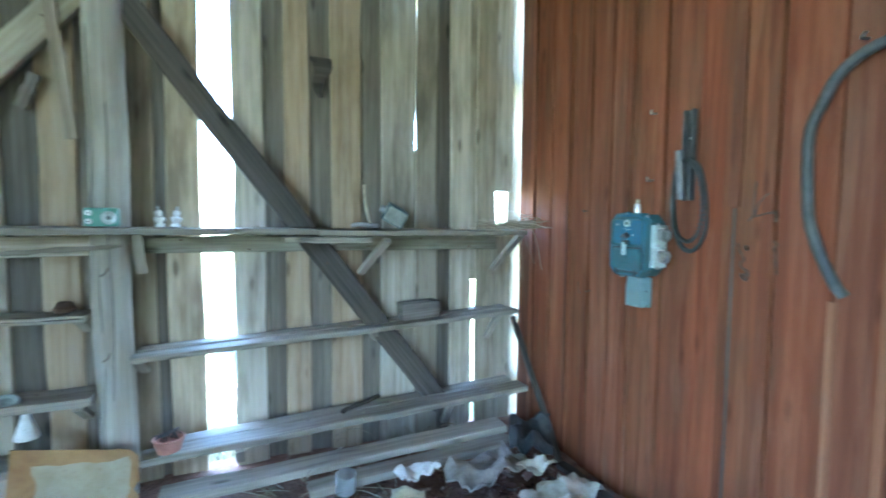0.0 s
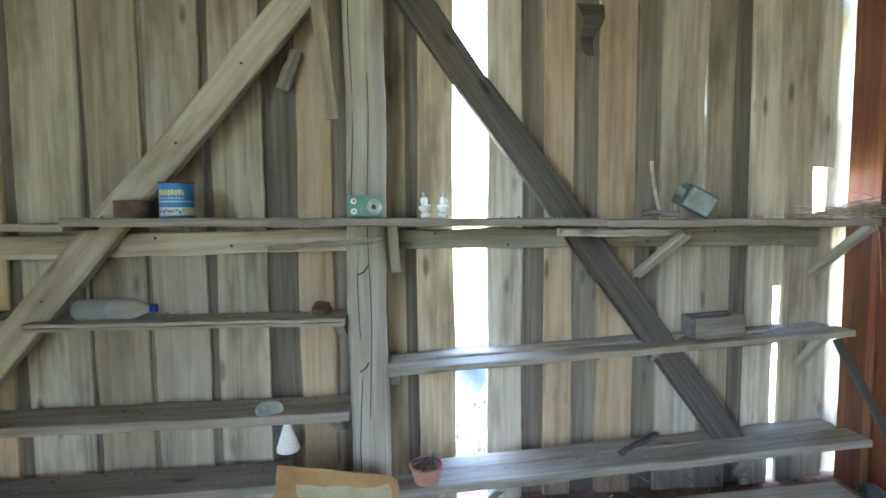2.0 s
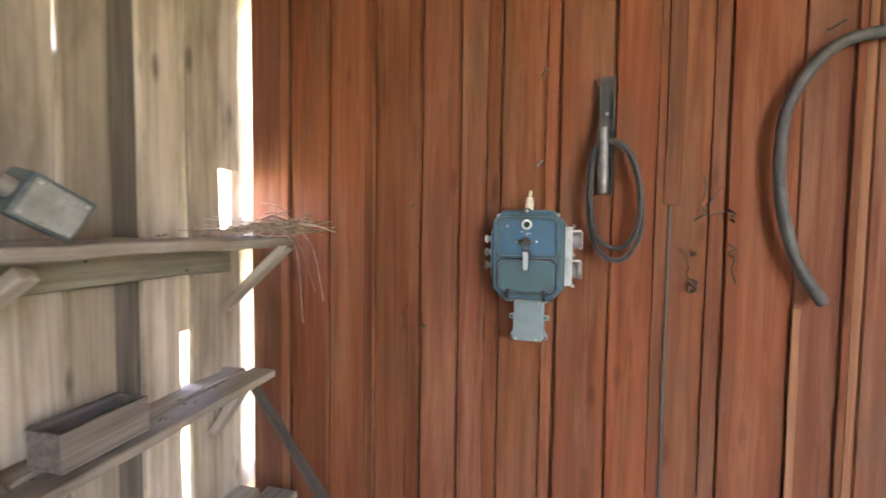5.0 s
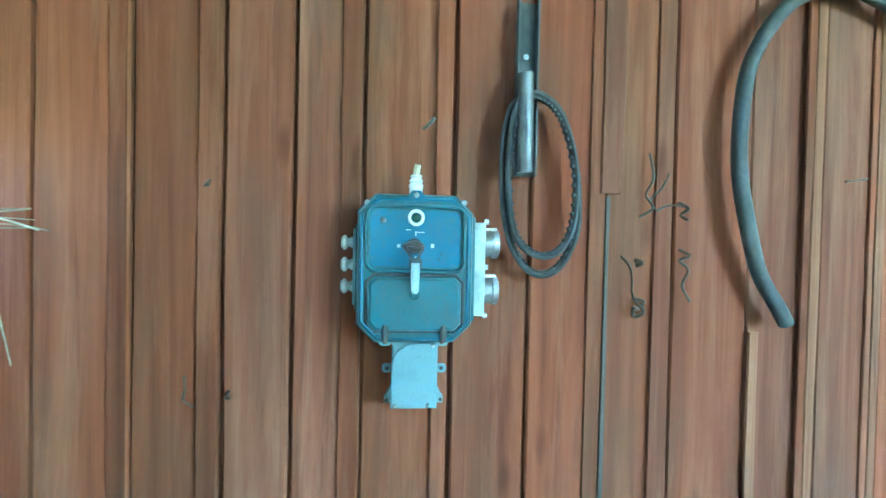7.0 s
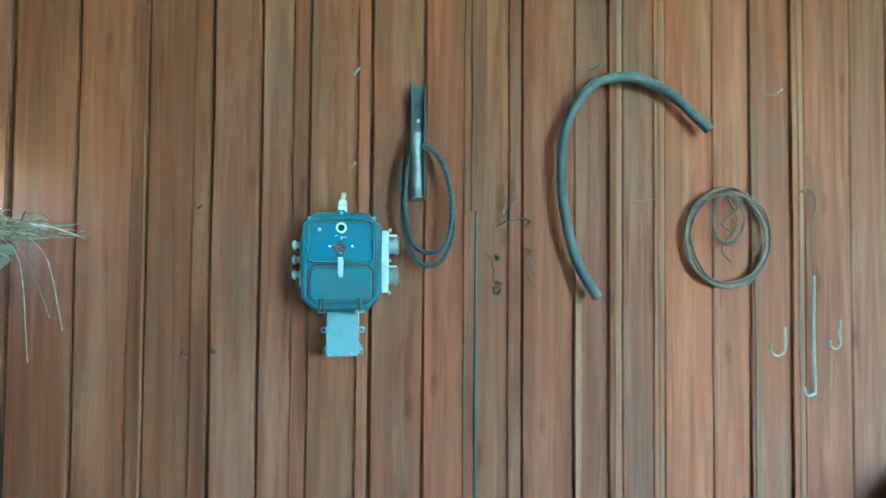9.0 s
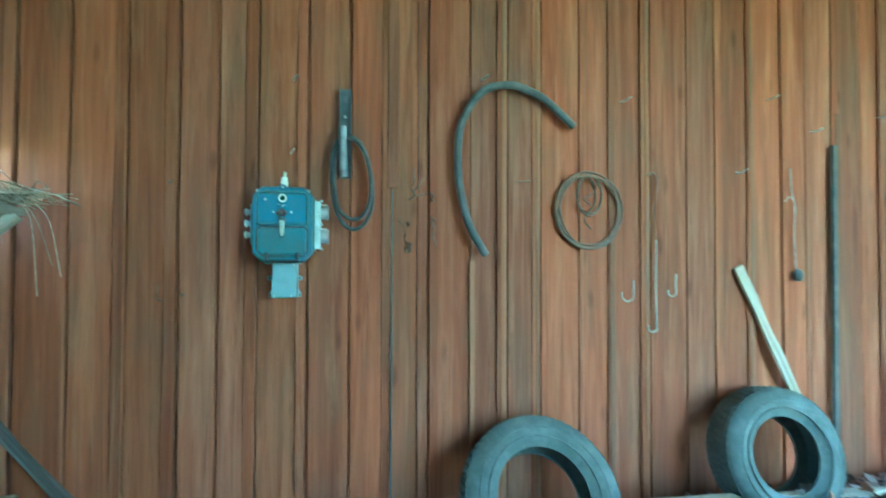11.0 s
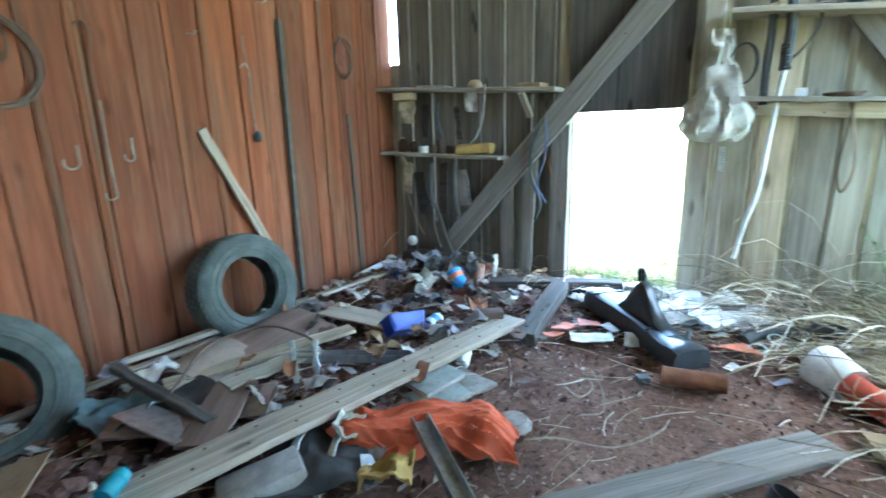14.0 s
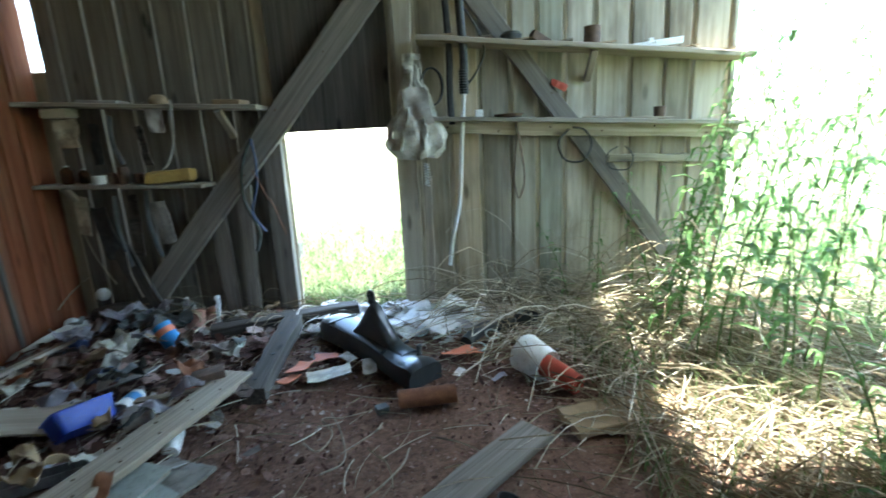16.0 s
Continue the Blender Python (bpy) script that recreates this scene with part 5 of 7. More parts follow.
def tyre(m, R, hole, width, label):
    ob = thing("tyre", m, label, "tyre", "tyres against the wall")
    w = width / 2
    prof = [(hole, -w * 0.62), (hole - 0.004, -w * 0.72), (hole + 0.012, -w * 0.8), (hole + 0.04, -w * 0.95), ((hole + R) / 2, -w), (R - 0.045, -w * 0.95), (R - 0.02, -w * 0.86), (R - 0.004, -w * 0.68),
            (R, -w * 0.35), (R + 0.002, 0), (R, w * 0.35), (R - 0.004, w * 0.68), (R - 0.02, w * 0.86), (R - 0.045, w * 0.95), ((hole + R) / 2, w), (hole + 0.04, w * 0.95), (hole + 0.012, w * 0.8), (hole - 0.004, w * 0.72), (hole, w * 0.62),
            (hole + 0.03, w * 0.75), (R - 0.05, w * 0.8), (R - 0.022, w * 0.5), (R - 0.02, 0), (R - 0.022, -w * 0.5), (R - 0.05, -w * 0.8), (hole + 0.03, -w * 0.75), (hole, -w * 0.62)]
    bm = lathed(prof, 64)
    bmesh.ops.remove_doubles(bm, verts=bm.verts[:], dist=0.0002)
    bmesh.ops.recalc_face_normals(bm, faces=bm.faces[:])
    part("carcass", bm, RUBBER, ob)
    bm = bmesh.new()
    for k in range(56):
        a = 2 * math.pi * k / 56
        for row in range(-2, 3):
            t = Matrix.Rotation(a + 0.03 * row, 4, "Z") @ Matrix.Translation((R + (0.002 if abs(row) < 2 else -0.004), 0, row * w * 0.3)) @ Matrix.Rotation(0.3 * (1 if row % 2 else -1), 4, "X")
            bmesh.ops.create_cube(bm, size=1.0, matrix=t @ Matrix.Diagonal((0.004, 0.022, w * 0.25, 1)))
    part("tread", bm, RUBBER, ob, "worn block tread", smooth=False)
    for r in (hole + 0.03, R - 0.06):
        part("sidewall_ring", lathed([(r, w * 0.97), (r + 0.002, w * 1.01), (r + 0.006, w * 1.01), (r + 0.008, w * 0.97)], 48), RUBBER, ob)


tyre(pose(2.425, 1.93, 0.195, 0, -55, 0) @ pose(0, 0, 0, 0, 0, 20), 0.315, 0.19, 0.165, "worn dusty car tyre leaning on the red wall")
tyre(pose(2.46, 0.80, 0.275, 0, -76, -4), 0.285, 0.165, 0.19, "dusty green-grey car tyre standing against the red wall")

# ---- south side: braces, shelves, hanging things ----
def tin(name, m, r, h, mat, label, band=None, band_mat=None, open_top=True, category="can"):
    ob = thing(name, m, label, category)
    rows = [(0, 0), (r, 0), (r * 1.02, 0.003), (r, 0.006), (r, h - 0.005), (r * 1.02, h - 0.002), (r, h)]
    rows += [(r - 0.003, h), (r - 0.004, 0.006), (0, 0.006)] if open_top else [(r - 0.006, h - 0.003), (0, h - 0.003)]
    part("tin_body", lathed(rows, 24), mat, ob)
    if band:
        part("label_band", lathed([(r + 0.0006, band[0] * h), (r + 0.0014, band[0] * h), (r + 0.0014, band[1] * h), (r + 0.0006, band[1] * h)], 24), band_mat, ob, "printed label band")


beam("brace", (2.22, -0.80, 0.10), (0.42, -0.80, 2.10), 0.15, 0.045, BRACE_WOOD, "wide grey diagonal timber brace beside the doorway", "brace", (0, 1, 0), seed=41, nails=6, group="wall braces")
beam("brace", (-1.12, -0.825, 0.30), (0.16, -0.825, 2.00), 0.105, 0.04, BRACE_WOOD, "grey diagonal timber brace across the board wall", "brace", (0, 1, 0), seed=42, nails=6, group="wall braces")
beam("timber_post", (0.46, -0.80, 0.0), (0.435, -0.80, 2.4), 0.10, 0.05, GREY_WOOD, "pale grey post beside the low doorway", "post", (0, 1, 0), seed=43, group="door posts")
beam("timber_post", (1.285, -0.835, 0.0), (1.275, -0.835, 1.25), 0.12, 0.04, BRACE_WOOD, "grey board beside the low doorway", "post", (0, 1, 0), seed=44, group="door posts")
beam("short_plank", (1.64, -0.82, 0.02), (1.66, -0.82, 0.72), 0.10, 0.03, BRACE_WOOD, "short pale board leaning on the wall", "board", (0, 1, 0), seed=45)
beam("short_plank", (1.50, -0.79, 0.02), (1.47, -0.82, 0.86), 0.08, 0.025, BRACE_WOOD, "short pale board leaning on the wall", "board", (0, 1, 0), seed=46)
beam("short_plank", (2.05, -0.70, 0.02), (2.30, -0.80, 0.50), 0.13, 0.025, DARK_WOOD, "dark broken board leaning in the corner", "board", (0, 1, 0), seed=47)
beam("rail", (0.40, -0.80, 1.145), (-1.45, -0.80, 1.035), 0.075, 0.04, GREY_WOOD, "grey rail under the south shelf", "rail", (0, 1, 0), seed=48, nails=6, group="shelf rails")
beam("wall_bar", (-0.72, -0.80, 0.915), (-1.44, -0.80, 0.885), 0.045, 0.03, GREY_WOOD, "narrow grey bar across the board wall", "bar", (0, 1, 0), seed=49)


def south_shelf(a, b, depth, thick, label, mat=SHELF_WOOD, brackets=()):
    ob = thing("wall_shelf", Matrix.Translation(a), label, "shelf", "wall shelves")
    inv = ob.matrix_basis.inverted()
    m, ln = along(a, b, (0, 0, 1))
    part("board", lumber(ln, depth, thick, 0.005, int(a[2] * 100), 12), mat, ob, "", inv @ m @ Matrix.Translation((0, depth / 2, -thick / 2)))
    for x, z in brackets:
        mm, l2 = along((x, -0.85, z - 0.17), (x, a[1] - 0.04, z - thick), (1, 0, 0))
        part("bracket", lumber(l2, 0.03, 0.04, 0.003, 7, 3), mat, ob, "short wooden bracket", inv @ mm)


south_shelf((2.64, -0.64, 1.395), (1.27, -0.66, 1.312), 0.20, 0.025, "grey plank shelf in the corner with old papers", SHELF_WOOD, ((2.5, 1.39), (1.5, 1.32)))
south_shelf((2.65, -0.66, 0.925), (1.66, -0.68, 0.885), 0.18, 0.022, "lower grey corner shelf with jars and foam", SHELF_WOOD, ((2.5, 0.92),))
south_shelf((0.36, -0.66, 1.625), (-1.46, -0.68, 1.445), 0.19, 0.028, "upper grey plank shelf with tins", PALE_WOOD, ((-0.6, 1.53),))
south_shelf((0.40, -0.68, 1.205), (-1.46, -0.70, 1.09), 0.17, 0.025, "grey plank shelf with small oddments", SHELF_WOOD, ())

solo("hornet_nest", lathed([(0, 0.07), (0.03, 0.066), (0.05, 0.045), (0.058, 0.015), (0.055, 0), (0, 0)], 18), CARD, pose(1.86, -0.74, 1.347) @ Matrix.Diagonal((0.9, 0.9, 0.8, 1)), "grey-brown paper dome on the shelf", "nest")
solo("foam_block", dented(boxed(0.26, 0.10, 0.075, (0, 0, 0.036), 0.02), 0.03, 9, 3), YELLOW, pose(1.87, -0.76, 0.905, 0, 0, 12), "torn block of yellow foam on the shelf", "foam")
solo("enamel_mug", lathed([(0, 0), (0.035, 0), (0.037, 0.05), (0.034, 0.05), (0.032, 0.006), (0, 0.006)], 20), WHITE, pose(2.30, -0.74, 0.912), "small white mug on the dark shelf", "mug")
bottle("glass_jar", pose(2.50, -0.75, 0.92), 0.11, 0.035, BROWN_GLASS, WHITE, "brown glass jar with a pale lid")
bottle("glass_jar", pose(2.42, -0.78, 0.917), 0.09, 0.03, BROWN_GLASS, STEEL, "small brown glass jar on the shelf")
bm = boxed(0.15, 0.10, 0.05, (0, 0, 0), 0.006)
solo("yellow_carton", bm, CREAM, pose(2.44, -0.72, 1.326, 0, 0, 0), "faded yellow carton tucked under the shelf", "carton")
solo("hanging_paper", sheet(0.09, 0.14, 0.02, 5, 0.002, 8, 14, 0.15), PAPER, pose(1.86, -0.655, 1.255, 85, 0, 0), "torn white paper hanging from the shelf", "paper")
solo("hanging_rag", sheet(0.14, 0.16, 0.03, 6, 0.003, 8, 12, 0.15), CREAM, pose(2.43, -0.70, 1.21, 85, 0, 0), "yellowed rag hanging under the shelf", "rag")
solo("pale_strip", tubed([(1.74, -0.65, 1.36), (1.735, -0.63, 1.25), (1.76, -0.64, 1.12), (1.81, -0.65, 1.02), (1.86, -0.66, 0.98)], 0.006, 6, 5, flat=0.5), PAPER, Matrix(), "pale curved strip hanging from the shelf", "strip")
for k, (x, z0, z1) in enumerate(((2.15, 1.30, 1.02), (2.02, 0.86, 0.45), (2.22, 0.84, 0.40))):
    solo("hanging_strap", tubed([(x, -0.72, z0), (x + 0.02, -0.73, (z0 + z1) / 2), (x - 0.02, -0.73, z1)], 0.014, 6, 4, flat=0.35), BLACK_RUBBER, Matrix(), "dark rubber strap hanging in the corner", "strap", "hanging straps")
solo("folded_paper", boxed(0.22, 0.14, 0.018, (0, 0, 0.009), 0.004), PAPER, pose(2.2, -0.76, 1.368, 0, -3, 6), "folded old newspaper on the shelf", "paper")
solo("shelf_papers", boxed(0.16, 0.12, 0.03, (0, 0, 0.015), 0.004), CARD, pose(1.45, -0.76, 1.322, 0, -3, -6), "small brown packet on the shelf", "packet")

for k, (x, z, w, h, mat, label) in enumerate([(2.35, 0.60, 0.10, 0.34, BLACK_RUBBER, "black rubber flap hanging under the shelf"), (2.16, 0.64, 0.07, 0.40, DARK_WOOD, "dark strip hanging under the shelf"), (1.98, 0.66, 0.09, 0.26, GREY_CLOTH, "grey rag hanging under the shelf"), (2.48, 0.72, 0.08, 0.24, CREAM, "pale torn scrap hanging in the corner"), (2.02, 1.12, 0.05, 0.22, DARK_WOOD, "dark strip hanging between the shelves"), (2.30, 1.14, 0.06, 0.24, BLACK_RUBBER, "black strap hanging between the shelves")]):
    solo("hanging_scrap", sheet(w, h, 0.02, 140 + k, 0.006, 8, 9, 0.12), mat, pose(x, -0.76, z, 86, 6 * (-1) ** k, 0), label, "scrap", "scraps in the corner")
for k, (x, h) in enumerate([(2.24, 0.07), (2.17, 0.10), (2.08, 0.06)]):
    tin("dark_tin", pose(x, -0.77, 0.905), 0.03, h, OLD_RUST, "dark old tin on the lower corner shelf")
for k, (a, c) in enumerate([((2.30, -0.70, 0.30), (2.45, -0.72, 0.62)), ((2.62, -0.60, 0.18), (2.50, -0.74, 0.34)), ((2.12, -0.66, 0.22), (2.20, -0.70, 0.50))]):
    solo("thin_stick", tubed([a, ((a[0] + c[0]) / 2 + 0.02, (a[1] + c[1]) / 2, (a[2] + c[2]) / 2), c], 0.004, 5, 3), STRAW, Matrix(), "thin pale stick leaning in the corner", "stick", "sticks in the corner")

# south shelves west of the doorway
solo("white_block", boxed(0.045, 0.04, 0.04, (0, 0, 0.02), 0.004), WHITE, pose(0.03, -0.74, 1.182), "small white block on the shelf", "block")
solo("tin_dish", lathed([(0, 0), (0.07, 0.002), (0.085, 0.018), (0.082, 0.02), (0.066, 0.006), (0, 0.005)], 24), OLD_RUST, pose(-0.14, -0.75, 1.172), "rusty tin dish on the shelf", "dish")
solo("tin_can", lathed([(0, 0), (0.032, 0), (0.032, 0.07), (0.03, 0.07), (0.029, 0.004), (0, 0.004)], 20), OLD_RUST, pose(-0.98, -0.74, 1.118), "rusty small tin can on the shelf", "can")
beam("loose_stick", (-0.55, -0.72, 1.152), (-1.05, -0.73, 1.122), 0.04, 0.012, PALE_WOOD, "pale loose slat lying on the shelf", "slat", seed=51)
solo("rusty_part", lathed([(0, 0), (0.05, 0), (0.06, 0.03), (0.05, 0.045), (0.025, 0.05), (0.02, 0.02), (0, 0.02)], 16), DARK_STEEL, pose(-0.16, -0.76, 1.578), "dark metal machine part on the shelf", "machine part")
solo("rusty_part", boxed(0.05, 0.05, 0.12, (0, 0, 0.03), 0.01), OLD_RUST, pose(-0.34, -0.75, 1.56, 0, 62, 20), "rusty iron block lying on the shelf", "iron block")
solo("tin_can", lathed([(0, 0), (0.045, 0), (0.045, 0.095), (0.043, 0.095), (0.042, 0.004), (0, 0.004)], 24), OLD_RUST, pose(-0.60, -0.75, 1.532), "rusty brown tin can on the upper shelf", "can")
bm = boxed(0.27, 0.10, 0.035, (0, 0, 0.0175), 0.006)
box(bm, 0.03, 0.02, 0.02, (0.02, 0, 0.045), None, 0.004)
solo("white_case", bm, WHITE, pose(-0.94, -0.75, 1.497, 0, 5.5, 0), "flat white plastic case on the upper shelf", "case")
for k in range(8):
    solo("flat_scrap", boxed(0.17, 0.09, 0.007, (0, 0, 0.004)), PALE_WOOD if k % 2 else CARD, pose(0.25 - 0.22 * k, -0.74 - 0.02 * (k % 2), 1.616 - 0.0217 * k, 0, 5.6, 12 * (-1) ** k), "thin flat scrap lying on the upper shelf", "scrap", "scraps on the shelf")
solo("red_rag", sheet(0.09, 0.035, 0.015, 9, 0.012, 6, 20), RED_PLASTIC, pose(-0.43, -0.79, 1.335, 80, -28, 0), "small red plastic scrap behind the brace", "scrap")


def loop(name, pts, r, mat, label, category, y=-0.76, flat=1.0, seg=7):
    return solo(name, tubed([(x, y + 0.012 * (k % 2), z) for k, (x, z) in enumerate(pts)], r, seg, 6, flat=flat), mat, Matrix(), label, category)


loop("leather_strap", [(-0.17, 1.17), (-0.205, 1.0), (-0.225, 0.82), (-0.19, 0.71), (-0.165, 0.80), (-0.17, 0.95), (-0.185, 1.10), (-0.175, 1.165)], 0.011, WIRE, "brown leather strap hanging from the rail", "strap", flat=0.3)
loop("cable_loop", [(-0.48, 1.09), (-0.42, 1.02), (-0.46, 0.92), (-0.56, 0.91), (-0.61, 1.0), (-0.57, 1.08), (-0.50, 1.10)], 0.006, BLACK_RUBBER, "black cable loop hanging on the brace", "cable")
loop("cable_loop", [(-0.76, 0.98), (-0.70, 0.94), (-0.72, 0.86), (-0.82, 0.85), (-0.85, 0.92), (-0.80, 0.98)], 0.004, BLACK_RUBBER, "thin black cable loop on the bar", "cable")
loop("hanging_cable", [(1.36, 1.13), (1.40, 1.06), (1.45, 0.93), (1.45, 0.78), (1.40, 0.62), (1.385, 0.55), (1.42, 0.46)], 0.011, RUBBER, "grey cable bundle hanging beside the doorway", "cable")
loop("hanging_cable", [(1.36, 1.13), (1.34, 1.0), (1.36, 0.85), (1.40, 0.70), (1.34, 0.58)], 0.007, DULL_BLUE, "blue-grey cable hanging beside the doorway", "cable", y=-0.74)
loop("rusty_wire", [(1.37, 0.95), (1.30, 0.80), (1.27, 0.74), (1.21, 0.56)], 0.003, RUST, "thin rusty wire hanging beside the doorway", "wire", y=-0.73)
ob = thing("filler_hose", pose(0.11, -0.72, 1.31), "black rubber hose ending in a thin white pipe", "hose")
part("rubber_sleeve", tubed([(0.01, -0.02, 0.9), (0.01, -0.01, 0.5), (-0.005, 0, 0.2), (0, 0, 0.0)], 0.024, 14, 6), BLACK_RUBBER, ob, "thick black rubber sleeve")
for k in range(9):
    part("sleeve_ring", lathed([(0.024, 0), (0.0275, 0.004), (0.0275, 0.008), (0.024, 0.012)], 16, pose(0, 0, 0.004 + 0.014 * k)), BLACK_RUBBER, ob)
part("white_pipe", tubed([(0, 0, 0.02), (0.015, -0.01, -0.15), (0.03, -0.01, -0.35), (0.05, 0, -0.6), (0.10, 0.01, -0.82), (0.125, 0.01, -0.98)], 0.0115, 10, 6), WHITE, ob, "thin white plastic pipe")
loop("rubber_tube", [(0.22, 2.3), (0.20, 1.9), (0.185, 1.55), (0.19, 1.30), (0.185, 1.15)], 0.02, BLACK_RUBBER, "straight black rubber tube hanging beside the hose", "tube", y=-0.75)
loop("thin_cable", [(0.09, 1.75), (0.03, 1.65), (-0.01, 1.53), (0.04, 1.42), (0.09, 1.36)], 0.006, BLACK_RUBBER, "thin black cable beside the hose", "cable", y=-0.73)


def hanging_bag():
    ob = thing("plastic_bag", pose(0.395, -0.735, 1.50), "crumpled dirty white plastic bag hanging beside the doorway", "bag")
    bm = bmesh.new()
    rows = []
    for k in range(31):
        t = k / 30
        r = 0.03 + 0.115 * min(1, t * 1.35) ** 1.3 - (0.10 * max(0, t - 0.9) * 10 * 0.5)
        ring = []
        for j in range(44):
            a = 2 * math.pi * j / 44
            fold = 1 + 0.17 * math.sin(a * 7 + 4 * noise.noise(Vector((t * 3, 1, a)))) * (1 - 0.35 * t) + 0.07 * math.sin(a * 17 + 9 * t) + 0.10 * noise.noise(Vector((math.cos(a) * 3, math.sin(a) * 3, t * 7)))
            ring.append(bm.verts.new((r * fold * math.cos(a) * 1.05, r * fold * math.sin(a) * 0.55, -0.53 * t + 0.012 * noise.noise(Vector((a, t * 6, 2))))))
        rows.append(ring)
    for a, b in zip(rows, rows[1:]):
        for j in range(44):
            bm.faces.new((a[j], a[(j + 1) % 44], b[(j + 1) % 44], b[j]))
    bm.faces.new(rows[-1])
    bm.faces.new(rows[0][::-1])
    bmesh.ops.recalc_face_normals(bm, faces=bm.faces[:])
    part("bag_body", dented(bm, 0.016, 13, 4), BAG, ob)
    part("knot", sheet(0.10, 0.12, 0.03, 12, 0.004, 8, 18, 0.2), BAG, ob, "", pose(0.0, 0.04, -0.03, 80, 0, 0))
    part("torn_flap", sheet(0.14, 0.30, 0.03, 13, 0.003, 10, 10, 0.2), PAPER, ob, "torn pale flap", pose(-0.03, 0.085, -0.30, 84, 10, 0))


hanging_bag()
wire = bmesh.new()
for k in range(4):
    tube(wire, [(0.29 + 0.055 * math.cos(a) * (1 + 0.06 * k), -0.745 + 0.006 * k, 1.36 + 0.10 * math.sin(a)) for a in [2 * math.pi * j / 14 for j in range(15)]], 0.005, 6, 2)
solo("cable_coil", wire, BLACK_RUBBER, Matrix(), "coil of black cable hung behind the bag", "coil")
spring = bmesh.new()
tube(spring, [(0.345 + 0.014 * math.cos(k * 0.9), -0.735 + 0.014 * math.sin(k * 0.9), 0.94 - 0.0022 * k) for k in range(62)], 0.003, 5, 1)
solo("steel_spring", spring, STEEL, Matrix(), "small coil spring hanging under the bag", "spring")
beam("thin_lath", (0.355, -0.765, 0.05), (0.345, -0.765, 0.86), 0.05, 0.014, PALE_WOOD, "narrow pale lath beside the door post", "lath", (0, 1, 0), seed=53)

# ---- floor: planks, beams and laths ----
def nailed_plank():
    m, ln = along((1.534, 1.972, 0.165), (1.187, 0.143, 0.095))
    ob = thing("nailed_plank", m, "long pale plank with rows of nail heads lying on rubbish", "plank")
    part("plank_body", lumber(ln, 0.145, 0.03, 0.004, 61, 12), PALE_WOOD, ob)
    for k in range(11):
        for s in (-1, 1):
            part("nail_head", lathed([(0, 0.004), (0.004, 0.003), (0.005, 0), (0, 0)], 8, pose(0.12 + 0.16 * k + 0.03 * s, 0.035 * s, 0.0155)), WIRE, ob)


nailed_plank()
beam("lath", (2.43, 1.50, 0.135), (2.325, -0.42, 0.095), 0.045, 0.022, PALE_WOOD, "long pale lath lying along the red wall", "lath", seed=62, group="laths along the wall")
beam("lath", (2.47, 1.95, 0.07), (2.40, 0.55, 0.075), 0.04, 0.02, PALE_WOOD, "long pale lath lying along the red wall", "lath", seed=63, group="laths along the wall")
beam("grey_plank", (0.62, 1.30, 0.035), (-0.075, 0.555, 0.05), 0.135, 0.025, BRACE_WOOD, "grey weathered plank lying on the dirt floor", "plank", seed=64)
beam("dark_beam", (1.60, -0.42, 0.065), (0.82, -0.72, 0.075), 0.085, 0.08, DARK_WOOD, "dark square beam lying by the doorway", "beam", seed=65, group="dark beams")
b2 = beam("dark_beam", (1.075, 0.275, 0.055), (1.14, -0.48, 0.10), 0.10, 0.075, DARK_WOOD, "dark square beam with bolt holes on the floor", "beam", seed=66, group="dark beams")
for k, xx in enumerate((0.08, 0.30, 0.52, 0.68)):
    part("bolt_hole", lathed([(0, 0.002), (0.011, 0.002), (0.012, 0), (0, 0)], 12, pose(xx, 0.01 * (-1) ** k, 0.0385)), BLACK_RUBBER, b2, "dark bolt hole")
beam("dark_stick", (2.30, 1.53, 0.17), (1.70, 1.52, 0.115), 0.04, 0.035, DARK_WOOD, "dark rough stick lying across rubbish", "stick", seed=67)
beam("grey_lath", (2.10, 1.46, 0.115), (1.80, 0.70, 0.13), 0.09, 0.02, GREY_WOOD, "narrow grey board lying across rubbish", "board", seed=68)
beam("grey_lath", (2.05, -0.60, 0.03), (1.20, -0.78, 0.045), 0.10, 0.03, DARK_WOOD, "dark board lying at the foot of the wall", "board", seed=69)
beam("thin_lath", (2.05, 0.52, 0.09), (1.32, 0.24, 0.075), 0.035, 0.012, PALE_WOOD, "thin pale lath lying on leaves", "lath", seed=70)
beam("old_plank", (-0.10, -0.30, 0.03), (-0.95, -0.20, 0.035), 0.13, 0.025, SHELF_WOOD, "grey board half buried in straw", "board", seed=71, group="boards in the straw")
beam("old_plank", (-0.20, 0.50, 0.03), (-0.68, 0.36, 0.035), 0.17, 0.03, CARD, "brown board half buried in straw", "board", seed=72, group="boards in the straw")
beam("old_plank", (1.99, 2.42, 0.06), (1.62, 1.78, 0.07), 0.09, 0.02, PALE_WOOD, "pale board end under rubbish", "board", seed=73)
for k, (a, b, w) in enumerate([((2.52, 2.3, 0.05), (2.5, 3.3, 0.06), 0.06), ((2.35, 2.85, 0.05), (2.05, 2.45, 0.06), 0.04), ((1.9, 2.9, 0.03), (2.4, 3.2, 0.04), 0.08)]):
    beam("rotten_plank", a, b, w, 0.03, DARK_WOOD, "dark rotten board at the foot of the red wall", "board", seed=74 + k, group="rotten boards")


def channel_rail(a, b, label):
    m, ln = along(a, b)
    ob = thing("metal_channel", m, label, "rail", "metal channels")
    part("web", boxed(ln, 0.055, 0.004, (ln / 2, 0, 0), 0.001), STEEL, ob)
    for s in (-1, 1):
        part("flange", boxed(ln, 0.004, 0.035, (ln / 2, s * 0.0275, 0.0155), 0.001), STEEL, ob)


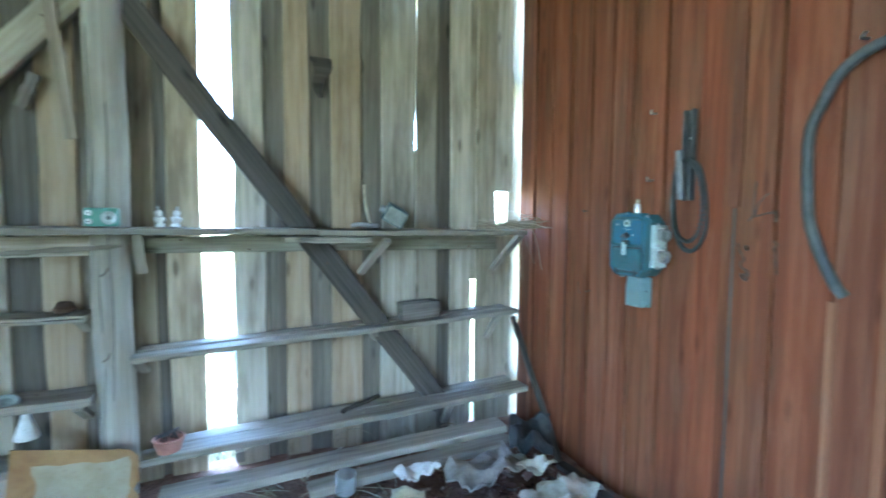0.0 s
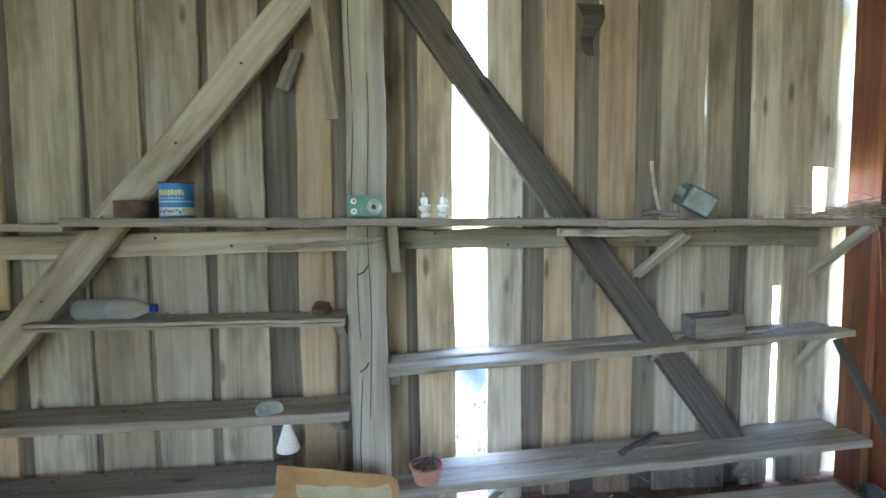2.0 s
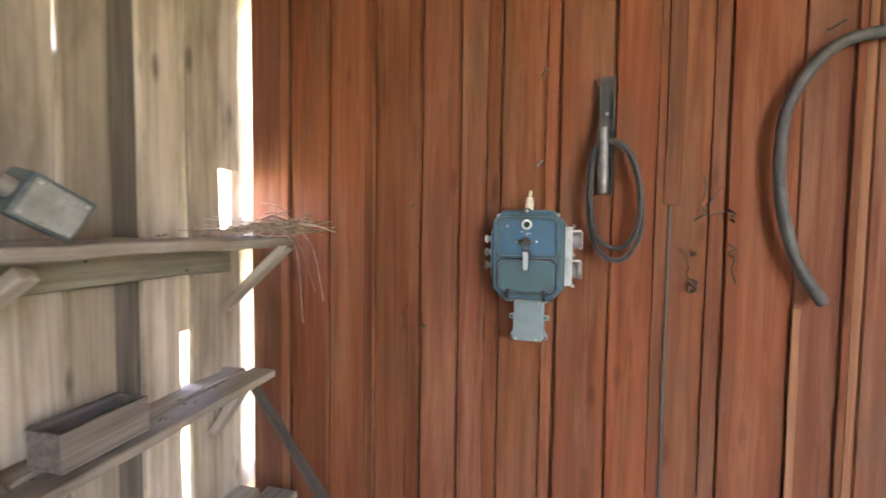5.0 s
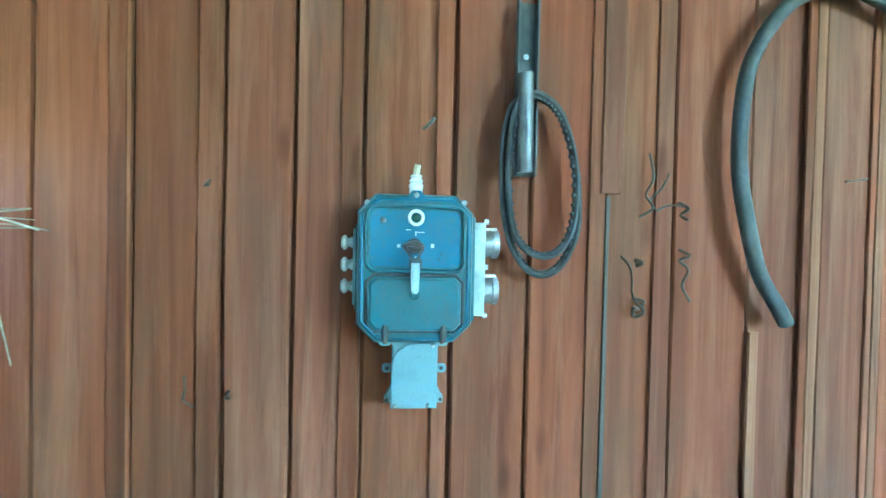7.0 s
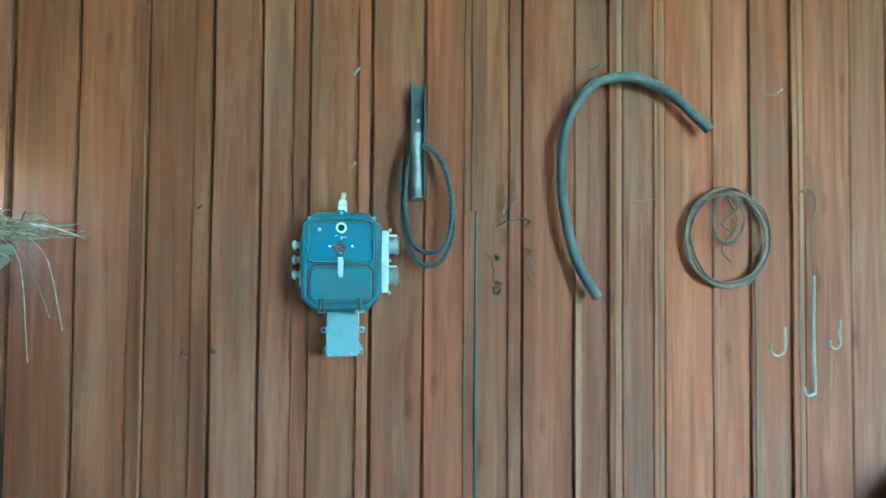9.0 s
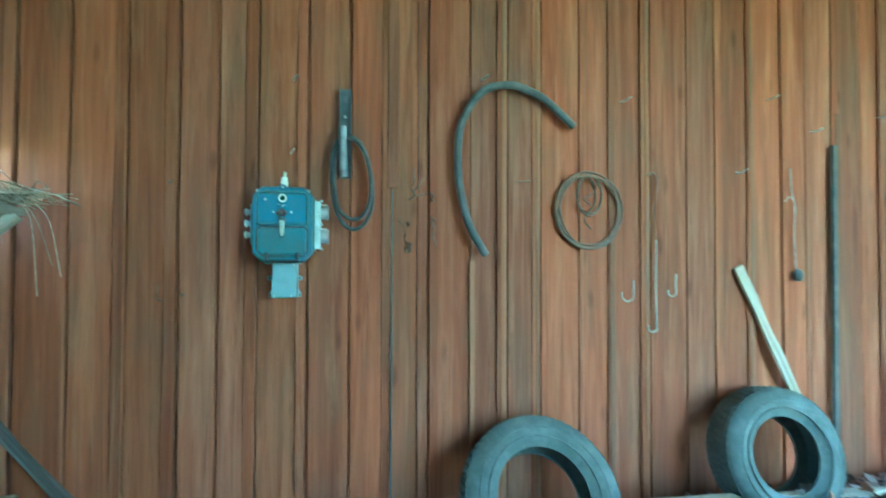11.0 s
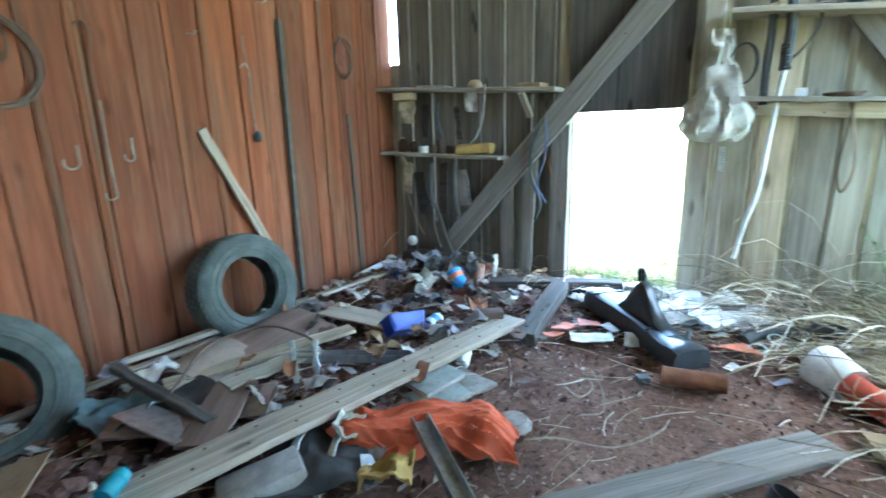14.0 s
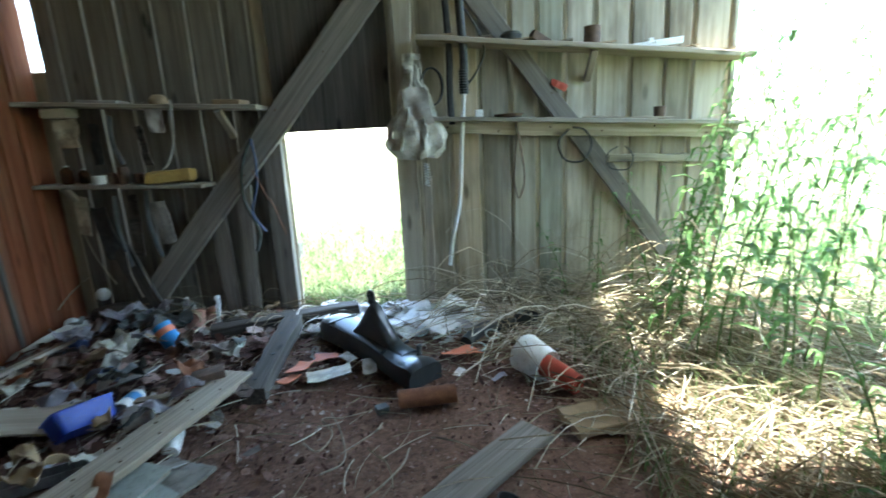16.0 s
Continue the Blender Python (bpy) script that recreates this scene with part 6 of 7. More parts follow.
channel_rail((1.07, 1.19, 0.13), (0.80, 1.37, 0.05), "dented grey steel channel among rubbish")
channel_rail((1.83, 1.05, 0.11), (1.40, 0.72, 0.07), "grey steel channel lying among leaves")
for k, (a, b) in enumerate([((1.40, 1.36, 0.15), (1.28, 1.62, 0.04)), ((1.30, 1.30, 0.14), (1.17, 1.57, 0.04)), ((1.83, 1.05, 0.20), (1.73, 1.12, 0.06)), ((1.76, 0.98, 0.19), (1.66, 1.08, 0.06))]):
    beam("chrome_strip", a, b, 0.022, 0.01, STEEL, "pitted chrome trim strip standing in rubbish", "strip", seed=80 + k, group="chrome strips")


def fender():
    """Car underbody guard of moulded plastic: a long trough with a raised elbow."""
    m, ln = along((0.93, -0.44, 0.045), (0.33, 0.16, 0.03))
    ob = thing("plastic_guard", m, "black moulded plastic car guard lying on litter", "car part")

    def loft(stations):
        bm = bmesh.new()
        rings = []
        for x, y, w, z0, h in stations:
            prof = [(-w, 0.0), (-w, 0.62), (-0.86 * w, 0.86), (-0.55 * w, 0.98), (0, 1.0), (0.55 * w, 0.98), (0.86 * w, 0.86), (w, 0.62), (w, 0.0)]
            rings.append([bm.verts.new((x, y + a, z0 + b * h)) for a, b in prof])
        for a, b in zip(rings, rings[1:]):
            for j in range(8):
                bm.faces.new((a[j], a[j + 1], b[j + 1], b[j]))
            bm.faces.new((a[8], a[0], b[0], b[8]))
        bm.faces.new(rings[0])
        bm.faces.new(rings[-1][::-1])
        bmesh.ops.recalc_face_normals(bm, faces=bm.faces[:])
        return bm
    body, fin = [], []
    for k in range(25):
        t = k / 24
        round_end = math.sqrt(max(0.0, 1 - max(0, 1 - t / 0.10) ** 2))
        body.append((ln * t, 0.02 * math.sin(t * 5), (0.085 + 0.012 * math.sin(t * 7)) * (0.55 + 0.45 * round_end), 0, (0.115 - 0.035 * t + 0.02 * math.exp(-((t - 0.95) / 0.06) ** 2)) * (0.5 + 0.5 * round_end)))
    part("guard_body", loft(body), BLACK_PLASTIC, ob)
    for k in range(17):
        t = k / 16
        up = 0.19 * (math.sin(math.pi * min(1, t / 0.5) / 2) ** 2 if t < 0.42 else math.exp(-((t - 0.42) / 0.26) ** 2))
        fin.append((ln * (0.30 + 0.52 * t), 0.012, 0.060 - 0.022 * math.sin(math.pi * t), 0.03, 0.06 + up))
    part("raised_elbow", loft(fin), BLACK_PLASTIC, ob, "raised moulded elbow")
    part("fixing_ear", tubed([(ln * 0.49, 0.012, 0.26), (ln * 0.475, 0.012, 0.30), (ln * 0.49, 0.012, 0.325), (ln * 0.52, 0.012, 0.31), (ln * 0.52, 0.012, 0.27)], 0.012, 8, 5), BLACK_PLASTIC, ob, "small fixing ear")
    part("side_wall", boxed(ln * 0.92, 0.012, 0.055, (ln * 0.5, 0.098, 0.012), 0.003), DARK_STEEL, ob, "dark side flange")
    for q in (0.16, 0.70):
        part("moulded_rib", boxed(0.010, 0.17, 0.012, (ln * q, 0.012, 0.112 - 0.035 * q), 0.003), BLACK_PLASTIC, ob)
    part("peg", tubed([(ln * 0.88, 0.03, 0.07), (ln * 0.88, 0.035, 0.135)], 0.012, 10, 1), DARK_STEEL, ob, "dark round peg")


fender()


tin("rusty_canister", pose(0.445, 0.335, 0.055, 0, -88, 6), 0.038, 0.235, RUST, "rusty brown cylinder lying on the dirt floor", open_top=False, category="canister")
ob = thing("paper_cup_roll", pose(-0.105, 0.01, 0.092, 0, 98, 128) @ Matrix.Diagonal((1.12, 1.12, 1.12, 1)), "white tapered tub with a red tube stuck in it", "tub")
part("white_tub", lathed([(0, 0), (0.078, 0), (0.08, 0.01), (0.066, 0.135), (0.062, 0.135), (0.058, 0.12), (0, 0.12)], 28), WHITE, ob)
part("red_tube", lathed([(0, 0.10), (0.046, 0.10), (0.040, 0.28), (0.034, 0.28), (0.030, 0.262), (0, 0.262)], 24), RED_PLASTIC, ob, "dull red tube")
def open_tub(m, lx, ly, h, mat, label):
    """A tapered tub with an open top, thin walls and a rolled rim."""
    ob = thing("blue_tub", m, label, "tub")
    bm = bmesh.new()
    rings = []
    for k, z in ((0.86, 0.0), (0.90, 0.006), (1.0, h), (0.965, h), (0.86, 0.010)):
        rings.append([bm.verts.new((x * k, y * k, z)) for x, y in rounded(lx, ly, 0.02, 4)])
    n = len(rings[0])
    for p, q in zip(rings, rings[1:]):
        for j in range(n):
            bm.faces.new((p[j], p[(j + 1) % n], q[(j + 1) % n], q[j]))
    bm.faces.new(rings[0][::-1])
    bm.faces.new(rings[-1])
    bmesh.ops.recalc_face_normals(bm, faces=bm.faces[:])
    part("tub_body", dented(bm, 0.006, 8, 3), mat, ob)
    rim = rounded(lx * 1.02, ly * 1.02, 0.021, 4)
    part("rim", tubed([(x, y, h) for x, y in rim + rim[:1]], 0.003, 6, 1), mat, ob, "rolled rim")


open_tub(pose(1.612, 0.511, 0.075, -38, 6, -115.1), 0.21, 0.13, 0.085, BLUE_PLASTIC, "bright blue plastic tub tipped on its side")
solo("white_carton", boxed(0.10, 0.12, 0.06, (0, 0, 0.03), 0.008), PAPER, pose(1.475, 0.41, 0.035, 6, 4, 25), "small white carton beside a blue tub", "carton")
tin("spray_can", pose(1.59, 0.25, 0.06, 0, 84, 100), 0.035, 0.15, WHITE, "white tin with blue and orange label lying on leaves", (0.2, 0.6), TIN_BLUE)
tin("oil_can", pose(1.74, -0.30, 0.05, 0, 40, -20), 0.05, 0.14, TIN_BLUE, "blue and orange oil can tipped over", (0.55, 0.8), ORANGE_PLASTIC)
tin("blue_cup", pose(1.93, 0.05, 0.05, 0, 75, 160), 0.045, 0.11, DULL_BLUE, "faded blue plastic cup lying on leaves", category="cup")
tin("clay_jar", pose(1.79, -0.60, 0.02, 12, 0, 0), 0.052, 0.12, PINK_CLAY, "faded pink clay jar in the litter", open_top=False, category="jar")
tin("clay_jar", pose(1.70, -0.66, 0.05, 80, 0, 30), 0.045, 0.12, PINK_CLAY, "faded pink clay jar lying on its side", open_top=False, category="jar")
bottle("clear_bottle", pose(1.88, -0.74, 0.02, -8, 4, 0), 0.17, 0.035, CLEAR, WHITE, "clear plastic bottle standing by the wall")
beam("white_stake", (1.66, -0.62, 0.03), (1.68, -0.70, 0.20), 0.03, 0.02, WHITE, "short white stake among the litter", "stake", seed=90)
solo("white_ball", lathed([(0, -0.042), (0.02, -0.037), (0.036, -0.022), (0.042, 0), (0.036, 0.022), (0.02, 0.037), (0, 0.042)], 20), WHITE, pose(2.49, -0.81, 0.205), "round white float against the corner", "ball")
solo("dead_log", tubed([(2.55, -0.80, 0.06), (2.35, -0.78, 0.10), (2.0, -0.80, 0.07), (1.9, -0.80, 0.05)], 0.055, 10, 4), DARK_WOOD, Matrix(), "dark log lying in the corner under the shelves", "log")
solo("white_lamp_arm", tubed([(2.60, -0.30, 0.04), (2.56, -0.40, 0.07), (2.52, -0.54, 0.09), (2.47, -0.62, 0.085)], 0.022, 8, 5, flat=0.5), WHITE, Matrix(), "curved white plastic strip on the floor", "strip")
tin("white_pot", pose(2.52, -0.55, 0.08, 70, 0, 30), 0.04, 0.05, WHITE, "round white cap near the corner", category="cap")
bottle("small_bottle", pose(2.28, -0.33, 0.055, 84, 0, 70), 0.12, 0.035, DULL_BLUE, WHITE, "small dull bottle lying near the lath")
solo("crushed_bottle", lathed([(0, 0), (0.03, 0.004), (0.034, 0.03), (0.02, 0.06), (0, 0.062)], 18), CYAN_PLASTIC, pose(0.945, 0.965, 0.04, 50, 20, 0), "crushed cyan plastic bottle top", "bottle top")
ob = thing("cyan_bottle", pose(1.517, 1.924, 0.195, 0, 84, -60), "cyan plastic bottle neck on a plank", "bottle")
part("neck", lathed([(0, 0), (0.024, 0), (0.027, 0.02), (0.024, 0.05), (0.027, 0.055), (0.022, 0.08), (0, 0.08)], 18), CYAN_PLASTIC, ob)
bottle("red_white_tube", pose(1.23, 0.62, 0.04, 0, 86, -70), 0.17, 0.03, WHITE, RED_PLASTIC, "crushed white tube with red cap on the dirt")
for k, (x, y, w, h, rz, label) in enumerate([(0.18, -0.10, 0.17, 0.13, 30, "bright orange card scrap by the straw"), (0.95, 0.0, 0.14, 0.10, 80, "faded orange card scrap by the beam"), (1.37, 0.19, 0.10, 0.05, 20, "small orange scrap on leaves")]):
    solo("orange_card", sheet(w, h, 0.02, 20 + k, 0.003, 6, 9, 0.1), ORANGE_PLASTIC, pose(x, y, 0.03, 12, -8, rz), label, "card", "orange cards")
solo("torn_carton", sheet(0.20, 0.13, 0.02, 25, 0.004, 8, 9, 0.1), CREAM, pose(0.80, 0.07, 0.035, 6, 4, 20), "torn pale carton piece on the dirt floor", "carton")
solo("grey_bracket", boxed(0.05, 0.04, 0.03, (0, 0, 0.015), 0.004), DARK_STEEL, pose(0.51, 0.37, 0.02, 0, 0, 30), "small dark bracket beside the rusty cylinder", "bracket")
solo("rubber_ring", lathed([(0.055, 0.0), (0.085, 0.0), (0.09, 0.03), (0.085, 0.06), (0.06, 0.06), (0.055, 0.03), (0.055, 0)], 28), BLACK_RUBBER, pose(-0.20, -0.45, 0.045, 8, -6, 0), "black rubber ring lying in the straw", "ring")
solo("radiator_hose", tubed([(0.16, -0.22, 0.04), (0.08, -0.34, 0.06), (-0.03, -0.42, 0.05), (-0.12, -0.40, 0.06)], 0.036, 12, 6), BLACK_RUBBER, Matrix(), "thick black hose lying in the straw", "hose")
tin("white_pot", pose(-0.18, -0.22, 0.04, 0, 82, 40), 0.03, 0.085, WHITE, "small white plastic pot lying in the straw", category="pot")
solo("rubber_boot_top", lathed([(0, 0), (0.05, 0), (0.055, 0.06), (0.045, 0.14), (0.05, 0.2), (0.046, 0.2), (0.04, 0.12), (0, 0.1)], 20), BLACK_RUBBER, pose(0.12, 0.99, -0.05, 8, -22, 0) @ Matrix.Diagonal((0.85, 0.85, 0.85, 1)), "dark green rubber boot shaft in the straw", "boot")
solo("flat_stone", lathed([(0, 0), (0.06, 0.002), (0.07, 0.02), (0.05, 0.045), (0, 0.05)], 10), GREY_CLOTH, pose(0.86, 0.90, 0.0), "grey stone on the dirt floor", "stone")
solo("brick_piece", boxed(0.13, 0.08, 0.04, (0, 0, 0.02), 0.008), OLD_RUST, pose(1.29, 0.20, 0.105, 0, 3, 30), "dark red brick piece on a plank", "brick")
solo("pale_leaflet", sheet(0.10, 0.06, 0.02, 27, 0.003, 6, 9), CREAM, pose(-0.27, -0.80, 0.09, 70, 10, 0), "pale leaf standing at the wall foot", "leaf")

# cloths, bags and boards over the rubbish
def orange_cloth():
    def fn(u, v):
        # uneven ridges run along the cloth
        w = u * 3.2 + 0.8 * noise.noise(Vector((u * 4, v * 6, 4)))
        r1 = 1 - abs(noise.noise(Vector((w, v * 17 + u * 6, 1)))) * 2.2
        r2 = 1 - abs(noise.noise(Vector((w * 2, v * 36 - u * 5, 8)))) * 2.2
        z = 0.05 + 0.034 * r1 + 0.012 * r2 + 0.035 * noise.noise(Vector((u * 6, v * 6, 2)))
        edge = max(0, abs(u) / 0.36 - 0.72) * 0.20 + max(0, abs(v) / 0.16 - 0.6) * 0.16
        k = 1 + 0.45 * noise.noise(Vector((u * 7, 5, 0)))
        return Vector((u + 0.05 * noise.noise(Vector((v * 11, 3, 0))), v * k + 0.05 * math.sin(u * 7), max(0.004, z - edge)))
    solo("orange_cloth", crumple(90, 70, 0.74, 0.30, fn, 0.004), ORANGE, pose(1.095, 1.148, 0.035, 0, 0, 19) @ Matrix.Diagonal((0.87, 0.80, 1.0, 1)), "crumpled orange cloth lying on the rubbish", "cloth")


orange_cloth()
solo("grey_sack", sheet(0.34, 0.24, 0.025, 30, 0.012, 14, 7, 0.06), GREY_CLOTH, pose(1.19, 0.83, 0.02, 4, 2, 65), "dusty grey folded sack on the floor", "sack")
def bowed(w, h, rise, seed):
    off = Vector((seed, 2, 5))
    return crumple(24, 16, w, h, lambda u, v: Vector((u, v, rise * (1 - (2 * v / h) ** 2) + 0.35 * rise * math.cos(u * 5) + 0.008 * noise.noise(Vector((u * 8, v * 8, 0)) + off))), 0.005)


solo("hardboard", bowed(0.66, 0.36, 0.055, 3), VENEER, pose(2.14, 0.98, 0.075, -6, 3, 96), "curved brown hardboard sheet by the laths", "board")
solo("hardboard_scrap", bowed(0.30, 0.30, 0.05, 8), PALE_BOARD, pose(2.13, 1.24, 0.085, -8, 4, 102), "pale tan piece of curved hardboard", "board")
solo("bent_rod", tubed([(1.96, 1.575, 0.1), (1.956, 1.481, 0.17), (2.131, 1.234, 0.19), (2.088, 0.98, 0.19), (1.893, 0.932, 0.17), (1.742, 0.936, 0.13)], 0.0055, 8, 6), WIRE, Matrix(), "thin dark rod bent in an arc over the boards", "rod")
solo("cardboard_scrap", sheet(0.36, 0.26, 0.02, 35, 0.005, 10, 4, 0.05), CREAM, pose(2.02, 0.44, 0.06, 10, -6, 30), "creased pale cardboard piece on leaves", "cardboard")
solo("grey_cardboard", sheet(0.22, 0.18, 0.012, 36, 0.005, 8, 4, 0.04), PAPER, pose(1.72, 0.10, 0.06, 8, 12, 10), "grey cardboard panel on leaves", "cardboard")
solo("scrap_metal", boxed(0.28, 0.15, 0.006, (0, 0, 0), 0.002), STEEL, pose(1.83, 1.62, 0.13, 14, -10, 12), "dull bent metal plate on the rubbish", "plate")
solo("scrap_metal", boxed(0.20, 0.16, 0.006, (0, 0, 0), 0.002), STEEL, pose(1.72, 1.37, 0.11, -16, 8, 30), "dull bent metal plate on the rubbish", "plate")
solo("cardboard_sheet", sheet(0.27, 0.25, 0.012, 37, 0.005, 8, 3, 0.04), CARD, pose(1.87, 2.07, 0.13, -4, 14, 48), "plain brown cardboard sheet on a feed sack", "cardboard")


def feed_sack():
    """A paper sack slumped against the tyre; local x along its top edge, local y down its slope."""
    a, c = Vector((2.21, 2.40, 0.22)), Vector((2.19, 1.97, 0.13))
    d = Vector((1.92, 2.48, 0.05))
    x = (c - a).normalized()
    z = x.cross(d - a).normalized() * -1
    y = z.cross(x)
    m = Matrix.Translation((a + c) / 2) @ Matrix((x, y, z)).transposed().to_4x4()
    ob = thing("feed_sack", m, "crumpled paper feed sack with an orange print", "sack")
    sign = 1 if (d - a).dot(y) > 0 else -1
    face = 1 if z.z > 0 else -1
    off = Vector((3, 8, 1))

    def fn(u, v):
        w = 0.025 * noise.noise(Vector((u * 6, v * 6, 0)) + off) + 0.014 * noise.noise(Vector((u * 19, v * 19, 0)) + off)
        return Vector((u + 0.02 * noise.noise(Vector((v * 9, 0, 0)) + off), sign * (v + 0.21), face * (0.02 + w - 0.05 * (v / 0.21) ** 2 * (v < 0))))

    def over(u0, v0, lift=0.005):
        return lambda u, v: fn(u + u0, v + v0) + Vector((0, 0, face * lift))
    part("sack_body", crumple(34, 34, 0.46, 0.42, fn, 0.004), PAPER, ob)
    part("orange_print", crumple(14, 10, 0.21, 0.13, over(0.10, -0.135), 0.001), ORANGE_PLASTIC, ob, "faded orange printed panel")
    part("grey_print", crumple(8, 10, 0.16, 0.11, over(-0.10, -0.14), 0.001), PALE_GREY, ob, "pale grey printed panel")
    for k in range(3):
        part("print_bar", crumple(3, 4, 0.011, 0.04, over(-0.10 + 0.02 * k, -0.15, 0.008), 0.001), DARK_STEEL, ob, "dark printed bar")


feed_sack()
solo("crumpled_sheet", sheet(0.36, 0.26, 0.04, 40, 0.003, 22, 12, 0.1), BROWN_CLOTH, pose(1.90, 2.28, 0.07, 0, 6, 20), "crumpled brown packing cloth on the rubbish", "cloth")
solo("paper_roll", tubed([(1.92, 2.60, 0.13), (1.83, 2.48, 0.14), (1.74, 2.38, 0.13)], 0.022, 10, 3), PAPER, Matrix(), "rolled white paper on the rubbish", "paper")
tin("brown_pipe", pose(1.69, 2.78, 0.07, 83, 0, -10), 0.05, 0.78, BROWN_PIPE, "thick brown cardboard pipe lying on rubbish", open_top=True, category="pipe")
solo("brown_blanket", sheet(0.50, 0.36, 0.07, 42, 0.01, 18, 5, 0.08), BROWN_CLOTH, pose(1.98, 2.72, 0.05, 0, 0, 20), "dusty brown blanket heaped on the floor", "blanket")
solo("clear_wrap", sheet(0.34, 0.26, 0.08, 43, 0.002, 18, 9, 0.1), BAG, pose(2.30, 3.02, 0.03, 0, 0, 20), "crumpled grey plastic wrap in the corner", "wrap")


def jerrycan():
    ob = thing("cream_canister", pose(1.38, 1.98, -0.01, -12, 10, 20) @ Matrix.Diagonal((0.9, 0.9, 0.86, 1)), "torn cream plastic canister coated with dirt", "canister")
    part("canister_body", dented(lathed([(0, 0), (0.10, 0), (0.12, 0.03), (0.12, 0.09), (0.115, 0.16), (0.10, 0.21), (0.08, 0.245), (0.03, 0.262), (0, 0.265)], 32), 0.06, 7, 3), CREAM, ob)
    part("dirt_crust", dented(lathed([(0.118, 0.07), (0.125, 0.085), (0.122, 0.15), (0.106, 0.214), (0.085, 0.25), (0.032, 0.268), (0, 0.271)], 32), 0.06, 7, 3), BROWN_CLOTH, ob, "grey-brown dirt crust")
    ob = thing("cut_bottle", pose(1.20, 1.84, 0.03, 10, 35, 50), "cut cream plastic bottle lying open", "bottle")
    part("bottle_shell", dented(lathed([(0, 0), (0.06, 0), (0.07, 0.03), (0.07, 0.09), (0.066, 0.15), (0.062, 0.155), (0.058, 0.15), (0.06, 0.03), (0, 0.01)], 26), 0.02, 9, 6), CREAM, ob)
    solo("grey_tub", dented(lathed([(0, 0), (0.10, 0), (0.12, 0.04), (0.118, 0.08), (0.11, 0.11), (0.08, 0.14), (0.04, 0.15), (0, 0.152)], 32), 0.03, 7, 5), TUB_GREY, pose(1.24, 1.75, 0.0, 0, 8, 0) @ Matrix.Diagonal((0.9, 0.9, 0.85, 1)), "grey-green plastic tub lying upside down", "tub")
    solo("white_box", boxed(0.24, 0.13, 0.06, (0, 0, 0.03), 0.015), PAPER, pose(1.34, 1.60, 0.055, 0, 8, 60), "dusty white box on the rubbish", "box")
    solo("white_bow", tubed([(1.60, 2.02, 0.10), (1.56, 1.98, 0.14), (1.58, 1.93, 0.165), (1.63, 1.90, 0.17)], 0.012, 8, 5, flat=0.5), WHITE, Matrix(), "curved white plastic handle", "handle")
    solo("yellow_rag", sheet(0.16, 0.12, 0.06, 46, 0.004, 12, 16, 0.2), YELLOW, pose(1.02, 1.42, 0.05, 10, 10, 30), "torn yellow rag among rubbish", "rag")
    solo("dark_sack", sheet(0.42, 0.30, 0.05, 47, 0.006, 14, 6, 0.1), BLACK_RUBBER, pose(1.96, 1.50, 0.05, 0, 0, 10), "black plastic sheet under the rubbish", "sheet")
    solo("dark_sack", sheet(0.36, 0.30, 0.06, 48, 0.006, 14, 6, 0.1), BLACK_RUBBER, pose(1.28, 1.45, 0.02, 0, 0, 40), "black plastic sheet under the rubbish", "sheet")
    solo("green_rag", sheet(0.24, 0.18, 0.06, 49, 0.006, 14, 9, 0.1), GREY_GREEN, pose(2.05, 1.66, 0.07, 0, 0, 10), "dark green rag under the stick", "rag")
    solo("white_cover", sheet(0.20, 0.12, 0.05, 50, 0.004, 12, 12, 0.15), WHITE, pose(2.20, 1.45, 0.09, 0, 10, 80), "crumpled white plastic piece by the lath", "plastic")


jerrycan()
# the foot of the north wall
tin("glass_tumbler", pose(1.36, 3.40, 0.10, 8, 0, 0), 0.045, 0.09, CLEAR, "cloudy glass tumbler on the wall-foot planks", category="tumbler")
solo("white_wrapper", sheet(0.20, 0.12, 0.06, 52, 0.003, 14, 14, 0.2), WHITE, pose(1.70, 3.36, 0.10, 0, 0, 20), "crumpled white wrapper at the wall foot", "wrapper")
solo("yellow_packet", sheet(0.16, 0.10, 0.03, 53, 0.004, 10, 12, 0.1), CREAM, pose(1.62, 3.25, 0.08, 0, 0, -20), "yellowed packet at the wall foot", "packet")
solo("sheepskin_scrap", sheet(0.40, 0.26, 0.10, 54, 0.01, 18, 7, 0.1), GREY_CLOTH, pose(2.06, 3.30, 0.04, 0, 0, 10), "grey-brown rag heap at the wall foot", "rag")
solo("dark_rag", sheet(0.36, 0.24, 0.12, 55, 0.01, 18, 8, 0.1), BLACK_RUBBER, pose(2.42, 3.48, 0.04, 0, 0, 60), "dark rag heap in the corner", "rag")
solo("clear_scrap", sheet(0.18, 0.14, 0.06, 56, 0.003, 14, 12, 0.2), BAG, pose(2.28, 3.22, 0.08, 0, 0, 10), "grey plastic scrap at the wall foot", "plastic")
beam("shelf_stick", (1.42, 3.80, 0.32), (1.66, 3.94, 0.325), 0.025, 0.02, DARK_WOOD, "dark stick lying on the low shelf", "stick", seed=57)

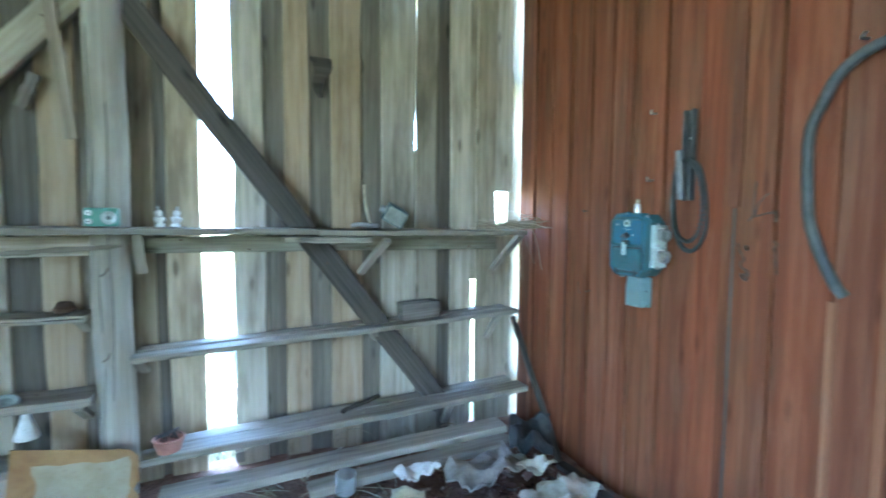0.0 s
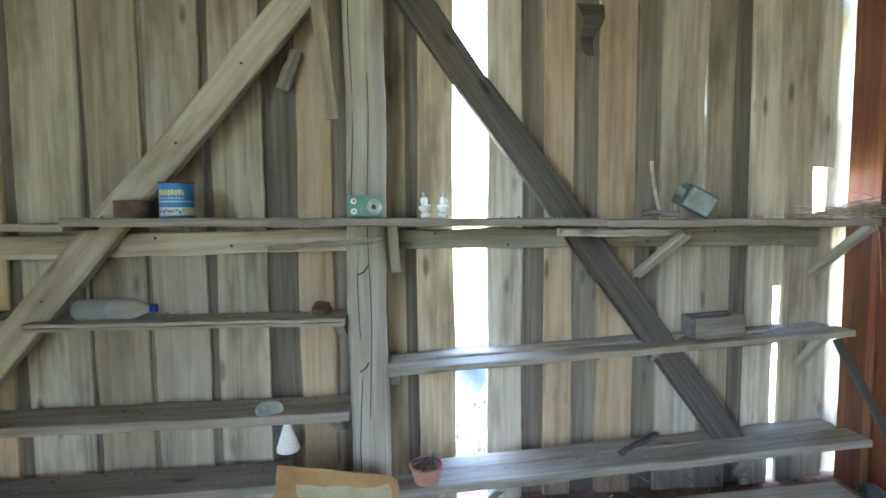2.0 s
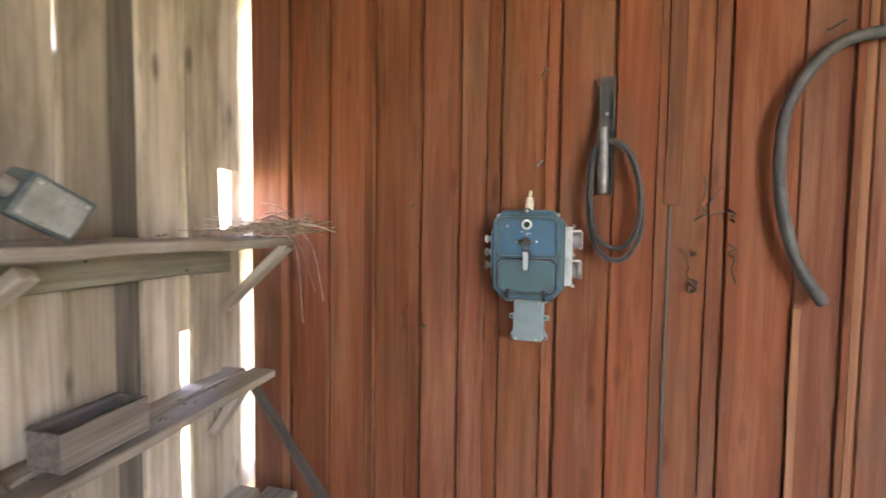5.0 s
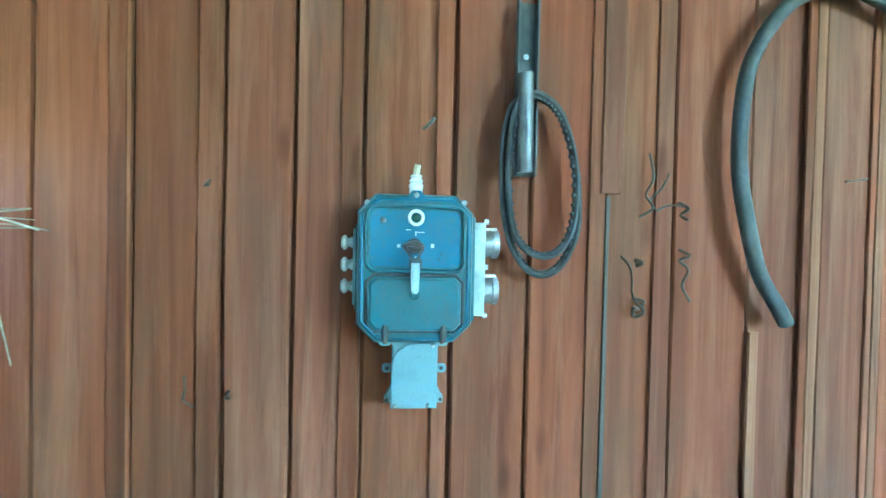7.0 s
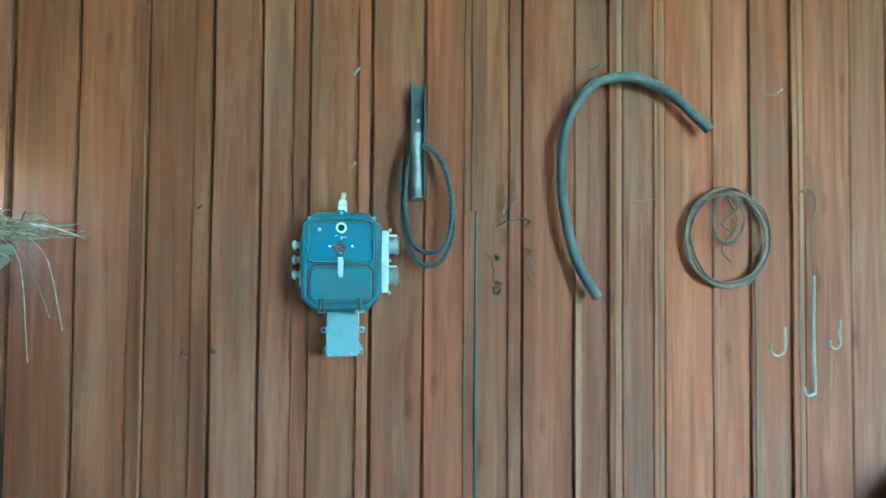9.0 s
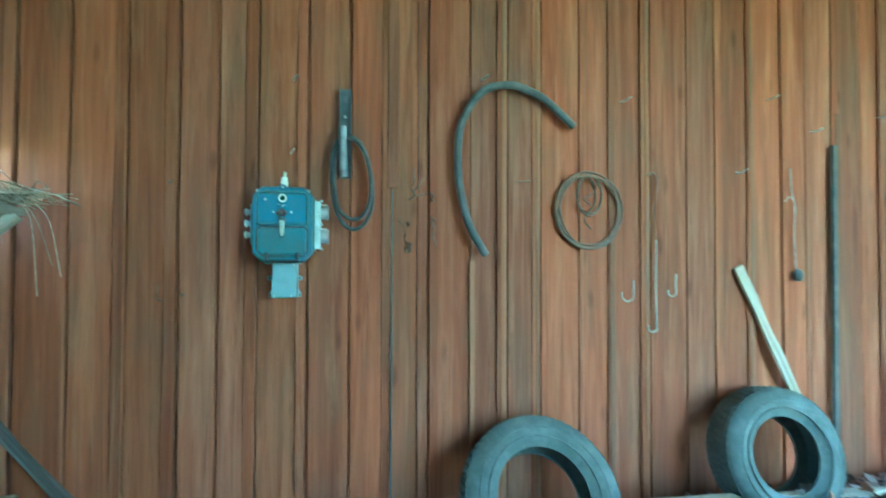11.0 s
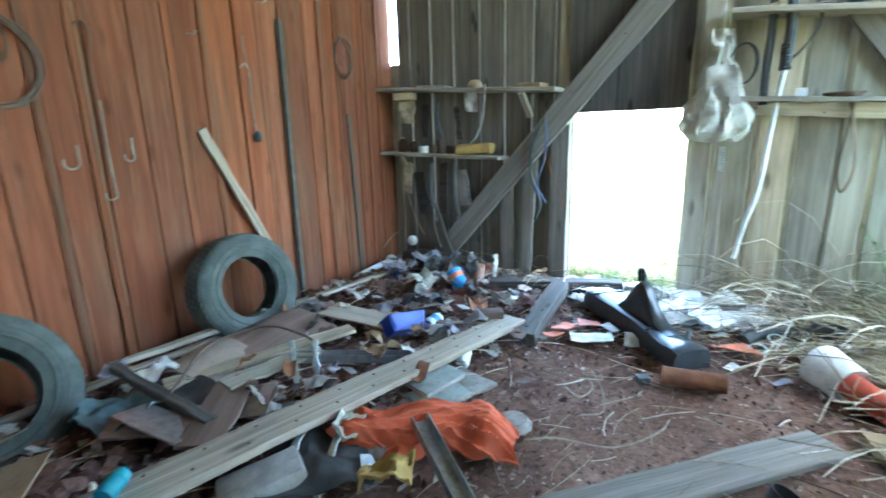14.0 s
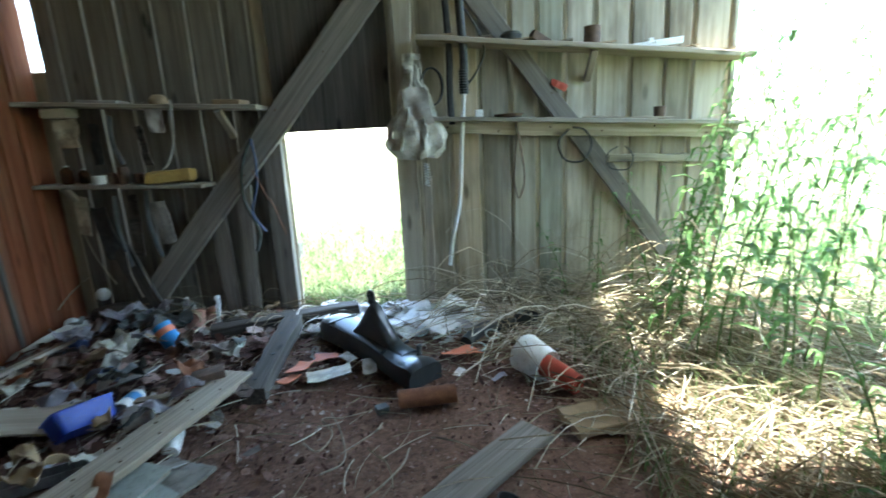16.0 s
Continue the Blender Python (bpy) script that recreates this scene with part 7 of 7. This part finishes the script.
# ---- loose stuff ----
def bits(name, n, area, size, mat, label, category, rng, lift=0.02, heap=None, long=1.0, base=None):
    """Small bent scraps lying about, as one mesh."""
    verts, faces = [], []
    for _ in range(n):
        x, y = rng.uniform(area[0], area[1]), rng.uniform(area[2], area[3])
        if heap and rng.random() > heap(x, y):
            continue
        z = (floor_height(x, y) if base is None else base(x)) + rng.uniform(0.004, lift)
        a, s = rng.uniform(0, 6.28), size * rng.uniform(0.4, 1.5)
        m = Matrix.Translation((x, y, z)) @ Euler((rng.gauss(0, 0.35), rng.gauss(0, 0.35), a)).to_matrix().to_4x4()
        b = len(verts)
        c = rng.uniform(-0.3, 0.3) * s
        for p in ((-s * long, -s * 0.6, 0), (0, -s * 0.7, c), (s * long, -s * 0.4, 0), (s * long * 0.9, s * 0.5, 0.2 * c), (0, s * 0.7, c * 1.1), (-s * long, s * 0.5, 0.1 * c)):
            verts.append(m @ Vector((p[0] * rng.uniform(0.7, 1.2), p[1] * rng.uniform(0.6, 1.2), p[2])))
        faces += [(b, b + 1, b + 4, b + 5), (b + 1, b + 2, b + 3, b + 4)]
    me = bpy.data.meshes.new(name)
    me.from_pydata([tuple(v) for v in verts], [], faces)
    me.materials.append(mat)
    tagged(new(name, me), label, category, kind="stuff")


for k, (x, y, s, a, t) in enumerate([(0.60, -0.66, 0.16, 20, 8), (0.45, -0.58, 0.18, 65, -10), (0.30, -0.68, 0.15, 10, 14), (0.18, -0.56, 0.14, 40, -6), (0.52, -0.77, 0.15, 80, 10), (0.76, -0.74, 0.13, 30, -9), (0.36, -0.46, 0.13, 15, 12), (0.12, -0.72, 0.14, 55, 7), (0.90, -0.78, 0.12, 5, -8), (0.24, -0.40, 0.10, 70, 6)]):
    solo("white_paper", sheet(s, s * 0.72, 0.025, 120 + k, 0.003, 10, 11, 0.15), WHITE, pose(x, y, 0.035 + 0.008 * (k % 3), t, -t * 0.6, a), "curled white paper in the litter by the doorway", "paper", "papers by the doorway")
for k, (x, y, a) in enumerate([(0.30, -0.30, 20), (0.22, -0.36, 70), (0.10, -0.15, 110), (0.40, -0.36, 10), (0.02, -0.30, 60)]):
    solo("metal_ring", tubed([(0.035 * math.cos(q), 0.035 * math.sin(q), 0) for q in [0.42 * j for j in range(16)]], 0.005, 6, 2), PALE_GREY, pose(x, y, 0.05, 20 - 9 * k, 12, a), "pale ring lying in the litter", "ring", "rings in the litter")
for k, (x, y, s, a) in enumerate([(0.10, -0.34, 0.10, 30), (-0.05, -0.52, 0.12, 80), (0.26, -0.24, 0.08, 10), (-0.28, -0.34, 0.09, 55), (0.02, 0.16, 0.07, 20), (0.62, 0.02, 0.11, 100), (0.74, -0.08, 0.09, 140), (0.20, 0.10, 0.06, 60)]):
    solo("dirty_scrap", sheet(s, s * 0.6, 0.02, 160 + k, 0.003, 9, 12, 0.25), (LILAC, PAPER, BAG, PALE_LITTER)[k % 4], pose(x, y, 0.03, 8 * (-1) ** k, 6, a), "dirty torn scrap trodden into the floor", "scrap", "scraps on the floor")
for k, (x, y, w, a) in enumerate([(0.86, -0.12, 0.12, 15), (0.98, 0.10, 0.10, 70)]):
    solo("orange_card", sheet(w, w * 0.7, 0.015, 175 + k, 0.003, 6, 9, 0.15), ORANGE_PLASTIC, pose(x, y, 0.028, 5, -6, a), "faded orange card scrap trodden into the floor", "card", "orange cards")
rng = random.Random(71)
def pile(x, y):
    """How much rubbish lies here: most along the east and south walls."""
    return max(0.04, min(1, 0.9 - 0.9 * max(0, 1.45 - x) + 0.5 * max(0, 0.2 - y)) * (1 if y < 3.2 else 0.6))


bits("leaf_litter", 9000, (0.6, 2.62, -0.82, 3.6), 0.013, LITTER, "brown dead leaves and crumbs over the floor", "litter", rng, 0.035, pile)
bits("dark_litter", 4200, (1.2, 2.6, -0.8, 3.3), 0.03, LITTER, "curled dead leaves heaped on the floor", "litter", rng, 0.07, pile)
bits("paper_scraps", 420, (0.9, 2.6, -0.8, 3.3), 0.04, SCRAPS, "torn paper and plastic scraps in the rubbish", "scraps", rng, 0.09, pile)
bits("door_scraps", 500, (0.05, 1.1, -0.84, -0.42), 0.05, WHITE_SCRAPS, "pale torn scraps inside the doorway", "scraps", rng, 0.05)
bits("trodden_litter", 1500, (-0.4, 1.3, -0.75, 0.35), 0.014, LITTER, "trodden leaves and flakes on the dirt", "litter", rng, 0.02, lambda x, y: 0.35 + 0.65 * max(0, min(1, -y + 0.1)))
bits("floor_crumbs", 9000, (-0.6, 1.4, -0.6, 2.2), 0.007, LITTER, "small crumbs and stones on the dirt", "crumbs", rng, 0.012)


for k, (x0, x1, y0, y1, za, zb) in enumerate([(-0.65, 2.5, 3.69, 3.98, 1.336, 1.312), (-0.93, 0.25, 3.85, 3.99, 0.934, 0.927), (-1.3, 0.26, 3.83, 4.0, 0.546, 0.546), (0.46, 2.5, 3.86, 3.97, 0.722, 0.806), (0.5, 2.5, 3.78, 3.92, 0.25, 0.316), (-1.3, -0.05, 3.82, 3.99, 0.246, 0.262),
                                              (-1.4, 0.3, -0.84, -0.70, 1.45, 1.618), (-1.4, 0.36, -0.85, -0.71, 1.095, 1.203), (1.3, 2.6, -0.83, -0.68, 1.316, 1.393), (1.7, 2.6, -0.83, -0.69, 0.888, 0.924)]):
    bits("shelf_dust", 120, (x0, x1, y0, y1), 0.0045, DUST, "crumbs and flakes lying on a shelf", "crumbs", rng, 0.007, None, 1.3, lambda x, x0=x0, x1=x1, za=za, zb=zb: za + (zb - za) * (x - x0) / (x1 - x0))


def stalks(name, n, place, length, r, mat, label, rng, flat=0.25):
    """Long bent dry stems, each a three-sided strip, as one mesh."""
    verts, faces = [], []
    for _ in range(n):
        x, y = place(rng)
        a, ln = rng.uniform(0, 6.28), length * rng.uniform(0.35, 1.3)
        turn, rise, z = rng.gauss(0, 0.6), abs(rng.gauss(0, flat)), max(0.0, floor_height(x, y)) + rng.uniform(0.005, 0.05)
        rr = r * rng.uniform(0.6, 1.5)
        b = len(verts)
        for k in range(6):
            t = k / 5
            d = a + turn * t
            px, py, pz = x, y, z + rise * ln * 1.6 * t * (1 - t * 0.75)
            sx, sy = -math.sin(d) * rr, math.cos(d) * rr
            verts += [(px + sx, py + sy, pz), (px - sx, py - sy, pz), (px, py, pz + 1.6 * rr)]
            x, y = x + math.cos(d) * ln / 5, y + math.sin(d) * ln / 5
            if not (SOUTH + 0.02 < y < NORTH - 0.02):
                y = min(max(y, SOUTH + 0.03), NORTH - 0.03)
        for k in range(5):
            for j in range(3):
                p, q = b + 3 * k + j, b + 3 * k + (j + 1) % 3
                faces.append((p, q, q + 3, p + 3))
    me = bpy.data.meshes.new(name)
    me.from_pydata(verts, [], faces)
    me.materials.append(mat)
    tagged(new(name, me), label, "straw", kind="stuff")


rng = random.Random(72)
stalks("dry_stalks", 2700, lambda r: (min(-0.42, r.gauss(-1.12, 0.42)), r.uniform(-0.8, 1.6)), 0.48, 0.0020, STRAW, "tangle of dry grass stalks at the entrance", rng, 0.28)
stalks("wall_stalks", 800, lambda r: (r.uniform(-1.6, 0.0), r.gauss(-0.55, 0.16)), 0.72, 0.0021, STRAW, "dry stalks heaped along the south wall", rng, 0.45)
stalks("floor_straw", 190, lambda r: (r.uniform(-0.3, 1.6), r.uniform(-0.7, 1.3)), 0.20, 0.0015, STRAW, "scattered straw on the dirt floor", rng, 0.06)
stalks("short_straw", 420, lambda r: (r.uniform(-0.35, 1.0), r.gauss(-0.35, 0.28)), 0.10, 0.0016, STRAW, "short broken straw in the litter", rng, 0.12)
stalks("pile_straw", 220, lambda r: (r.uniform(1.2, 2.5), r.uniform(-0.8, 2.6)), 0.3, 0.002, STRAW, "scattered straw over the rubbish", rng, 0.15)
stalks("doorway_straw", 200, lambda r: (r.uniform(0.2, 1.9), r.gauss(-0.72, 0.1)), 0.4, 0.0022, STRAW, "dry stems across the doorway sill", rng, 0.35)
stalks("shelf_foot_straw", 120, lambda r: (r.uniform(1.0, 2.4), r.gauss(3.65, 0.12)), 0.28, 0.002, STRAW, "straw at the foot of the north wall", rng, 0.35)
for k, pts in enumerate([[(0.78, 0.55), (0.70, 0.62), (0.68, 0.50), (0.74, 0.42), (0.66, 0.40)], [(0.86, 1.02), (0.70, 0.92), (0.52, 0.86), (0.40, 0.72), (0.38, 0.60)], [(0.62, 0.62), (0.52, 0.52), (0.50, 0.44)], [(0.72, 0.36), (0.64, 0.52), (0.60, 0.66), (0.66, 0.74)]]):
    solo("dry_vine", tubed([(x, y, 0.018 + 0.012 * (j % 2)) for j, (x, y) in enumerate(pts)], 0.0034, 6, 5), PALE_WOOD, Matrix(), "pale dry vine curled on the dirt floor", "vine", "vines on the floor")

# loose scraps over the rubbish and in the light of the doorway
rng = random.Random(91)
for k in range(34):
    w = rng.uniform(0.07, 0.17)
    solo("paper_scrap", sheet(w, w * rng.uniform(0.5, 0.9), 0.02, 700 + k, 0.002, 7, 11, 0.2), PALE_LITTER, pose(rng.uniform(0.15, 1.05), rng.uniform(-0.80, -0.36), rng.uniform(0.035, 0.075), rng.uniform(-14, 14), rng.uniform(-14, 14), rng.uniform(0, 180)),
         "white paper scrap lying by the doorway", "paper", "paper scraps by the doorway")
KINDS = [(LILAC, "faded_wrapper", "faded lilac plastic wrapper in the litter", "wrapper"), (PAPER, "dirty_scrap", "dirty grey paper scrap in the litter", "paper"), (CARD, "card_scrap", "brown card scrap in the litter", "card"),
         (GREY_CLOTH, "cloth_scrap", "dusty grey cloth scrap in the litter", "cloth"), (OLD_RUST, "bark_scrap", "dark brown bark scrap in the litter", "bark"), (RUST, "rusty_scrap", "rusty red sheet scrap in the litter", "scrap"),
         (BAG, "film_scrap", "crumpled clear film in the litter", "film"), (DARK_STEEL, "dark_scrap", "dark plastic scrap in the litter", "scrap")]
for k in range(72):
    mat, name, label, cat = KINDS[k % 8]
    w = rng.uniform(0.05, 0.14)
    t = rng.random()
    solo(name, sheet(w, w * rng.uniform(0.3, 0.9), 0.055, 800 + k, 0.003, 10, 13, 0.3), mat, pose(1.25 + 1.2 * rng.random(), -0.72 + 2.25 * t, rng.uniform(0.05, 0.10), rng.uniform(-28, 28), rng.uniform(-28, 28), rng.uniform(0, 180)), label, cat, "scraps in the rubbish")
for k, (x, y, w, h, mat, rz, label) in enumerate([(2.14, -0.62, 0.34, 0.20, LILAC, 20, "crumpled blue-grey plastic wrapper near the corner"), (1.95, -0.48, 0.36, 0.26, DARK_STEEL, -15, "dark crumpled plastic bag near the corner"), (2.30, -0.35, 0.22, 0.16, LILAC, 60, "faded lilac wrapper by the lath")]):
    solo("crumpled_bag", sheet(w, h, 0.09, 900 + k, 0.003, 20, 8, 0.15), mat, pose(x, y, 0.06, 0, 0, rz), label, "bag", "crumpled bags")
solo("tan_board", sheet(0.42, 0.24, 0.02, 931, 0.008, 8, 3, 0.02), PALE_WOOD, pose(1.90, 0.50, 0.095, 6, -7, 15), "pale tan board scrap on the leaves", "board")
for k, (a, b, w) in enumerate([((1.86, 1.36, 0.135), (1.80, 0.92, 0.12), 0.11), ((1.62, 1.62, 0.11), (1.86, 1.30, 0.13), 0.15), ((1.98, 1.72, 0.12), (1.72, 1.46, 0.10), 0.16)]):
    beam("veneer_strip", a, b, w, 0.012, (GREY_WOOD, VENEER, VENEER)[k], "dusty veneered board piece across the rubbish", "board", seed=940 + k, group="veneer boards")
for k, (x, y, rz) in enumerate([(1.16, 0.93, 62), (1.22, 0.86, 74)]):
    ob = thing("old_book", pose(x, y, 0.055 + 0.022 * k, 0, 3, rz), "swollen old grey book lying on the floor", "book", "old books")
    part("page_block", boxed(0.20, 0.145, 0.014, (0, 0, 0.010), 0.003), PAPER, ob, "dirty pages")
    part("cover", boxed(0.21, 0.15, 0.003, (0, 0, 0.019), 0.001), TUB_GREY, ob, "dusty grey cover")
    part("cover", boxed(0.21, 0.15, 0.003, (0, 0, 0.0015), 0.001), TUB_GREY, ob)

# ---- outside: grass, tall plants ----
rng = random.Random(73)
spots = [(rng.uniform(-0.6, 2.6), SOUTH - 0.08 - abs(rng.gauss(0, 1.6)), -0.06) for _ in range(7000)]
blades(spots, GRASS, "meadow_grass", "bright green grass outside the doorway", "grass", rng, 0.26, 0.007, 1.1)
spots = [(WEST - 0.1 - abs(rng.gauss(0, 1.5)), rng.uniform(-4, 4), -0.06) for _ in range(5200)]
blades(spots, GRASS, "entrance_grass", "bright green grass outside the entrance", "grass", rng, 0.35, 0.006, 0.5)
spots = [(rng.uniform(-1.6, -0.35), rng.uniform(-0.7, 1.6), 0.0) for _ in range(1300)]
blades(spots, GRASS, "inner_grass", "green grass blades growing through the straw", "grass", rng, 0.22, 0.004, 0.6)
spots = [(rng.uniform(0.2, 1.4), NORTH + 0.1 + abs(rng.gauss(0, 1.0)), -0.06) for _ in range(900)]
blades(spots, STRAW, "north_grass", "dry grass outside the board gap", "grass", rng, 0.22, 0.005, 0.7)
solo("blue_barrel", lathed([(0, 0), (0.28, 0), (0.29, 0.02), (0.28, 0.04), (0.28, 0.42), (0.29, 0.44), (0.28, 0.46), (0, 0.46)], 28), DULL_BLUE, pose(0.98, 5.6, -0.06), "faded blue drum outside behind the board gap", "drum")


def tall_plant(x, y, h, lean, seed, leaf=0.12, count=46):
    r = random.Random(seed)
    ob = thing("tall_weed", pose(x, y, -0.05), "tall green weed with narrow pointed leaves at the entrance", "plant", "tall weeds")
    lx, ly = lean
    line = [(lx * h * t * t, ly * h * t * t, h * t) for t in (0, 0.25, 0.5, 0.75, 1.0)]
    curve = smooth_line(line, 12)
    part("stem", tubed(line, 0.005, 6, 5, taper=0.3), GRASS, ob)
    verts, faces = [], []
    for k in range(count):
        t = 0.16 + 0.84 * (k + r.random()) / count
        p = curve[min(len(curve) - 1, int(t * (len(curve) - 1)))]
        a = k * 2.4 + r.uniform(-0.4, 0.4)
        ln = leaf * r.uniform(0.6, 1.2) * (1.1 - 0.55 * t)
        d = Vector((math.cos(a), math.sin(a), 0))
        s = Vector((-math.sin(a), math.cos(a), 0))
        up, w = r.uniform(0.25, 0.9), ln * 0.095
        b = len(verts)
        for q, ww, zz in ((0.0, 0.25, 0.0), (0.35, 1.0, up * 0.30), (0.7, 0.75, up * 0.22), (1.0, 0.0, up * 0.05 - 0.38)):
            c = p + d * ln * q + Vector((0, 0, zz * ln))
            verts += [tuple(c - s * w * ww), tuple(c + Vector((0, 0, -0.15 * w))), tuple(c + s * w * ww)] if ww else [tuple(c)]
        for i in (0, 3):
            faces += [(b + i, b + i + 1, b + i + 4, b + i + 3), (b + i + 1, b + i + 2, b + i + 5, b + i + 4)]
        faces += [(b + 6, b + 7, b + 9), (b + 7, b + 8, b + 9)]
    me = bpy.data.meshes.new("leaves")
    me.from_pydata(verts, [], faces)
    me.materials.append(LEAF)
    lv = new("leaves", me)
    lv.parent = ob


rng = random.Random(74)
for k in range(13):
    tall_plant(rng.uniform(-1.30, -0.84), rng.uniform(-0.66, 0.22), rng.uniform(1.3, 2.2), (rng.uniform(-0.40, -0.14), rng.uniform(-0.06, 0.12)), 500 + k, 0.19, 40)
for k in range(20):
    tall_plant(rng.uniform(-2.35, -1.7), rng.uniform(-1.5, 0.35), rng.uniform(1.8, 2.9), (rng.uniform(-0.25, 0.12), rng.uniform(-0.05, 0.15)), 1520 + k, 0.23, 46)
for k in range(9):
    tall_plant(rng.uniform(-3.2, -2.3), rng.uniform(-2.6, 1.2), rng.uniform(1.6, 2.6), (rng.uniform(-0.3, 0.2), rng.uniform(-0.2, 0.2)), 540 + k, 0.21, 34)
for k, (x, y, h) in enumerate([(-0.95, -0.25, 0.95), (-0.78, -0.1, 0.85), (-1.1, 0.35, 0.8), (-0.55, 0.25, 0.5), (-0.62, -0.62, 0.8), (-1.0, 0.9, 0.7), (-0.48, -0.70, 0.62), (-0.85, -0.68, 0.9), (-1.05, 0.55, 1.25), (-1.12, 0.75, 1.05), (-0.95, 0.95, 0.85), (-1.2, 0.15, 1.5)]):
    tall_plant(x, y, h, (rng.uniform(-0.1, 0.35), rng.uniform(-0.2, 0.2)), 580 + k, 0.11, 20)
for k in range(14):
    tall_plant(rng.uniform(0.2, 1.9), SOUTH - rng.uniform(0.5, 3.0), rng.uniform(0.3, 0.65), (rng.uniform(-0.3, 0.3), rng.uniform(-0.3, 0.3)), 600 + k, 0.12, 30)
